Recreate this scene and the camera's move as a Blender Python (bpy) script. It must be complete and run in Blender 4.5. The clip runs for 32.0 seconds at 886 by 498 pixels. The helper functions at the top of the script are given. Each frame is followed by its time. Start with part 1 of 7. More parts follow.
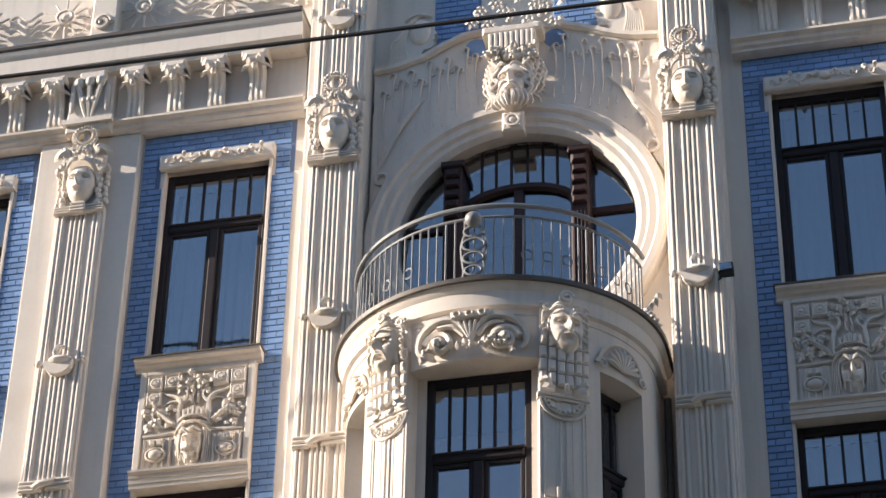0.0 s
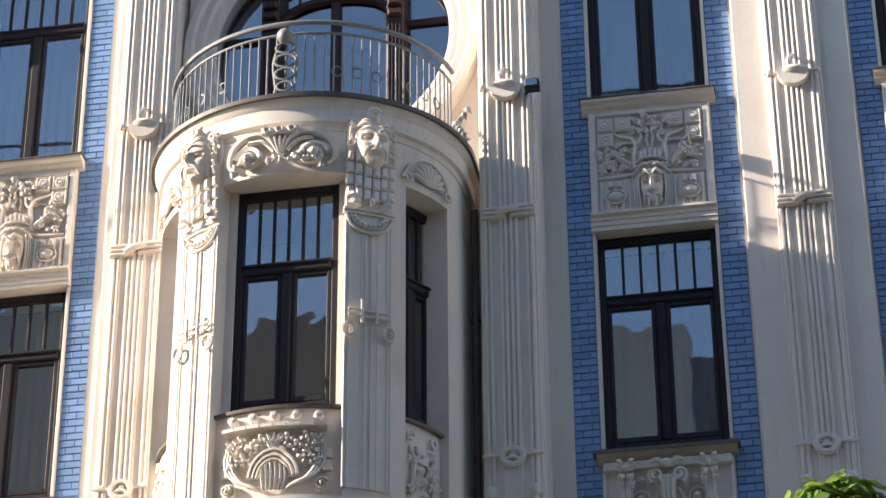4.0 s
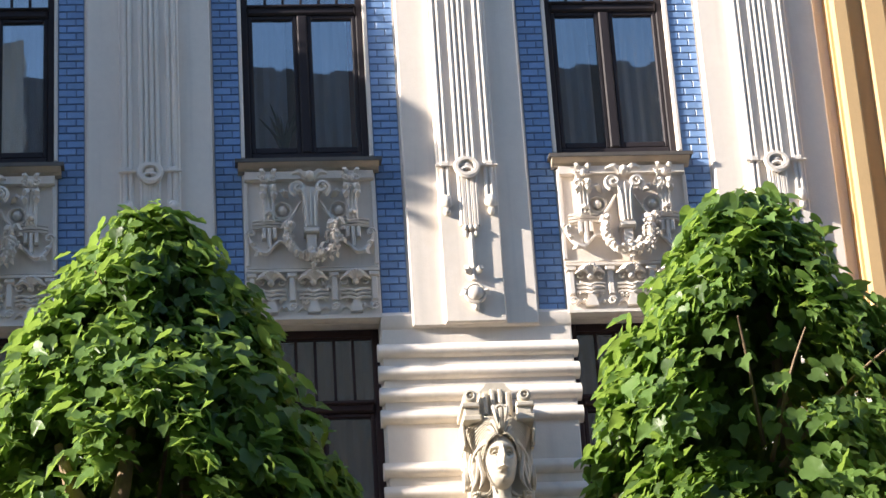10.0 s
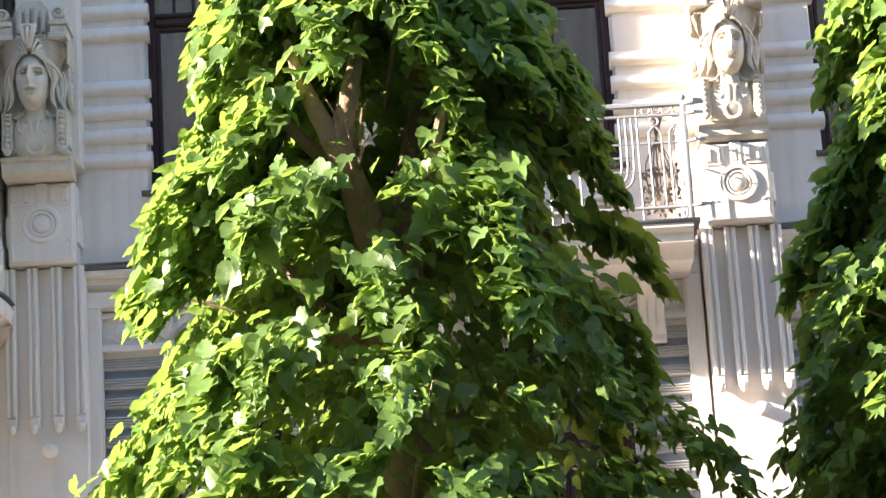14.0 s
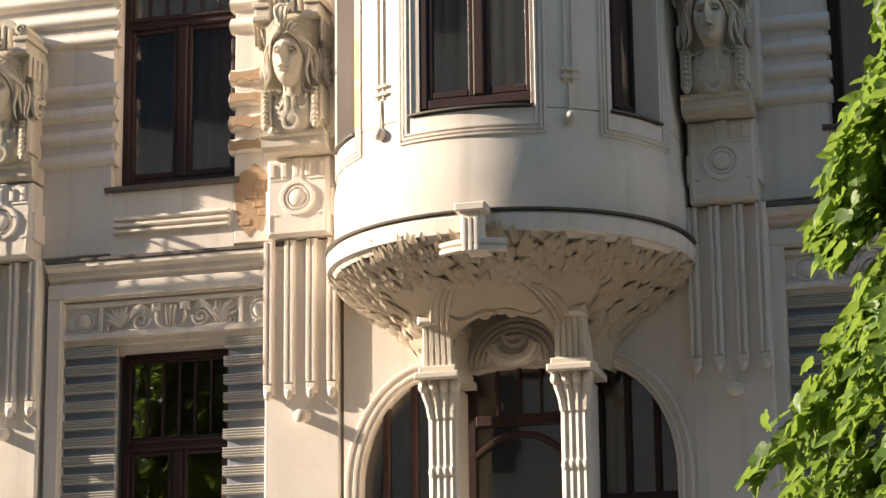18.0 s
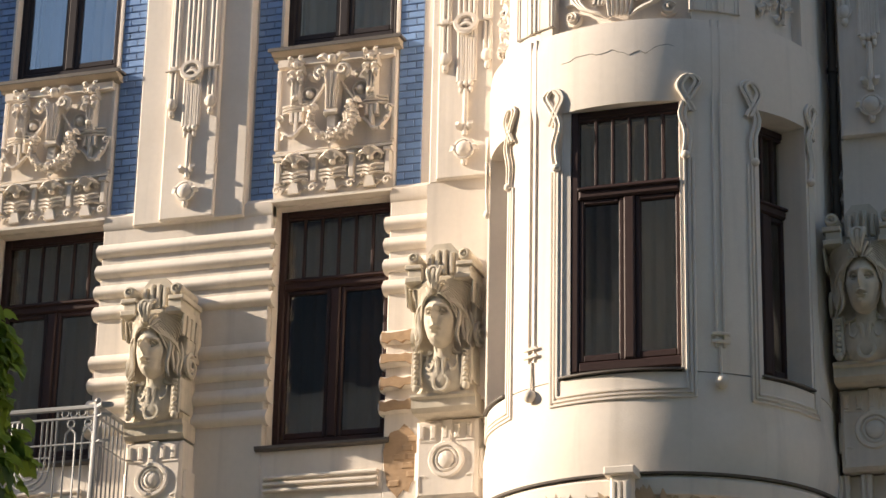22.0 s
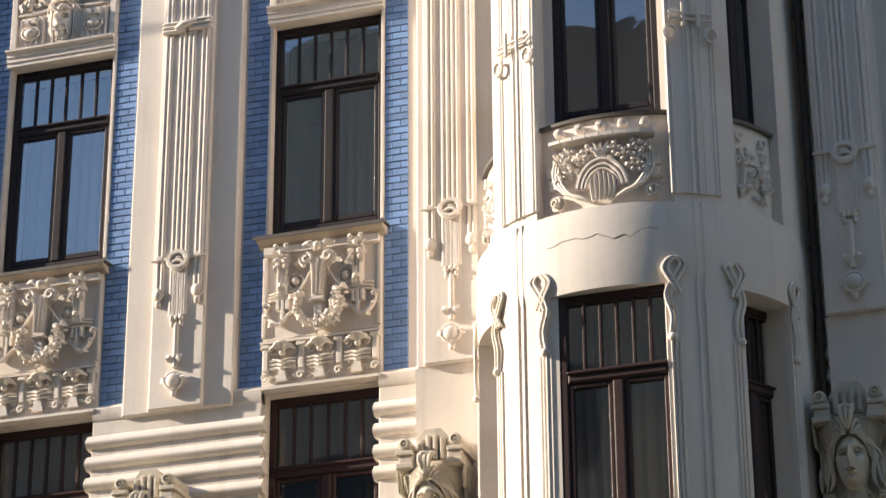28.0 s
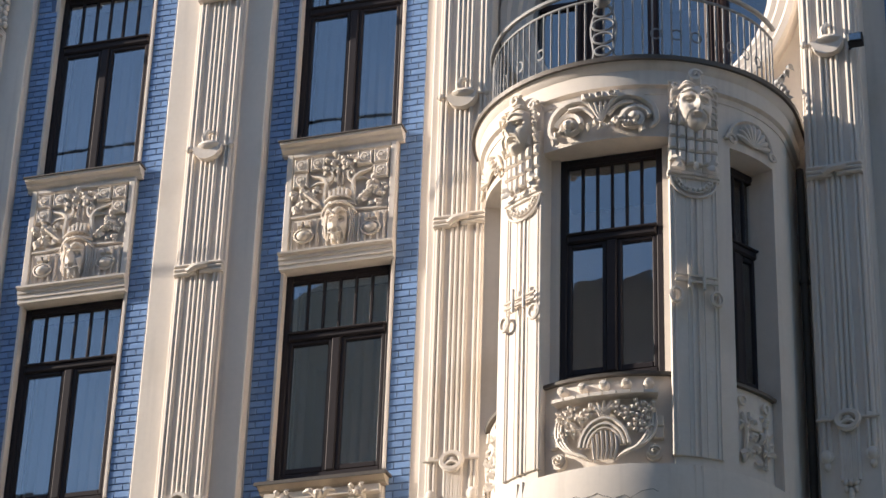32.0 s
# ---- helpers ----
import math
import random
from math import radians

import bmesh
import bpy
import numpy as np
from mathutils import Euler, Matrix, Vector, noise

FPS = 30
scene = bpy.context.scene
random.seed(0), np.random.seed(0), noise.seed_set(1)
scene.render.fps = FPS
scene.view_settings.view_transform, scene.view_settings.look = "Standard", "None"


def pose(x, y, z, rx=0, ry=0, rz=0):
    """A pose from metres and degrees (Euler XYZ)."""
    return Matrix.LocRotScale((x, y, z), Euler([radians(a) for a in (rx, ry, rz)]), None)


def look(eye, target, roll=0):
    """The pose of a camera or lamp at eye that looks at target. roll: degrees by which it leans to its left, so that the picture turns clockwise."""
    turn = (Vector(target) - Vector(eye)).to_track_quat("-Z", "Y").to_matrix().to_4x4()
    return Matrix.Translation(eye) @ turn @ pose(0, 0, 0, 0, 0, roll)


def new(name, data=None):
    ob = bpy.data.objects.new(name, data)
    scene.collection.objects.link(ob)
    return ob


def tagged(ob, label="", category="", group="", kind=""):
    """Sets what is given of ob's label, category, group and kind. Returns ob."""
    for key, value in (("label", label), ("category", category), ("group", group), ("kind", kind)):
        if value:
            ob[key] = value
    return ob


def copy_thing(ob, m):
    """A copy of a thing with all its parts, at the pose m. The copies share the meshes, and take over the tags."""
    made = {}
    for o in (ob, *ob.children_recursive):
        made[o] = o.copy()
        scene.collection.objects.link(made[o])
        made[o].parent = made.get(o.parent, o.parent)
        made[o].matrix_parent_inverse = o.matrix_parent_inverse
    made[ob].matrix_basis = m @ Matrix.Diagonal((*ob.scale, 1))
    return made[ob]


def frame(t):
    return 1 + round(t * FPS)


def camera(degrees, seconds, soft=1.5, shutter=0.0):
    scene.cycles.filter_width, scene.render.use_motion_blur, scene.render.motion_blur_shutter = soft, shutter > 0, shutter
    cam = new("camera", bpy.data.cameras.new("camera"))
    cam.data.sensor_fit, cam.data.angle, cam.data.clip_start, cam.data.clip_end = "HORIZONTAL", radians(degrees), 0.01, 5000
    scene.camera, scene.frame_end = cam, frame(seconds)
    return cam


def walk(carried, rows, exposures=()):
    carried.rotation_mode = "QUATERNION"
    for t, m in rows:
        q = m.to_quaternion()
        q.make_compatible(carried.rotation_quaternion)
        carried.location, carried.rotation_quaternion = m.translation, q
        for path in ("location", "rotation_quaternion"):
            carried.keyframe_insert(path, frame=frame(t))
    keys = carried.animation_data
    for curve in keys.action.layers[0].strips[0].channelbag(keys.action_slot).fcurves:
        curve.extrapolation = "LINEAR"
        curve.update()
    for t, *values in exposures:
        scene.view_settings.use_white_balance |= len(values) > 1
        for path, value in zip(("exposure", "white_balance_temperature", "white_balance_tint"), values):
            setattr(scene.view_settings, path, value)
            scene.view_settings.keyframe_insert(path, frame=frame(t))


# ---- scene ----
cam = camera(19.78, 32.0)
# seconds, eye (x, y, z), bearing to the right, tilt up, lean to the left (degrees)
TURNS = (
    (0, 4.34, -21.42, 1.55, -13.53, 36.06, 1.19), (0.5, 4.32, -21.41, 1.54, -13.57, 35.39, 1.12), (1, 4.35, -21.44, 1.53, -13.50, 34.62, 1.03), (1.5, 4.36, -21.48, 1.53, -13.23, 33.93, 0.82),
    (2, 4.62, -21.65, 1.52, -13.21, 32.94, 0.59), (2.5, 4.92, -21.84, 1.51, -13.09, 31.97, 0.16), (4.5, 5.22, -22.28, 1.63, -8.75, 30.47, -0.48), (5, 5.24, -22.30, 1.64, -7.24, 30.45, -0.66),
    (5.5, 5.25, -22.30, 1.64, -5.81, 30.44, -0.91), (6, 5.24, -22.29, 1.65, -4.22, 30.38, -1.01), (6.5, 5.26, -22.30, 1.64, -2.83, 30.08, -1.25), (7, 5.27, -22.31, 1.62, -1.33, 29.45, -1.45),
    (7.5, 5.27, -22.30, 1.60, 0.07, 28.72, -1.67), (8, 5.32, -22.29, 1.62, 1.43, 27.81, -1.99), (8.5, 5.33, -22.26, 1.63, 2.78, 26.95, -2.37), (9, 5.34, -22.24, 1.63, 4.19, 26.03, -2.84),
    (9.5, 5.34, -22.23, 1.62, 5.29, 25.15, -3.27), (10, 5.34, -22.21, 1.60, 6.10, 23.90, -3.71), (10.5, 5.36, -22.19, 1.60, 6.44, 22.22, -3.91), (11, 5.37, -22.18, 1.60, 6.58, 20.20, -3.96),
    (11.5, 5.38, -22.18, 1.60, 6.58, 18.54, -4.06), (12, 5.36, -22.18, 1.60, 6.56, 17.11, -4.05), (12.5, 5.33, -22.18, 1.60, 6.30, 16.11, -4.01), (13, 5.31, -22.15, 1.59, 5.12, 15.45, -3.98),
    (13.5, 5.28, -22.11, 1.59, 3.22, 15.21, -3.93), (14, 5.27, -22.06, 1.61, 0.34, 15.11, -3.52), (14.5, 5.30, -22.05, 1.64, -2.54, 14.95, -3.10), (15, 5.28, -22.00, 1.65, -5.49, 14.84, -2.74),
    (15.5, 5.24, -21.95, 1.67, -7.92, 14.77, -2.42), (17.5, 5.16, -21.74, 1.62, -13.78, 14.58, -1.11), (18, 5.11, -21.81, 1.59, -15.18, 14.45, -0.64), (18.5, 5.09, -21.83, 1.60, -16.80, 14.43, -0.35),
    (19, 5.06, -21.79, 1.59, -18.60, 14.92, 0.16), (19.5, 5.04, -21.74, 1.58, -19.94, 15.79, 0.59), (20, 5.07, -21.74, 1.56, -20.49, 16.77, 0.84), (20.5, 5.06, -21.75, 1.55, -20.35, 17.71, 1.02),
    (21, 5.05, -21.78, 1.53, -19.96, 18.75, 1.18), (21.5, 5.08, -21.78, 1.52, -19.50, 19.68, 1.33), (22, 5.08, -21.79, 1.52, -18.70, 20.53, 1.29), (22.5, 5.08, -21.80, 1.53, -17.82, 21.10, 1.15),
    (23, 5.08, -21.81, 1.54, -16.89, 21.49, 0.92), (23.5, 5.09, -21.82, 1.53, -16.04, 21.70, 0.60), (24, 5.07, -21.85, 1.50, -15.04, 21.76, 0.26), (24.5, 5.05, -21.82, 1.46, -14.17, 21.89, -0.09),
    (26.5, 5.03, -22.03, 1.63, -14.10, 22.76, -0.96), (27, 4.99, -22.07, 1.66, -14.88, 23.85, -0.88), (27.5, 4.98, -22.10, 1.69, -16.17, 24.18, -0.65), (28, 4.96, -22.08, 1.71, -17.91, 24.07, -0.36),
    (28.5, 4.92, -22.07, 1.71, -19.50, 23.98, -0.03), (29, 4.92, -22.03, 1.72, -20.99, 24.15, 0.43), (29.5, 4.97, -22.00, 1.74, -21.76, 24.75, 0.87), (30, 4.94, -21.99, 1.75, -21.69, 25.88, 1.27),
    (30.5, 4.98, -21.98, 1.76, -21.44, 27.02, 1.73), (31, 4.99, -22.00, 1.76, -20.72, 28.27, 2.06), (31.5, 5.01, -22.05, 1.78, -19.73, 29.17, 2.20), (32, 5.07, -22.12, 1.80, -18.36, 29.50, 1.96),
)


def aim(eye, bearing, tilt, lean):
    b, e = radians(bearing), radians(tilt)
    way = Vector((math.sin(b) * math.cos(e), math.cos(b) * math.cos(e), math.sin(e)))
    return look(eye, Vector(eye) + way, lean)


walk(cam, [(t, aim((x, y, z), b, e, l)) for t, x, y, z, b, e, l in TURNS],
     exposures=[(0, 1.17, 5950, 10), (2.5, 1.27, 5950, 10), (4.5, 1.6, 6000, 10), (5.0, 1.72, 6050, 10), (6.0, 2.0, 5900, 10), (9.0, 1.88, 5900, 7), (10.0, 1.8, 5750, 9), (11.0, 1.9, 5800, 10), (12.0, 2.45, 5850, 10),
                (13.0, 2.9, 5950, 13), (15.5, 3.0, 5950, 13), (17.5, 1.45, 6400, 10), (19.0, 1.48, 6450, 10), (23.0, 1.15, 6450, 10), (28.0, 1.2, 6100, 10), (30.0, 1.17, 6050, 10), (32.0, 0.97, 5950, 10)])

# ---- world and sun ----
world = bpy.data.worlds.new("sky")
scene.world = world
world.use_nodes = True
wt = world.node_tree
sky = wt.nodes.new("ShaderNodeTexSky")
sky.sky_type, sky.sun_disc = "NISHITA", False
SUN_WAY = Vector((4.07, 1.0, -1.66)).normalized()
sky.sun_elevation = math.asin(-SUN_WAY.z)
sky.sun_rotation = math.atan2(-SUN_WAY.x, -SUN_WAY.y)
sky.air_density, sky.dust_density, sky.ozone_density = 1.0, 0.6, 1.0
bg = wt.nodes["Background"]
bg.inputs["Strength"].default_value = 0.085
wt.links.new(sky.outputs[0], bg.inputs["Color"])
sun_data = bpy.data.lights.new("sun", "SUN")
sun_data.energy, sun_data.angle, sun_data.color = 4.15, radians(0.53), (1.0, 0.83, 0.65)
sun = new("sun", sun_data)
sun.matrix_world = look((-60, -15, 40), Vector((-60, -15, 40)) + SUN_WAY)

# ---- materials ----


def shader(name, colour, rough=0.7, metal=0.0, spread=0.12, grain=18.0, blotch=1.3, bump=0.15, bump_scale=60.0,
           streak=0.0, spec=0.4, per_object=0.0, stain=None, per_island=0.0):
    """A procedural surface: base colour varied at two scales, with fine relief and optional rain streaks."""
    m = bpy.data.materials.new(name)
    m.use_nodes = True
    nt = m.node_tree
    n, ln = nt.nodes, nt.links
    bs = n["Principled BSDF"]
    bs.inputs["Metallic"].default_value = metal
    bs.inputs["Specular IOR Level"].default_value = spec
    co = n.new("ShaderNodeTexCoord")
    geo = n.new("ShaderNodeNewGeometry")

    def noise_at(scale, detail=4.0, src=None):
        t = n.new("ShaderNodeTexNoise")
        t.inputs["Scale"].default_value, t.inputs["Detail"].default_value = scale, detail
        ln.new(src or geo.outputs["Position"], t.inputs["Vector"])
        return t.outputs["Fac"]

    def math_node(op, a, b):
        k = n.new("ShaderNodeMath")
        k.operation = op
        for i, v in enumerate((a, b)):
            if isinstance(v, (int, float)):
                k.inputs[i].default_value = v
            else:
                ln.new(v, k.inputs[i])
        return k.outputs[0]

    big, small = noise_at(blotch), noise_at(grain)
    value = math_node("ADD", math_node("MULTIPLY", math_node("SUBTRACT", big, 0.5), 2.2 * spread),
                      math_node("MULTIPLY", math_node("SUBTRACT", small, 0.5), 1.4 * spread))
    value = math_node("ADD", value, 1.0)
    if per_object:
        oi = n.new("ShaderNodeObjectInfo")
        value = math_node("ADD", value, math_node("MULTIPLY", math_node("SUBTRACT", oi.outputs["Random"], 0.5), per_object))
    if per_island:
        value = math_node("ADD", value, math_node("MULTIPLY", math_node("SUBTRACT", geo.outputs["Random Per Island"], 0.5), per_island))
    if streak:
        mp = n.new("ShaderNodeMapping")
        mp.inputs["Scale"].default_value = (7.0, 7.0, 0.35)
        ln.new(geo.outputs["Position"], mp.inputs["Vector"])
        s = noise_at(1.0, 5.0, mp.outputs[0])
        value = math_node("SUBTRACT", value, math_node("MULTIPLY", math_node("MAXIMUM", math_node("SUBTRACT", s, 0.52), 0.0), streak))
    mix = n.new("ShaderNodeVectorMath")
    mix.operation = "SCALE"
    mix.inputs[0].default_value = colour
    ln.new(value, mix.inputs["Scale"])
    out = mix.outputs[0]
    if stain:
        tint, low, amount = stain
        blend = n.new("ShaderNodeMix")
        blend.data_type = "RGBA"
        k = math_node("MULTIPLY", math_node("MAXIMUM", math_node("SUBTRACT", noise_at(0.9, 6.0), low), 0.0), amount)
        k = math_node("MINIMUM", k, 1.0)
        ln.new(k, blend.inputs["Factor"])
        ln.new(out, blend.inputs["A"])
        blend.inputs["B"].default_value = (*tint, 1)
        out = blend.outputs["Result"]
    ln.new(out, bs.inputs["Base Color"])
    ln.new(math_node("ADD", math_node("MULTIPLY", math_node("SUBTRACT", small, 0.5), 0.25), rough), bs.inputs["Roughness"])
    if bump:
        b = n.new("ShaderNodeBump")
        b.inputs["Strength"].default_value, b.inputs["Distance"].default_value = bump, 0.012
        ln.new(noise_at(bump_scale, 6.0), b.inputs["Height"])
        ln.new(b.outputs[0], bs.inputs["Normal"])
    return m


def glass(name, gloss=0.2, tint=(0.8, 0.85, 0.9)):
    """A thin window pane: part mirror, part clear."""
    m = bpy.data.materials.new(name)
    m.use_nodes = True
    nt = m.node_tree
    n, ln = nt.nodes, nt.links
    n.remove(n["Principled BSDF"])
    gl, tr, mx = n.new("ShaderNodeBsdfGlossy"), n.new("ShaderNodeBsdfTransparent"), n.new("ShaderNodeMixShader")
    gl.inputs["Roughness"].default_value = 0.015
    gl.inputs["Color"].default_value = (1, 1, 1, 1)
    tr.inputs["Color"].default_value = (*tint, 1)
    lw = n.new("ShaderNodeLayerWeight")
    lw.inputs["Blend"].default_value = 0.25
    ad = n.new("ShaderNodeMath")
    ad.operation = "ADD"
    ad.use_clamp = True
    ad.inputs[1].default_value = gloss
    ln.new(lw.outputs["Fresnel"], ad.inputs[0])
    wave = n.new("ShaderNodeTexNoise")
    wave.inputs["Scale"].default_value = 1.6
    geo = n.new("ShaderNodeNewGeometry")
    ln.new(geo.outputs["Position"], wave.inputs["Vector"])
    bp = n.new("ShaderNodeBump")
    bp.inputs["Strength"].default_value, bp.inputs["Distance"].default_value = 0.12, 0.02
    ln.new(wave.outputs["Fac"], bp.inputs["Height"])
    ln.new(bp.outputs[0], gl.inputs["Normal"])
    ln.new(ad.outputs[0], mx.inputs[0])
    ln.new(tr.outputs[0], mx.inputs[1])
    ln.new(gl.outputs[0], mx.inputs[2])
    ln.new(mx.outputs[0], n["Material Output"].inputs["Surface"])
    return m


def leaf_shader(name, colour):
    m = shader(name, colour, rough=0.42, spread=0.25, grain=9.0, blotch=1.8, bump=0.25, bump_scale=30.0, per_island=0.9, spec=0.35)
    nt = m.node_tree
    n, ln = nt.nodes, nt.links
    bs = n["Principled BSDF"]
    tl, mx = n.new("ShaderNodeBsdfTranslucent"), n.new("ShaderNodeMixShader")
    tl.inputs["Color"].default_value = (0.38, 0.55, 0.09, 1)
    mx.inputs[0].default_value = 0.35
    ln.new(bs.outputs[0], mx.inputs[1])
    ln.new(tl.outputs[0], mx.inputs[2])
    ln.new(mx.outputs[0], n["Material Output"].inputs["Surface"])
    return m


CREAM = shader("cream_plaster", (0.77, 0.70, 0.62), rough=0.8, spread=0.075, streak=0.65, bump=0.16, stain=((0.50, 0.40, 0.27), 0.57, 1.7))
ORNAMENT = shader("moulded_plaster", (0.77, 0.70, 0.62), rough=0.75, spread=0.08, streak=0.45, bump=0.35, bump_scale=26.0, stain=((0.56, 0.46, 0.29), 0.52, 1.5))
# darker and browner than the cream, with streaks; for sill mouldings and the corbel
TAN = shader("weathered_plaster", (0.52, 0.44, 0.34), rough=0.85, spread=0.16, grain=10.0, streak=0.5, bump=0.35, bump_scale=24.0)
BROWN_DRAPE = shader("brown_curtain", (0.36, 0.26, 0.23), rough=0.9, spread=0.15)
STONE = shader("cast_stone_head", (0.60, 0.54, 0.44), rough=0.85, spread=0.24, grain=12.0, streak=1.1, bump=0.35, bump_scale=24.0)
BRICK = shader("blue_glazed_brick", (0.20, 0.32, 0.56), rough=0.38, spread=0.14, grain=25.0, bump=0.25, bump_scale=35.0, spec=0.5, per_object=0.28)
MORTAR = shader("dark_blue_mortar", (0.14, 0.20, 0.33), rough=0.85, spread=0.2)
RIB = shader("grey_blue_plaster", (0.28, 0.31, 0.38), rough=0.8, spread=0.1, streak=0.6)
RIB_EDGE = shader("pale_rib_plaster", (0.50, 0.48, 0.44), rough=0.8, spread=0.12, streak=0.6)
WOOD = shader("dark_window_paint", (0.030, 0.025, 0.028), rough=0.6, spread=0.25, spec=0.2)
BROWN = shader("brown_window_wood", (0.040, 0.020, 0.018), rough=0.55, spread=0.25, spec=0.3)
IRON = shader("grey_painted_iron", (0.30, 0.30, 0.30), rough=0.5, metal=0.2, spread=0.15)
LEAD = shader("dark_sheet_metal", (0.13, 0.115, 0.10), rough=0.55, metal=0.2, spread=0.25, streak=0.6)
BLACK = shader("black_rubber", (0.02, 0.02, 0.02), rough=0.6)
# dark grey puts the darkness of the closed rooms into their colour
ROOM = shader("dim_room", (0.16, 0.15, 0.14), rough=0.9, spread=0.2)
CURTAIN = shader("sheer_curtain", (0.62, 0.62, 0.62), rough=0.9, spread=0.08, bump=0.1)
DRAPE = shader("grey_drape", (0.22, 0.20, 0.20), rough=0.9, spread=0.15)
RED_DRAPE = shader("red_drape", (0.16, 0.03, 0.035), rough=0.85, spread=0.15)
PLANT = shader("pot_plant_leaf", (0.02, 0.05, 0.02), rough=0.5)
BRICK_BARE = shader("bare_brick", (0.42, 0.29, 0.18), rough=0.9, spread=0.3, grain=12.0, bump=0.6, bump_scale=20.0)
BARK = shader("bark", (0.24, 0.17, 0.11), rough=0.9, spread=0.35, grain=14.0, streak=0.8, bump=0.9, bump_scale=28.0)
LEAF = leaf_shader("lime_leaf", (0.094, 0.156, 0.038))
NEIGHBOUR = shader("ochre_plaster", (0.62, 0.42, 0.20), rough=0.85, spread=0.08, streak=0.3)
PAVING = shader("grey_paving", (0.28, 0.27, 0.26), rough=0.85, spread=0.2)
ASPHALT = shader("asphalt", (0.05, 0.05, 0.052), rough=0.9, spread=0.2)
GRANITE = shader("granite_kerb", (0.3, 0.29, 0.28), rough=0.8, spread=0.2)
FAR_WALL = shader("far_facade", (0.42, 0.40, 0.36), rough=0.85, spread=0.08, streak=0.3)
FAR_ROOF = shader("far_roof", (0.10, 0.09, 0.085), rough=0.6, metal=0.1, spread=0.15)
GLASS = glass("window_glass", 0.16)
GLASS_DARK = shader("far_window", (0.03, 0.035, 0.04), rough=0.1, spread=0.1, bump=0.0, spec=0.6)
SHOP_GLASS = glass("lower_glass", 0.085, (0.75, 0.75, 0.72))

# ---- mesh tools ----
TAU = 2 * math.pi


class Mesh:
    """Collects faces of one part; -y is the outer side of the front."""

    def __init__(self):
        self.v, self.f = [], []

    def add(self, verts, faces):
        k = len(self.v)
        self.v += verts
        self.f += [tuple(i + k for i in f) for f in faces]
        return self

    def box(self, x0, x1, y0, y1, z0, z1):
        v = [(x, y, z) for x in (x0, x1) for y in (y0, y1) for z in (z0, z1)]
        return self.add(v, [(0, 1, 3, 2), (4, 6, 7, 5), (0, 4, 5, 1), (2, 3, 7, 6), (0, 2, 6, 4), (1, 5, 7, 3)])

    def block(self, x0, x1, y0, y1, z0, z1, c=0.01):
        """A box with its front edges cut back by c."""
        v = [(x0, y1, z0), (x1, y1, z0), (x1, y1, z1), (x0, y1, z1),
             (x0, y0 + c, z0), (x1, y0 + c, z0), (x1, y0 + c, z1), (x0, y0 + c, z1),
             (x0 + c, y0, z0 + c), (x1 - c, y0, z0 + c), (x1 - c, y0, z1 - c), (x0 + c, y0, z1 - c)]
        f = [(0, 3, 2, 1), (8, 9, 10, 11)]
        for a in range(4):
            b = (a + 1) % 4
            f += [(a, b, b + 4, a + 4), (a + 4, b + 4, b + 8, a + 8)]
        return self.add(v, f)

    def plate(self, outline, y0, y1):
        """An outline of (x, z) points, run round, pushed out from y1 to y0."""
        n = len(outline)
        v = [(x, y0, z) for x, z in outline] + [(x, y1, z) for x, z in outline]
        return self.add(v, [tuple(range(n)), tuple(range(2 * n - 1, n - 1, -1))] +
                        [(i, (i + 1) % n, (i + 1) % n + n, i + n) for i in range(n)])

    def run(self, profile, x0, x1):
        """A moulding: a closed profile of (y, z) points drawn out along x."""
        n = len(profile)
        v = [(x0, y, z) for y, z in profile] + [(x1, y, z) for y, z in profile]
        return self.add(v, [tuple(range(n)), tuple(range(2 * n - 1, n - 1, -1))] +
                        [(i, (i + 1) % n, (i + 1) % n + n, i + n) for i in range(n)])

    def tube(self, pts, r, n=6, loop=False):
        """A rod of radius r (or a list of radii) along points."""
        pts = [Vector(p) for p in pts]
        rs = list(r) if isinstance(r, (list, tuple)) else [r] * len(pts)
        if 3 <= len(pts) <= 9 and not loop:          # round off short polylines
            e = [pts[0], *pts, pts[-1]]
            fine, fr = [], []
            for i in range(len(pts) - 1):
                p0, p1, p2, p3 = e[i:i + 4]
                for k in range(3):
                    t = k / 3
                    fine.append(0.5 * (2 * p1 + (p2 - p0) * t + (2 * p0 - 5 * p1 + 4 * p2 - p3) * t * t + (3 * p1 - p0 - 3 * p2 + p3) * t ** 3))
                    fr.append(rs[i] * (1 - t) + rs[i + 1] * t)
            pts, rs = fine + [pts[-1]], fr + [rs[-1]]
        m = len(pts)
        v, side = [], None
        for i, p in enumerate(pts):
            a = pts[i - 1] if i or loop else p
            b = pts[(i + 1) % m] if i < m - 1 or loop else p
            d = (b - a).normalized() if (b - a).length > 1e-9 else Vector((0, 0, 1))
            if side is None:
                side = d.cross(Vector((0, 1, 0)))
                if side.length < 0.1:
                    side = d.cross(Vector((1, 0, 0)))
            side = (side - d * side.dot(d)).normalized()
            up = d.cross(side)
            v += [tuple(p + rs[i] * (math.cos(TAU * k / n) * side + math.sin(TAU * k / n) * up)) for k in range(n)]
        f = []
        for i in range(m if loop else m - 1):
            j = (i + 1) % m
            f += [(i * n + k, i * n + (k + 1) % n, j * n + (k + 1) % n, j * n + k) for k in range(n)]
        if not loop:
            f += [tuple(range(n - 1, -1, -1)), tuple((m - 1) * n + k for k in range(n))]
        return self.add(v, f)

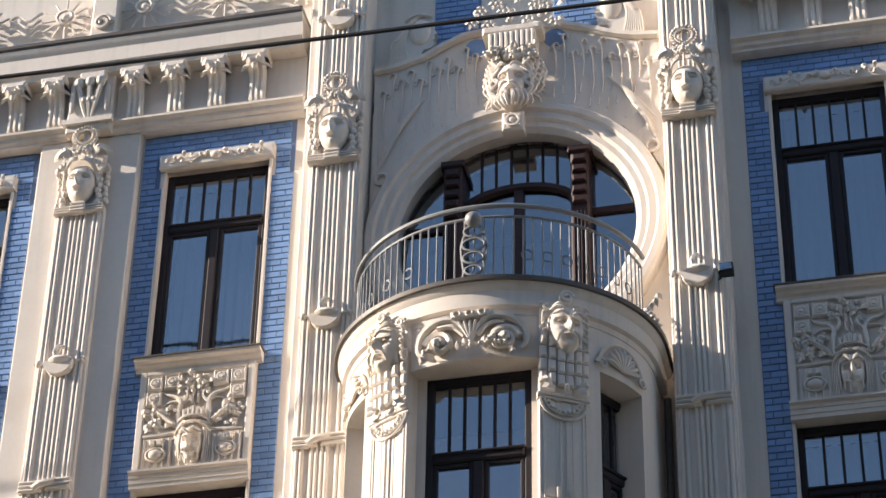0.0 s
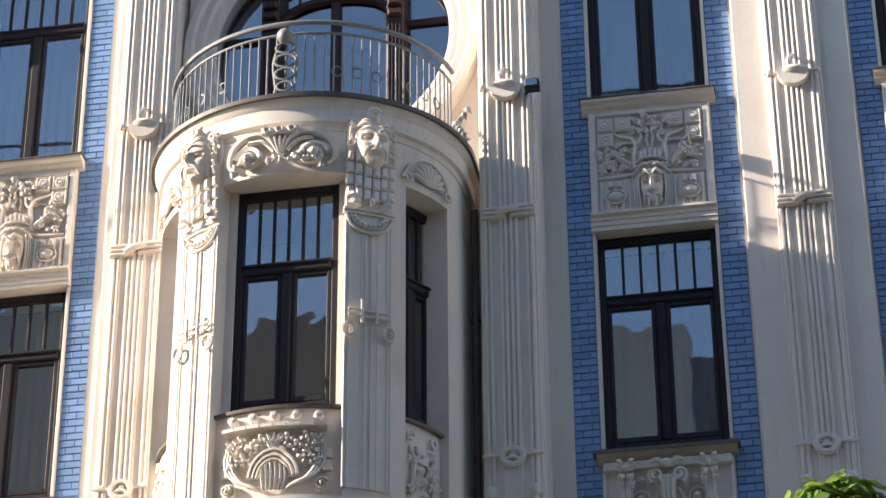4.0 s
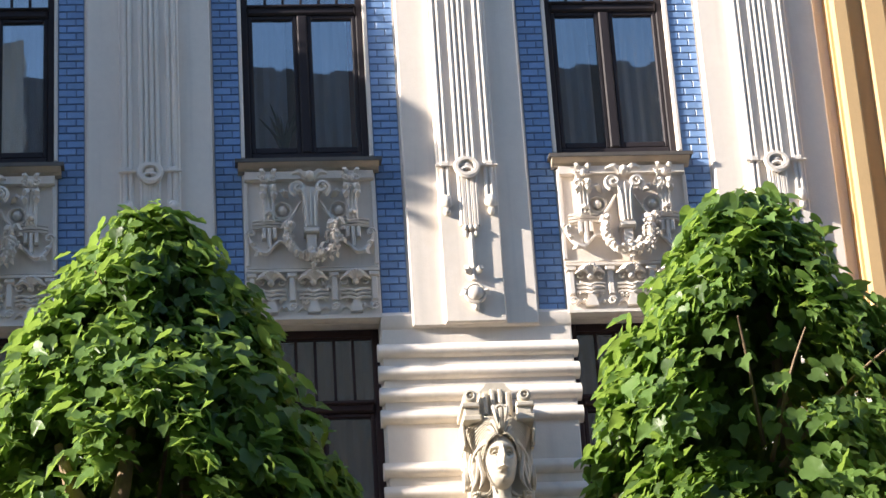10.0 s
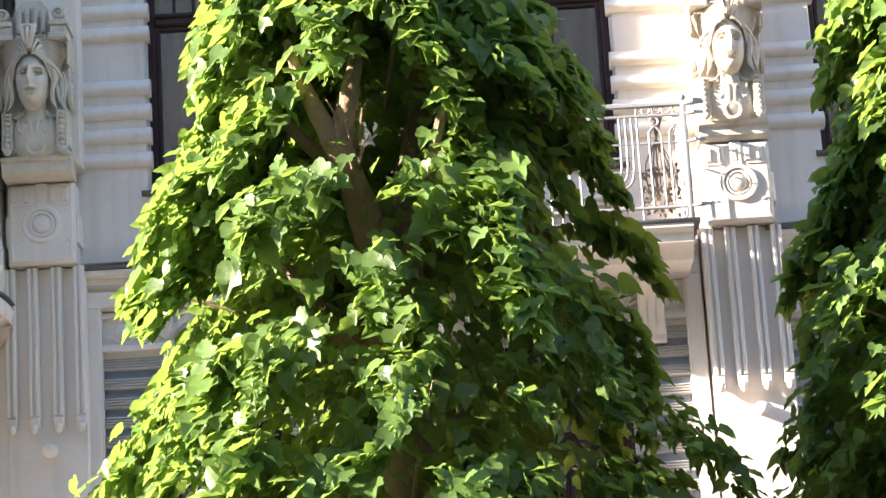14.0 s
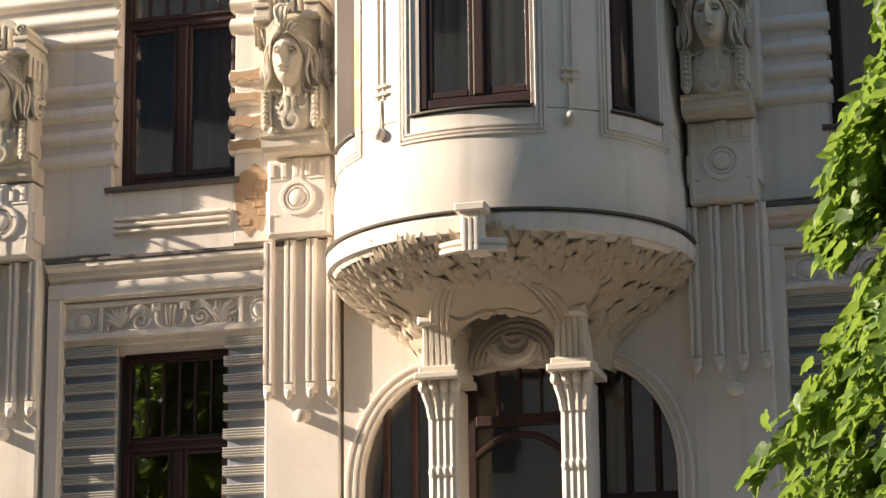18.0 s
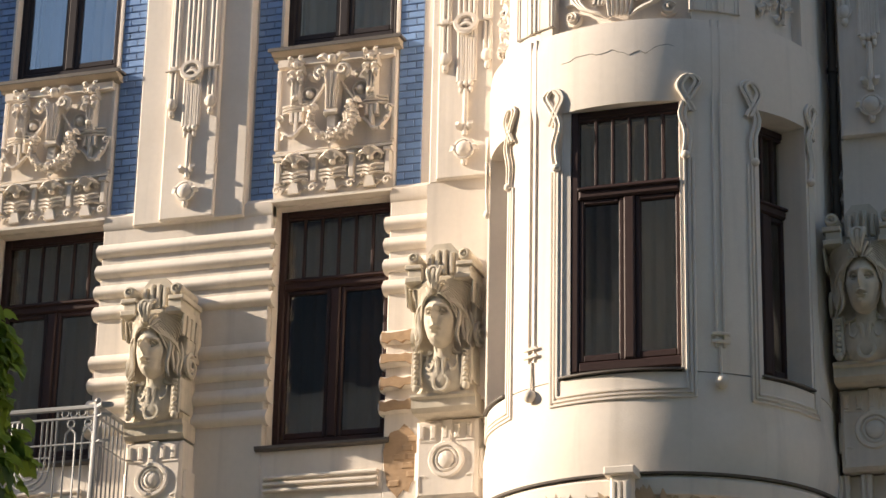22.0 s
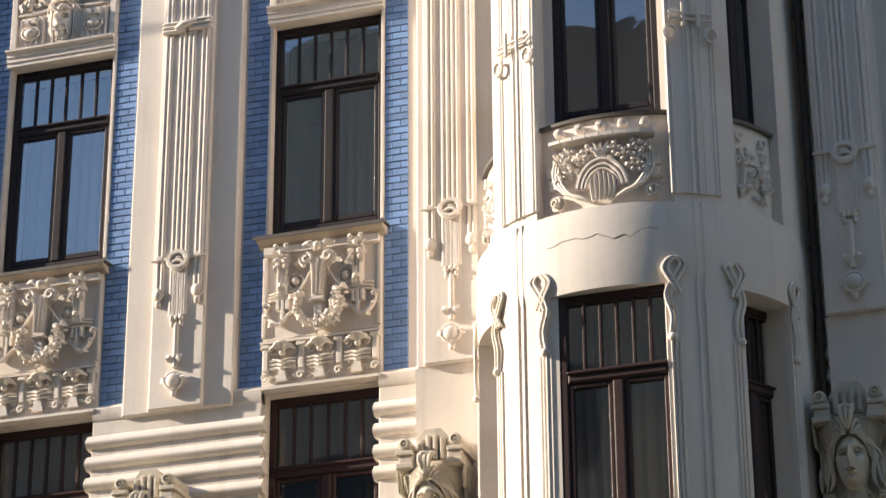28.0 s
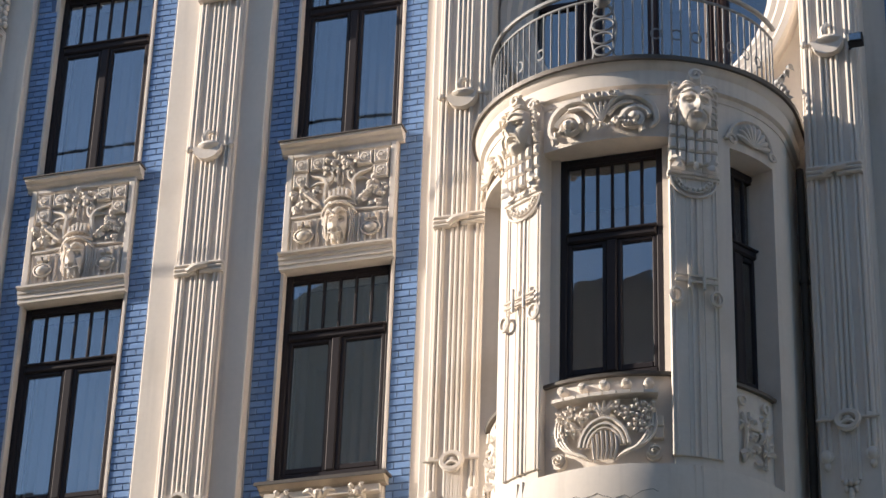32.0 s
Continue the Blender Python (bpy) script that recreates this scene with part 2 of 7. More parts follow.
    def ball(self, x, y, z, rx, ry=None, rz=None, nu=10, nv=6):
        ry, rz = ry or rx, rz or rx
        v = [(x, y, z - rz)]
        for j in range(1, nv):
            a = math.pi * j / nv - math.pi / 2
            v += [(x + rx * math.cos(a) * math.cos(TAU * i / nu), y + ry * math.cos(a) * math.sin(TAU * i / nu), z + rz * math.sin(a))
                  for i in range(nu)]
        v.append((x, y, z + rz))
        f = [(0, 1 + (i + 1) % nu, 1 + i) for i in range(nu)]
        for j in range(nv - 2):
            a, b = 1 + j * nu, 1 + (j + 1) * nu
            f += [(a + i, a + (i + 1) % nu, b + (i + 1) % nu, b + i) for i in range(nu)]
        a, top = 1 + (nv - 2) * nu, len(v) - 1
        f += [(a + i, a + (i + 1) % nu, top) for i in range(nu)]
        return self.add(v, f)

    def ring(self, x, y, z, R, r, n=16, m=6, squash=1.0, a0=0.0, a1=TAU):
        full = a1 - a0 > TAU - 0.01
        k = n if full else n + 1
        return self.tube([(x + R * math.cos(a0 + (a1 - a0) * i / n), y, z + squash * R * math.sin(a0 + (a1 - a0) * i / n)) for i in range(k)], r, m, full)

    def spiral(self, x, y, z, R, r, turns=1.6, sense=1, start=0.0, n=22):
        pts = [(x + sense * R * (1 - 0.8 * i / n) * math.cos(start + TAU * turns * i / n), y - 0.02 * i / n,
                z + R * (1 - 0.8 * i / n) * math.sin(start + TAU * turns * i / n)) for i in range(n + 1)]
        return self.tube(pts, [r * (1 - 0.4 * i / n) for i in range(n + 1)], 5)

    def disc(self, x, y0, y1, z, R, n=20, inner=0.0):
        """A boss with its axis along y, its front at y0."""
        return self.plate([(x + R * math.cos(TAU * i / n), z + R * math.sin(TAU * i / n)) for i in range(n)], y0, y1)

    def leafy(self, x, y, z, size, turn, lift=0.3):
        """One carved leaf, pointing along turn in the xz plane."""
        c, s = math.cos(turn), math.sin(turn)
        pts = [(0, 0, 0), (0.35, 0.3, -lift * 0.6), (0.35, -0.3, -lift * 0.6), (0.75, 0.22, -lift), (0.75, -0.22, -lift), (1.05, 0, -lift * 0.3), (0.5, 0, -lift * 1.3)]
        v = [(x + size * (a * c - b * s), y + size * d, z + size * (a * s + b * c)) for a, b, d in pts]
        return self.add(v, [(0, 1, 6), (0, 6, 2), (1, 3, 6), (2, 6, 4), (3, 5, 6), (4, 6, 5)])

    def moved(self, fn):
        self.v = [tuple(fn(*p)) for p in self.v]
        return self


def to_object(name, mesh, material, smooth=40):
    me = bpy.data.meshes.new(name)
    me.from_pydata(mesh.v, [], mesh.f)
    bm = bmesh.new()
    bm.from_mesh(me)
    bmesh.ops.recalc_face_normals(bm, faces=bm.faces)
    bm.to_mesh(me)
    bm.free()
    me.materials.append(material)
    if smooth:
        me.shade_smooth()
        me.set_sharp_from_angle(angle=radians(smooth))
    return new(name, me)


def part(name, mesh, material, parent, label="", smooth=40):
    ob = to_object(name, mesh, material, smooth)
    ob.parent = parent
    return tagged(ob, label)


def thing(name, at, label, category, group="", kind=""):
    ob = new(name)
    ob.location = at
    ob.empty_display_size = 0.1
    return tagged(ob, label, category, group, kind)


def solid(name, mesh, material, label, category="", group="", kind="", at=(0, 0, 0), smooth=40):
    ob = to_object(name, mesh, material, smooth)
    ob.location = at
    return tagged(ob, label, category, group, kind)


def twin(ob, parent, at):
    """A further piece on the same mesh."""
    o = new(ob.name.split(".")[0], ob.data)
    o.parent = parent
    o.location = at
    return o


# ---- plan ----
BAYS = (-9.60, -6.52, -3.44, 3.40, 6.45, 9.50)      # window axes
PIERS = (-11.1, -8.03, -4.96, -2.02, 2.02, 4.93, 7.97, 11.02)    # pilaster axes
HALF = 0.61                                          # half of a window opening
BLUE = 0.90                                          # half of a blue brick field
Z_LEDGE, Z_BLUE, Z_TOP = 7.50, 10.82, 19.66
OPENINGS = ((3.6, 6.66), (8.28, 10.74), (12.50, 14.93), (16.50, 19.12))
WIN_Y = 0.10

# ---- ground and street ----
solid("ground", Mesh().box(-400, 400, -420, 400, -0.6, -0.16), ASPHALT, "grey asphalt street running past the houses", kind="structure")
solid("pavement", Mesh().box(-60, 60, -6.9, -0.4, -0.5, 0.0), PAVING, "grey paved footway along the house front", kind="structure")
solid("pavement", Mesh().box(-60, 60, -24.9, -20.0, -0.5, 0.0), PAVING, "grey paved footway across the street", kind="structure")
for ky in (-7.05, -20.0):
    kerb_mesh = Mesh()
    for i in range(60):
        kerb_mesh.block(-60 + 2 * i + 0.004, -58 + 2 * i - 0.004, ky, ky + 0.145, -0.4, 0.012, 0.012)
    solid("kerb", kerb_mesh, GRANITE, "granite kerb stones beside the footway", kind="structure")

# ---- house wall ----
wall = Mesh()
edges = [-12.0]
for c in BAYS:
    edges += [c - HALF, c + HALF]
edges.append(11.75)
for i in range(0, len(edges), 2):                    # upright stretches between the window columns
    a, b = edges[i], edges[i + 1]
    if a < 0 < b:
        wall.box(a, -1.72, 0, 0.45, 0, 23.2)
        wall.box(1.72, b, 0, 0.45, 0, 23.2)
        wall.box(-1.72, 1.72, 0, 0.45, 6.9, 15.6)
        wall.box(-1.72, 1.72, 0, 0.45, 19.75, 23.2)
    else:
        wall.box(a, b, 0, 0.45, 0, 23.2)
for c in BAYS:
    z = 0
    for z0, z1 in OPENINGS:
        wall.box(c - HALF, c + HALF, 0, 0.45, z, z0)
        z = z1
    wall.box(c - HALF, c + HALF, 0, 0.45, z, 23.2)
ARCH_Z, ARCH_R = 17.67, 1.36                         # the round opening behind the balcony
rim = []
for i in range(49):
    a = TAU * i / 48
    c, s = math.cos(a), math.sin(a)
    k = min(1.72 / max(abs(c), 1e-6), (2.08 if s > 0 else 2.07) / max(abs(s), 1e-6))
    rim.append(((ARCH_R * c, ARCH_Z + ARCH_R * s), (k * c, ARCH_Z + k * s)))
for (a, b), (a2, b2) in zip(rim, rim[1:]):
    wall.add([(*p[:1], y, p[1]) for y in (0, 0.45) for p in (a, b, b2, a2)],
             [(0, 1, 2, 3), (7, 6, 5, 4), (0, 3, 7, 4)])
solid("wall_front", wall, CREAM, "cream plastered house wall with window openings", kind="structure", smooth=0)
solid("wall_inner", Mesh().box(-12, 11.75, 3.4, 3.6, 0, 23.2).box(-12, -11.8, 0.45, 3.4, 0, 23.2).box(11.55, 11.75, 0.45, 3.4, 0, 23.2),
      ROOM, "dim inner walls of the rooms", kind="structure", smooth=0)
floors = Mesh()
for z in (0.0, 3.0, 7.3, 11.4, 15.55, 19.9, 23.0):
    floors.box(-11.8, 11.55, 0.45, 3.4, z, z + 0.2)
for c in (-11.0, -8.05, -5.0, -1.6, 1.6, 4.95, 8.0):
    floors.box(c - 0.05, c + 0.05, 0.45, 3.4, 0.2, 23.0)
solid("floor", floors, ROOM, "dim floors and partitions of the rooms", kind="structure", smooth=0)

# ---- windows ----
window_count = 0


def window(x, y, z0, z1, half, transom, bars, wood, pane_mat, label, turn=0.0, share=None):
    """A casement window with a barred upper light; x, y, z0 is the middle of its foot."""
    global window_count
    window_count += 1
    h = z1 - z0
    if share:
        w = copy_thing(share, pose(x, y, z0, 0, 0, turn))
        w.name = "window_%d" % window_count
        return w
    w = thing("window_%d" % window_count, (x, y, z0), label, "window", kind="structure")
    w.rotation_euler = (0, 0, radians(turn))
    t = transom - z0
    fr = Mesh()
    for s in (-1, 1):
        fr.block(s * half - 0.035 - s * 0.035, s * half + 0.035 - s * 0.035, -0.03, 0.06, 0, h, 0.012)
    fr.block(-half + 0.07, half - 0.07, -0.028, 0.06, h - 0.07, h, 0.012)
    fr.block(-half + 0.07, half - 0.07, -0.028, 0.06, 0, 0.09, 0.012)
    part("window_frame", fr, wood, w)
    part("transom", Mesh().block(-half + 0.07, half - 0.07, -0.05, 0.06, t - 0.055, t + 0.055, 0.02)
         .block(-half + 0.07, half - 0.07, -0.075, -0.045, t + 0.02, t + 0.05, 0.01), wood, w)
    part("mullion", Mesh().block(-0.05, 0.05, -0.04, 0.055, 0.09, t - 0.055, 0.015), wood, w)
    for s in (-1, 1):
        sash = Mesh()
        a, b = sorted((s * 0.05, s * (half - 0.07)))
        sash.block(a, a + 0.045, -0.02, 0.04, 0.09, t - 0.055, 0.01).block(b - 0.045, b, -0.02, 0.04, 0.09, t - 0.055, 0.01)
        sash.block(a + 0.045, b - 0.045, -0.02, 0.04, 0.09, 0.155, 0.01).block(a + 0.045, b - 0.045, -0.02, 0.04, t - 0.1, t - 0.055, 0.01)
        leaf_frame = part("sash", sash, wood, w)
        part("pane", Mesh().box(a + 0.04, b - 0.04, 0.008, 0.014, 0.15, t - 0.095), pane_mat, leaf_frame, smooth=0).visible_shadow = False
    top_light = part("upper_sash", Mesh().block(-half + 0.07, half - 0.07, -0.018, 0.04, t + 0.055, t + 0.08, 0.008).block(-half + 0.07, half - 0.07, -0.018, 0.04, h - 0.095, h - 0.07, 0.008), wood, w)
    n = bars + 1
    step = (2 * half - 0.14) / n
    for i in range(n):
        a = -half + 0.07 + i * step
        if i:
            part("glazing_bar", Mesh().block(a - 0.014, a + 0.014, -0.012, 0.03, t + 0.08, h - 0.095, 0.006), wood, top_light)
        part("pane", Mesh().box(a, a + step, 0.008, 0.014, t + 0.075, h - 0.09), pane_mat, top_light, smooth=0).visible_shadow = False
    return w


def curtain(x, y, z0, z1, x0, x1, material, label):
    m = Mesh()
    n = max(8, int(abs(x1 - x0) / 0.02))
    v = []
    for i in range(n + 1):
        a = x0 + (x1 - x0) * i / n
        d = 0.03 * math.sin(a * 52) + 0.012 * math.sin(a * 23 + 1)
        v += [(x + a, y + d, z0), (x + a, y + d * 0.7, z1), (x + a, y + d + 0.006, z0), (x + a, y + d * 0.7 + 0.006, z1)]
    f = []
    for i in range(n):
        k = 4 * i
        f += [(k, k + 4, k + 5, k + 1), (k + 2, k + 3, k + 7, k + 6)]
    m.add(v, f)
    return solid("curtain", m, material, label, "curtain")


blue_win, brown_win, low_win = None, None, None
for bi, c in enumerate(BAYS):
    for si, (z0, z1) in enumerate(OPENINGS):
        if si == 0:
            low_win = low_win or window(c, WIN_Y + 0.08, z0, z1, HALF - 0.06, 5.78, 5, BROWN, SHOP_GLASS, "tall brown wooden window on the lower floor")
            if bi:
                window(c, WIN_Y + 0.08, z0, z1, HALF, 0, 0, BROWN, SHOP_GLASS, "", share=low_win)
        elif si == 1:
            if brown_win:
                window(c, WIN_Y + 0.06, z0, z1, HALF, 0, 0, BROWN, SHOP_GLASS, "", share=brown_win)
            else:
                brown_win = window(c, WIN_Y + 0.06, z0, z1, HALF, 9.95, 5, BROWN, SHOP_GLASS, "dark brown wooden window with a barred upper light")
        else:
            t = 14.18 if si == 2 else 18.36
            if si == 2 and blue_win:
                window(c, WIN_Y, z0, z1, HALF, 0, 0, WOOD, GLASS, "", share=blue_win)
            elif si == 3 and bi:
                window(c, WIN_Y, z0, z1, HALF, 0, 0, WOOD, GLASS, "", share=top_win)
            else:
                w = window(c, WIN_Y, z0, z1, HALF, t, 5, WOOD, GLASS, "black-painted window in blue brick with a barred upper light")
                if si == 2:
                    blue_win = w
                else:
                    top_win = w
for bi, c in enumerate(BAYS):
    if c in (-6.52, 3.40, -9.60):
        curtain(c, 0.42, 12.5, 14.9, -0.58, 0.58, CURTAIN, "pale sheer curtain drawn behind the window")
    elif c == 9.50:
        curtain(c, 0.42, 12.5, 14.9, -0.58, -0.12, CURTAIN, "pale sheer curtain gathered to one side of the window")
        curtain(c, 0.42, 12.5, 14.9, 0.06, 0.58, CURTAIN, "pale sheer curtain gathered to one side of the window")
    elif c == 6.45:
        curtain(c, 0.42, 12.5, 14.9, -0.58, -0.16, CURTAIN, "pale sheer curtain gathered to one side of the window")
        curtain(c, 0.42, 12.5, 14.9, 0.08, 0.47, CURTAIN, "pale sheer curtain gathered to one side of the window")
        curtain(c, 0.38, 12.5, 14.9, 0.46, 0.58, RED_DRAPE, "dark red curtain hanging at the window's edge")
    else:
        curtain(c, 0.42, 12.5, 14.9, -0.12, 0.56, BROWN_DRAPE, "reddish brown curtain drawn half across the window")
        curtain(c, 0.42, 12.5, 14.9, -0.58, -0.45, DRAPE, "grey curtain gathered at the window's edge")
    curtain(c, 0.42, 16.5, 19.1, -0.58, 0.58, CURTAIN, "pale blind drawn behind the upper window")
    # curtain added so that its brown lifts the otherwise black panes
    curtain(c, 0.36, 8.3, 10.7, -0.58, 0.58, BROWN_DRAPE, "grey-brown curtain drawn behind the window")
pot = thing("pot_plant", (6.24, 0.31, 12.5), "spiky dark green pot plant on the window board", "plant")
part("pot", Mesh().tube([(0, 0, 0.0), (0, 0, 0.14), (0, 0, 0.16)], [0.05, 0.065, 0.07], 12), BROWN, pot)
rnd = random.Random(31)
for k in range(15):
    a, tall_leaf = TAU * k / 15, rnd.uniform(0.34, 0.62)
    dx, dy = math.cos(a) * rnd.uniform(0.10, 0.24), math.sin(a) * 0.05
    part("leaf", Mesh().tube([(0, 0, 0.14), (dx * 0.35, dy * 0.4, 0.14 + tall_leaf * 0.55), (dx, dy, 0.14 + tall_leaf)], [0.014, 0.018, 0.003], 5), PLANT, pot)

# ---- blue brick fields ----
COURSE, BRICK_L, BRICK_H = 0.0792, 0.166, 0.068
whole = to_object("brick", Mesh().block(-BRICK_L / 2, BRICK_L / 2, -0.012, 0.008, 0, BRICK_H, 0.006), BRICK, 0).data
half_brick = to_object("brick", Mesh().block(-0.037, 0.037, -0.012, 0.008, 0, BRICK_H, 0.006), BRICK, 0).data
for me in (whole, half_brick):
    for o in [o for o in bpy.data.objects if o.data == me]:
        bpy.data.objects.remove(o)


def brick_field(x0, x1, z0, z1, y=-0.002):
    """A field of blue bricks in running bond, as pieces on a mortar bed."""
    bed = solid("brick_field", Mesh().box(x0, x1, y, y + 0.01, z0, z1), MORTAR, "blue glazed brick field beside the windows", "brickwork", kind="structure", smooth=0)
    for k in range(int((z1 - z0) / COURSE)):
        z = z0 + 0.006 + k * COURSE
        flip = k % 2
        x = x0 + 0.004
        lay = [0.074, 0.166] if flip else [0.166, 0.074]
        i = 0
        while x + 0.06 < x1:
            w = lay[i % 2] if x1 - x0 < 0.4 else (0.074 if flip and i == 0 else 0.166)
            if x + w > x1:
                w = 0.074
                if x + w > x1 + 0.004:
                    break
            b = new("brick", whole if w > 0.1 else half_brick)
            b.parent = bed
            b.location = (x + w / 2, y - 0.001 * random.random(), z)
            x += w + 0.009
            i += 1
    return bed
# ---- sills, lintels and relief panels of the blue storeys ----


def face(m, x, y, z, w, h, d, open_mouth=False):
    """A plain carved face: w wide, h high, standing d out from y."""
    nu, nv = 22, 32
    g = lambda t, c, r: math.exp(-((t - c) / r) ** 2)
    v = []
    for j in range(nv + 1):
        q = -1 + 2 * j / nv
        for i in range(nu + 1):
            p = -1 + 2 * i / nu
            wide = math.sqrt(max(0.0, 1 - abs(q) ** 2.6)) * (1.0 if q > 0 else 1 + 0.28 * q)
            e = abs(p)
            k = math.sqrt(max(0.0, 1 - e ** 2.4)) * math.sqrt(max(0.0, 1 - abs(q) ** 3.2))
            k += 0.54 * g(p, 0, 0.14) * (g(q, -0.10, 0.16) if q < -0.10 else 0.35 + 0.65 * g(q, -0.10, 0.28) if q < 0.3 else 0.35 * g(q, 0.3, 0.1))
            k += 0.22 * g(q, 0.33, 0.06) * g(e, 0.38, 0.3) - 0.52 * g(e, 0.40, 0.23) * g(q, 0.17, 0.13) + 0.26 * g(e, 0.40, 0.14) * g(q, 0.13, 0.055)
            k += 0.05 * g(e, 0.5, 0.2) * g(q, -0.12, 0.2) + 0.16 * g(p, 0, 0.3) * g(q, -0.76, 0.13)
            if open_mouth:
                k += 0.10 * g(e, 0.0, 0.36) * (g(q, -0.30, 0.06) + g(q, -0.56, 0.07)) - 0.28 * g(p, 0, 0.24) * g(q, -0.43, 0.08)
            else:
                k += 0.22 * g(p, 0, 0.24) * (g(q, -0.37, 0.045) + g(q, -0.49, 0.05)) - 0.24 * g(p, 0, 0.3) * g(q, -0.43, 0.03) - 0.10 * g(p, 0, 0.3) * g(q, -0.58, 0.05)
            v.append((x + w / 2 * p * wide, y - d * 0.78 * k + d * 0.25, z + h / 2 * q))
    f = [(j * (nu + 1) + i, j * (nu + 1) + i + 1, (j + 1) * (nu + 1) + i + 1, (j + 1) * (nu + 1) + i) for j in range(nv) for i in range(nu)]
    m.add(v, f)
    for s in (-1, 1):                                # lids
        m.tube([(x + s * 0.10 * w, y - 0.36 * d, z + 0.08 * h), (x + s * 0.20 * w, y - 0.44 * d, z + 0.105 * h), (x + s * 0.30 * w, y - 0.32 * d, z + 0.075 * h)], [0.012 * w, 0.03 * w, 0.012 * w], 6)
        m.tube([(x + s * 0.12 * w, y - 0.34 * d, z + 0.05 * h), (x + s * 0.20 * w, y - 0.39 * d, z + 0.035 * h), (x + s * 0.29 * w, y - 0.30 * d, z + 0.055 * h)], [0.008 * w, 0.02 * w, 0.008 * w], 6)
    return m.ball(x, y + d * 0.22, z, w * 0.47, d * 0.5, h * 0.47, 12, 8)


def upper_panel(x):
    """The relief between two blue storeys: mask, branching tree and squares."""
    deep = lambda a, b, c: (a, -0.045 + (b + 0.045) * 1.7, c)
    p = thing("relief_panel", (x, 0, 14.93), "cream plaster relief panel with a mask under branches and square bosses", "relief", "relief panels under the top windows")
    part("lintel", Mesh().run([(0.0, 0.0), (-0.09, 0.0), (-0.09, 0.045), (-0.105, 0.05), (-0.105, 0.10), (-0.12, 0.105), (-0.12, 0.145), (-0.16, 0.16), (-0.16, 0.185), (0.0, 0.2)], -0.645, 0.645), ORNAMENT, p, smooth=20)
    part("backing", Mesh().block(-0.635, 0.635, -0.045, 0, 0.2, 1.44, 0.01), CREAM, p)
    bd = Mesh()
    bd.block(-0.635, -0.56, -0.085, -0.045, 0.2, 1.44).block(0.56, 0.635, -0.085, -0.045, 0.2, 1.44).block(-0.56, 0.56, -0.085, -0.045, 1.39, 1.44)
    part("border", bd, ORNAMENT, p)
    for sx, sz in ((-0.46, 1.28), (-0.27, 1.28), (-0.46, 1.09), (0.46, 1.28), (0.27, 1.28), (0.46, 1.09)):
        part("square_boss", Mesh().block(sx - 0.085, sx + 0.085, -0.095, -0.045, sz - 0.088, sz + 0.088, 0.012)
             .ring(sx, -0.096, sz, 0.046, 0.011, 14, 5).disc(sx, -0.112, -0.09, sz, 0.022, 10)
             .tube([(sx - 0.07, -0.096, sz - 0.073), (sx + 0.07, -0.096, sz - 0.073), (sx + 0.07, -0.096, sz - 0.073), (sx + 0.07, -0.096, sz + 0.073), (sx + 0.07, -0.096, sz + 0.073), (sx - 0.07, -0.096, sz + 0.073), (sx - 0.07, -0.096, sz + 0.073), (sx - 0.07, -0.096, sz - 0.073)], 0.007, 4), ORNAMENT, p)
    br = Mesh()
    rnd = random.Random(3)
    for s in (-1, 1):
        br.tube([(s * 0.17, -0.055, 0.72), (s * 0.165, -0.07, 0.88), (s * 0.155, -0.07, 1.0), (s * 0.21, -0.065, 1.08), (s * 0.33, -0.055, 1.13), (s * 0.37, -0.05, 1.19)], [0.026, 0.028, 0.024, 0.02, 0.016, 0.008], 6)
        br.tube([(s * 0.16, -0.065, 0.98), (s * 0.10, -0.07, 1.04), (s * 0.09, -0.065, 1.12), (s * 0.14, -0.055, 1.18)], [0.02, 0.018, 0.016, 0.008], 6)
        br.tube([(s * 0.18, -0.065, 1.02), (s * 0.27, -0.06, 1.03), (s * 0.36, -0.055, 0.99)], [0.018, 0.014, 0.008], 6)
        br.tube([(s * 0.02, -0.06, 0.98), (s * 0.035, -0.07, 1.06), (s * 0.02, -0.06, 1.15)], [0.014, 0.014, 0.008], 5)
        br.spiral(s * 0.40, -0.06, 0.87, 0.075, 0.014, 1.4, s, 2.0)
        for k in range(24):
            br.leafy(s * (0.27 + 0.25 * rnd.random()), -0.047, 0.72 + 0.25 * rnd.random(), 0.075 + 0.05 * rnd.random(), TAU * rnd.random(), 0.30)
        for k in range(9):
            br.leafy(s * (0.20 + 0.02 * k), -0.05, 0.70 + 0.018 * k, 0.09, 1.2 if s > 0 else 1.94, 0.4)
    for k in range(30):
        br.leafy(-0.16 + 0.32 * rnd.random(), -0.048, 1.15 + 0.2 * rnd.random(), 0.07 + 0.05 * rnd.random(), TAU * rnd.random(), 0.32)
    tagged(part("branch_relief", br.moved(deep), ORNAMENT, p), kind="stuff")
    mk = Mesh()
    for i in range(5):
        part("crown_tooth", Mesh().block(-0.115 + 0.048 * i, -0.078 + 0.048 * i, -0.10, -0.04, 0.80, 0.93 - 0.02 * abs(i - 2), 0.008).moved(deep), ORNAMENT, p)
    part("headband", Mesh().tube([(-0.19, -0.06, 0.71), (-0.10, -0.08, 0.735), (0, -0.09, 0.74), (0.10, -0.08, 0.735), (0.19, -0.06, 0.71)], 0.014, 6).moved(deep), ORNAMENT, p)
    part("headband", Mesh().tube([(-0.17, -0.07, 0.76), (-0.09, -0.10, 0.79), (0, -0.11, 0.795), (0.09, -0.10, 0.79), (0.17, -0.07, 0.76)], 0.012, 6).moved(deep), ORNAMENT, p)
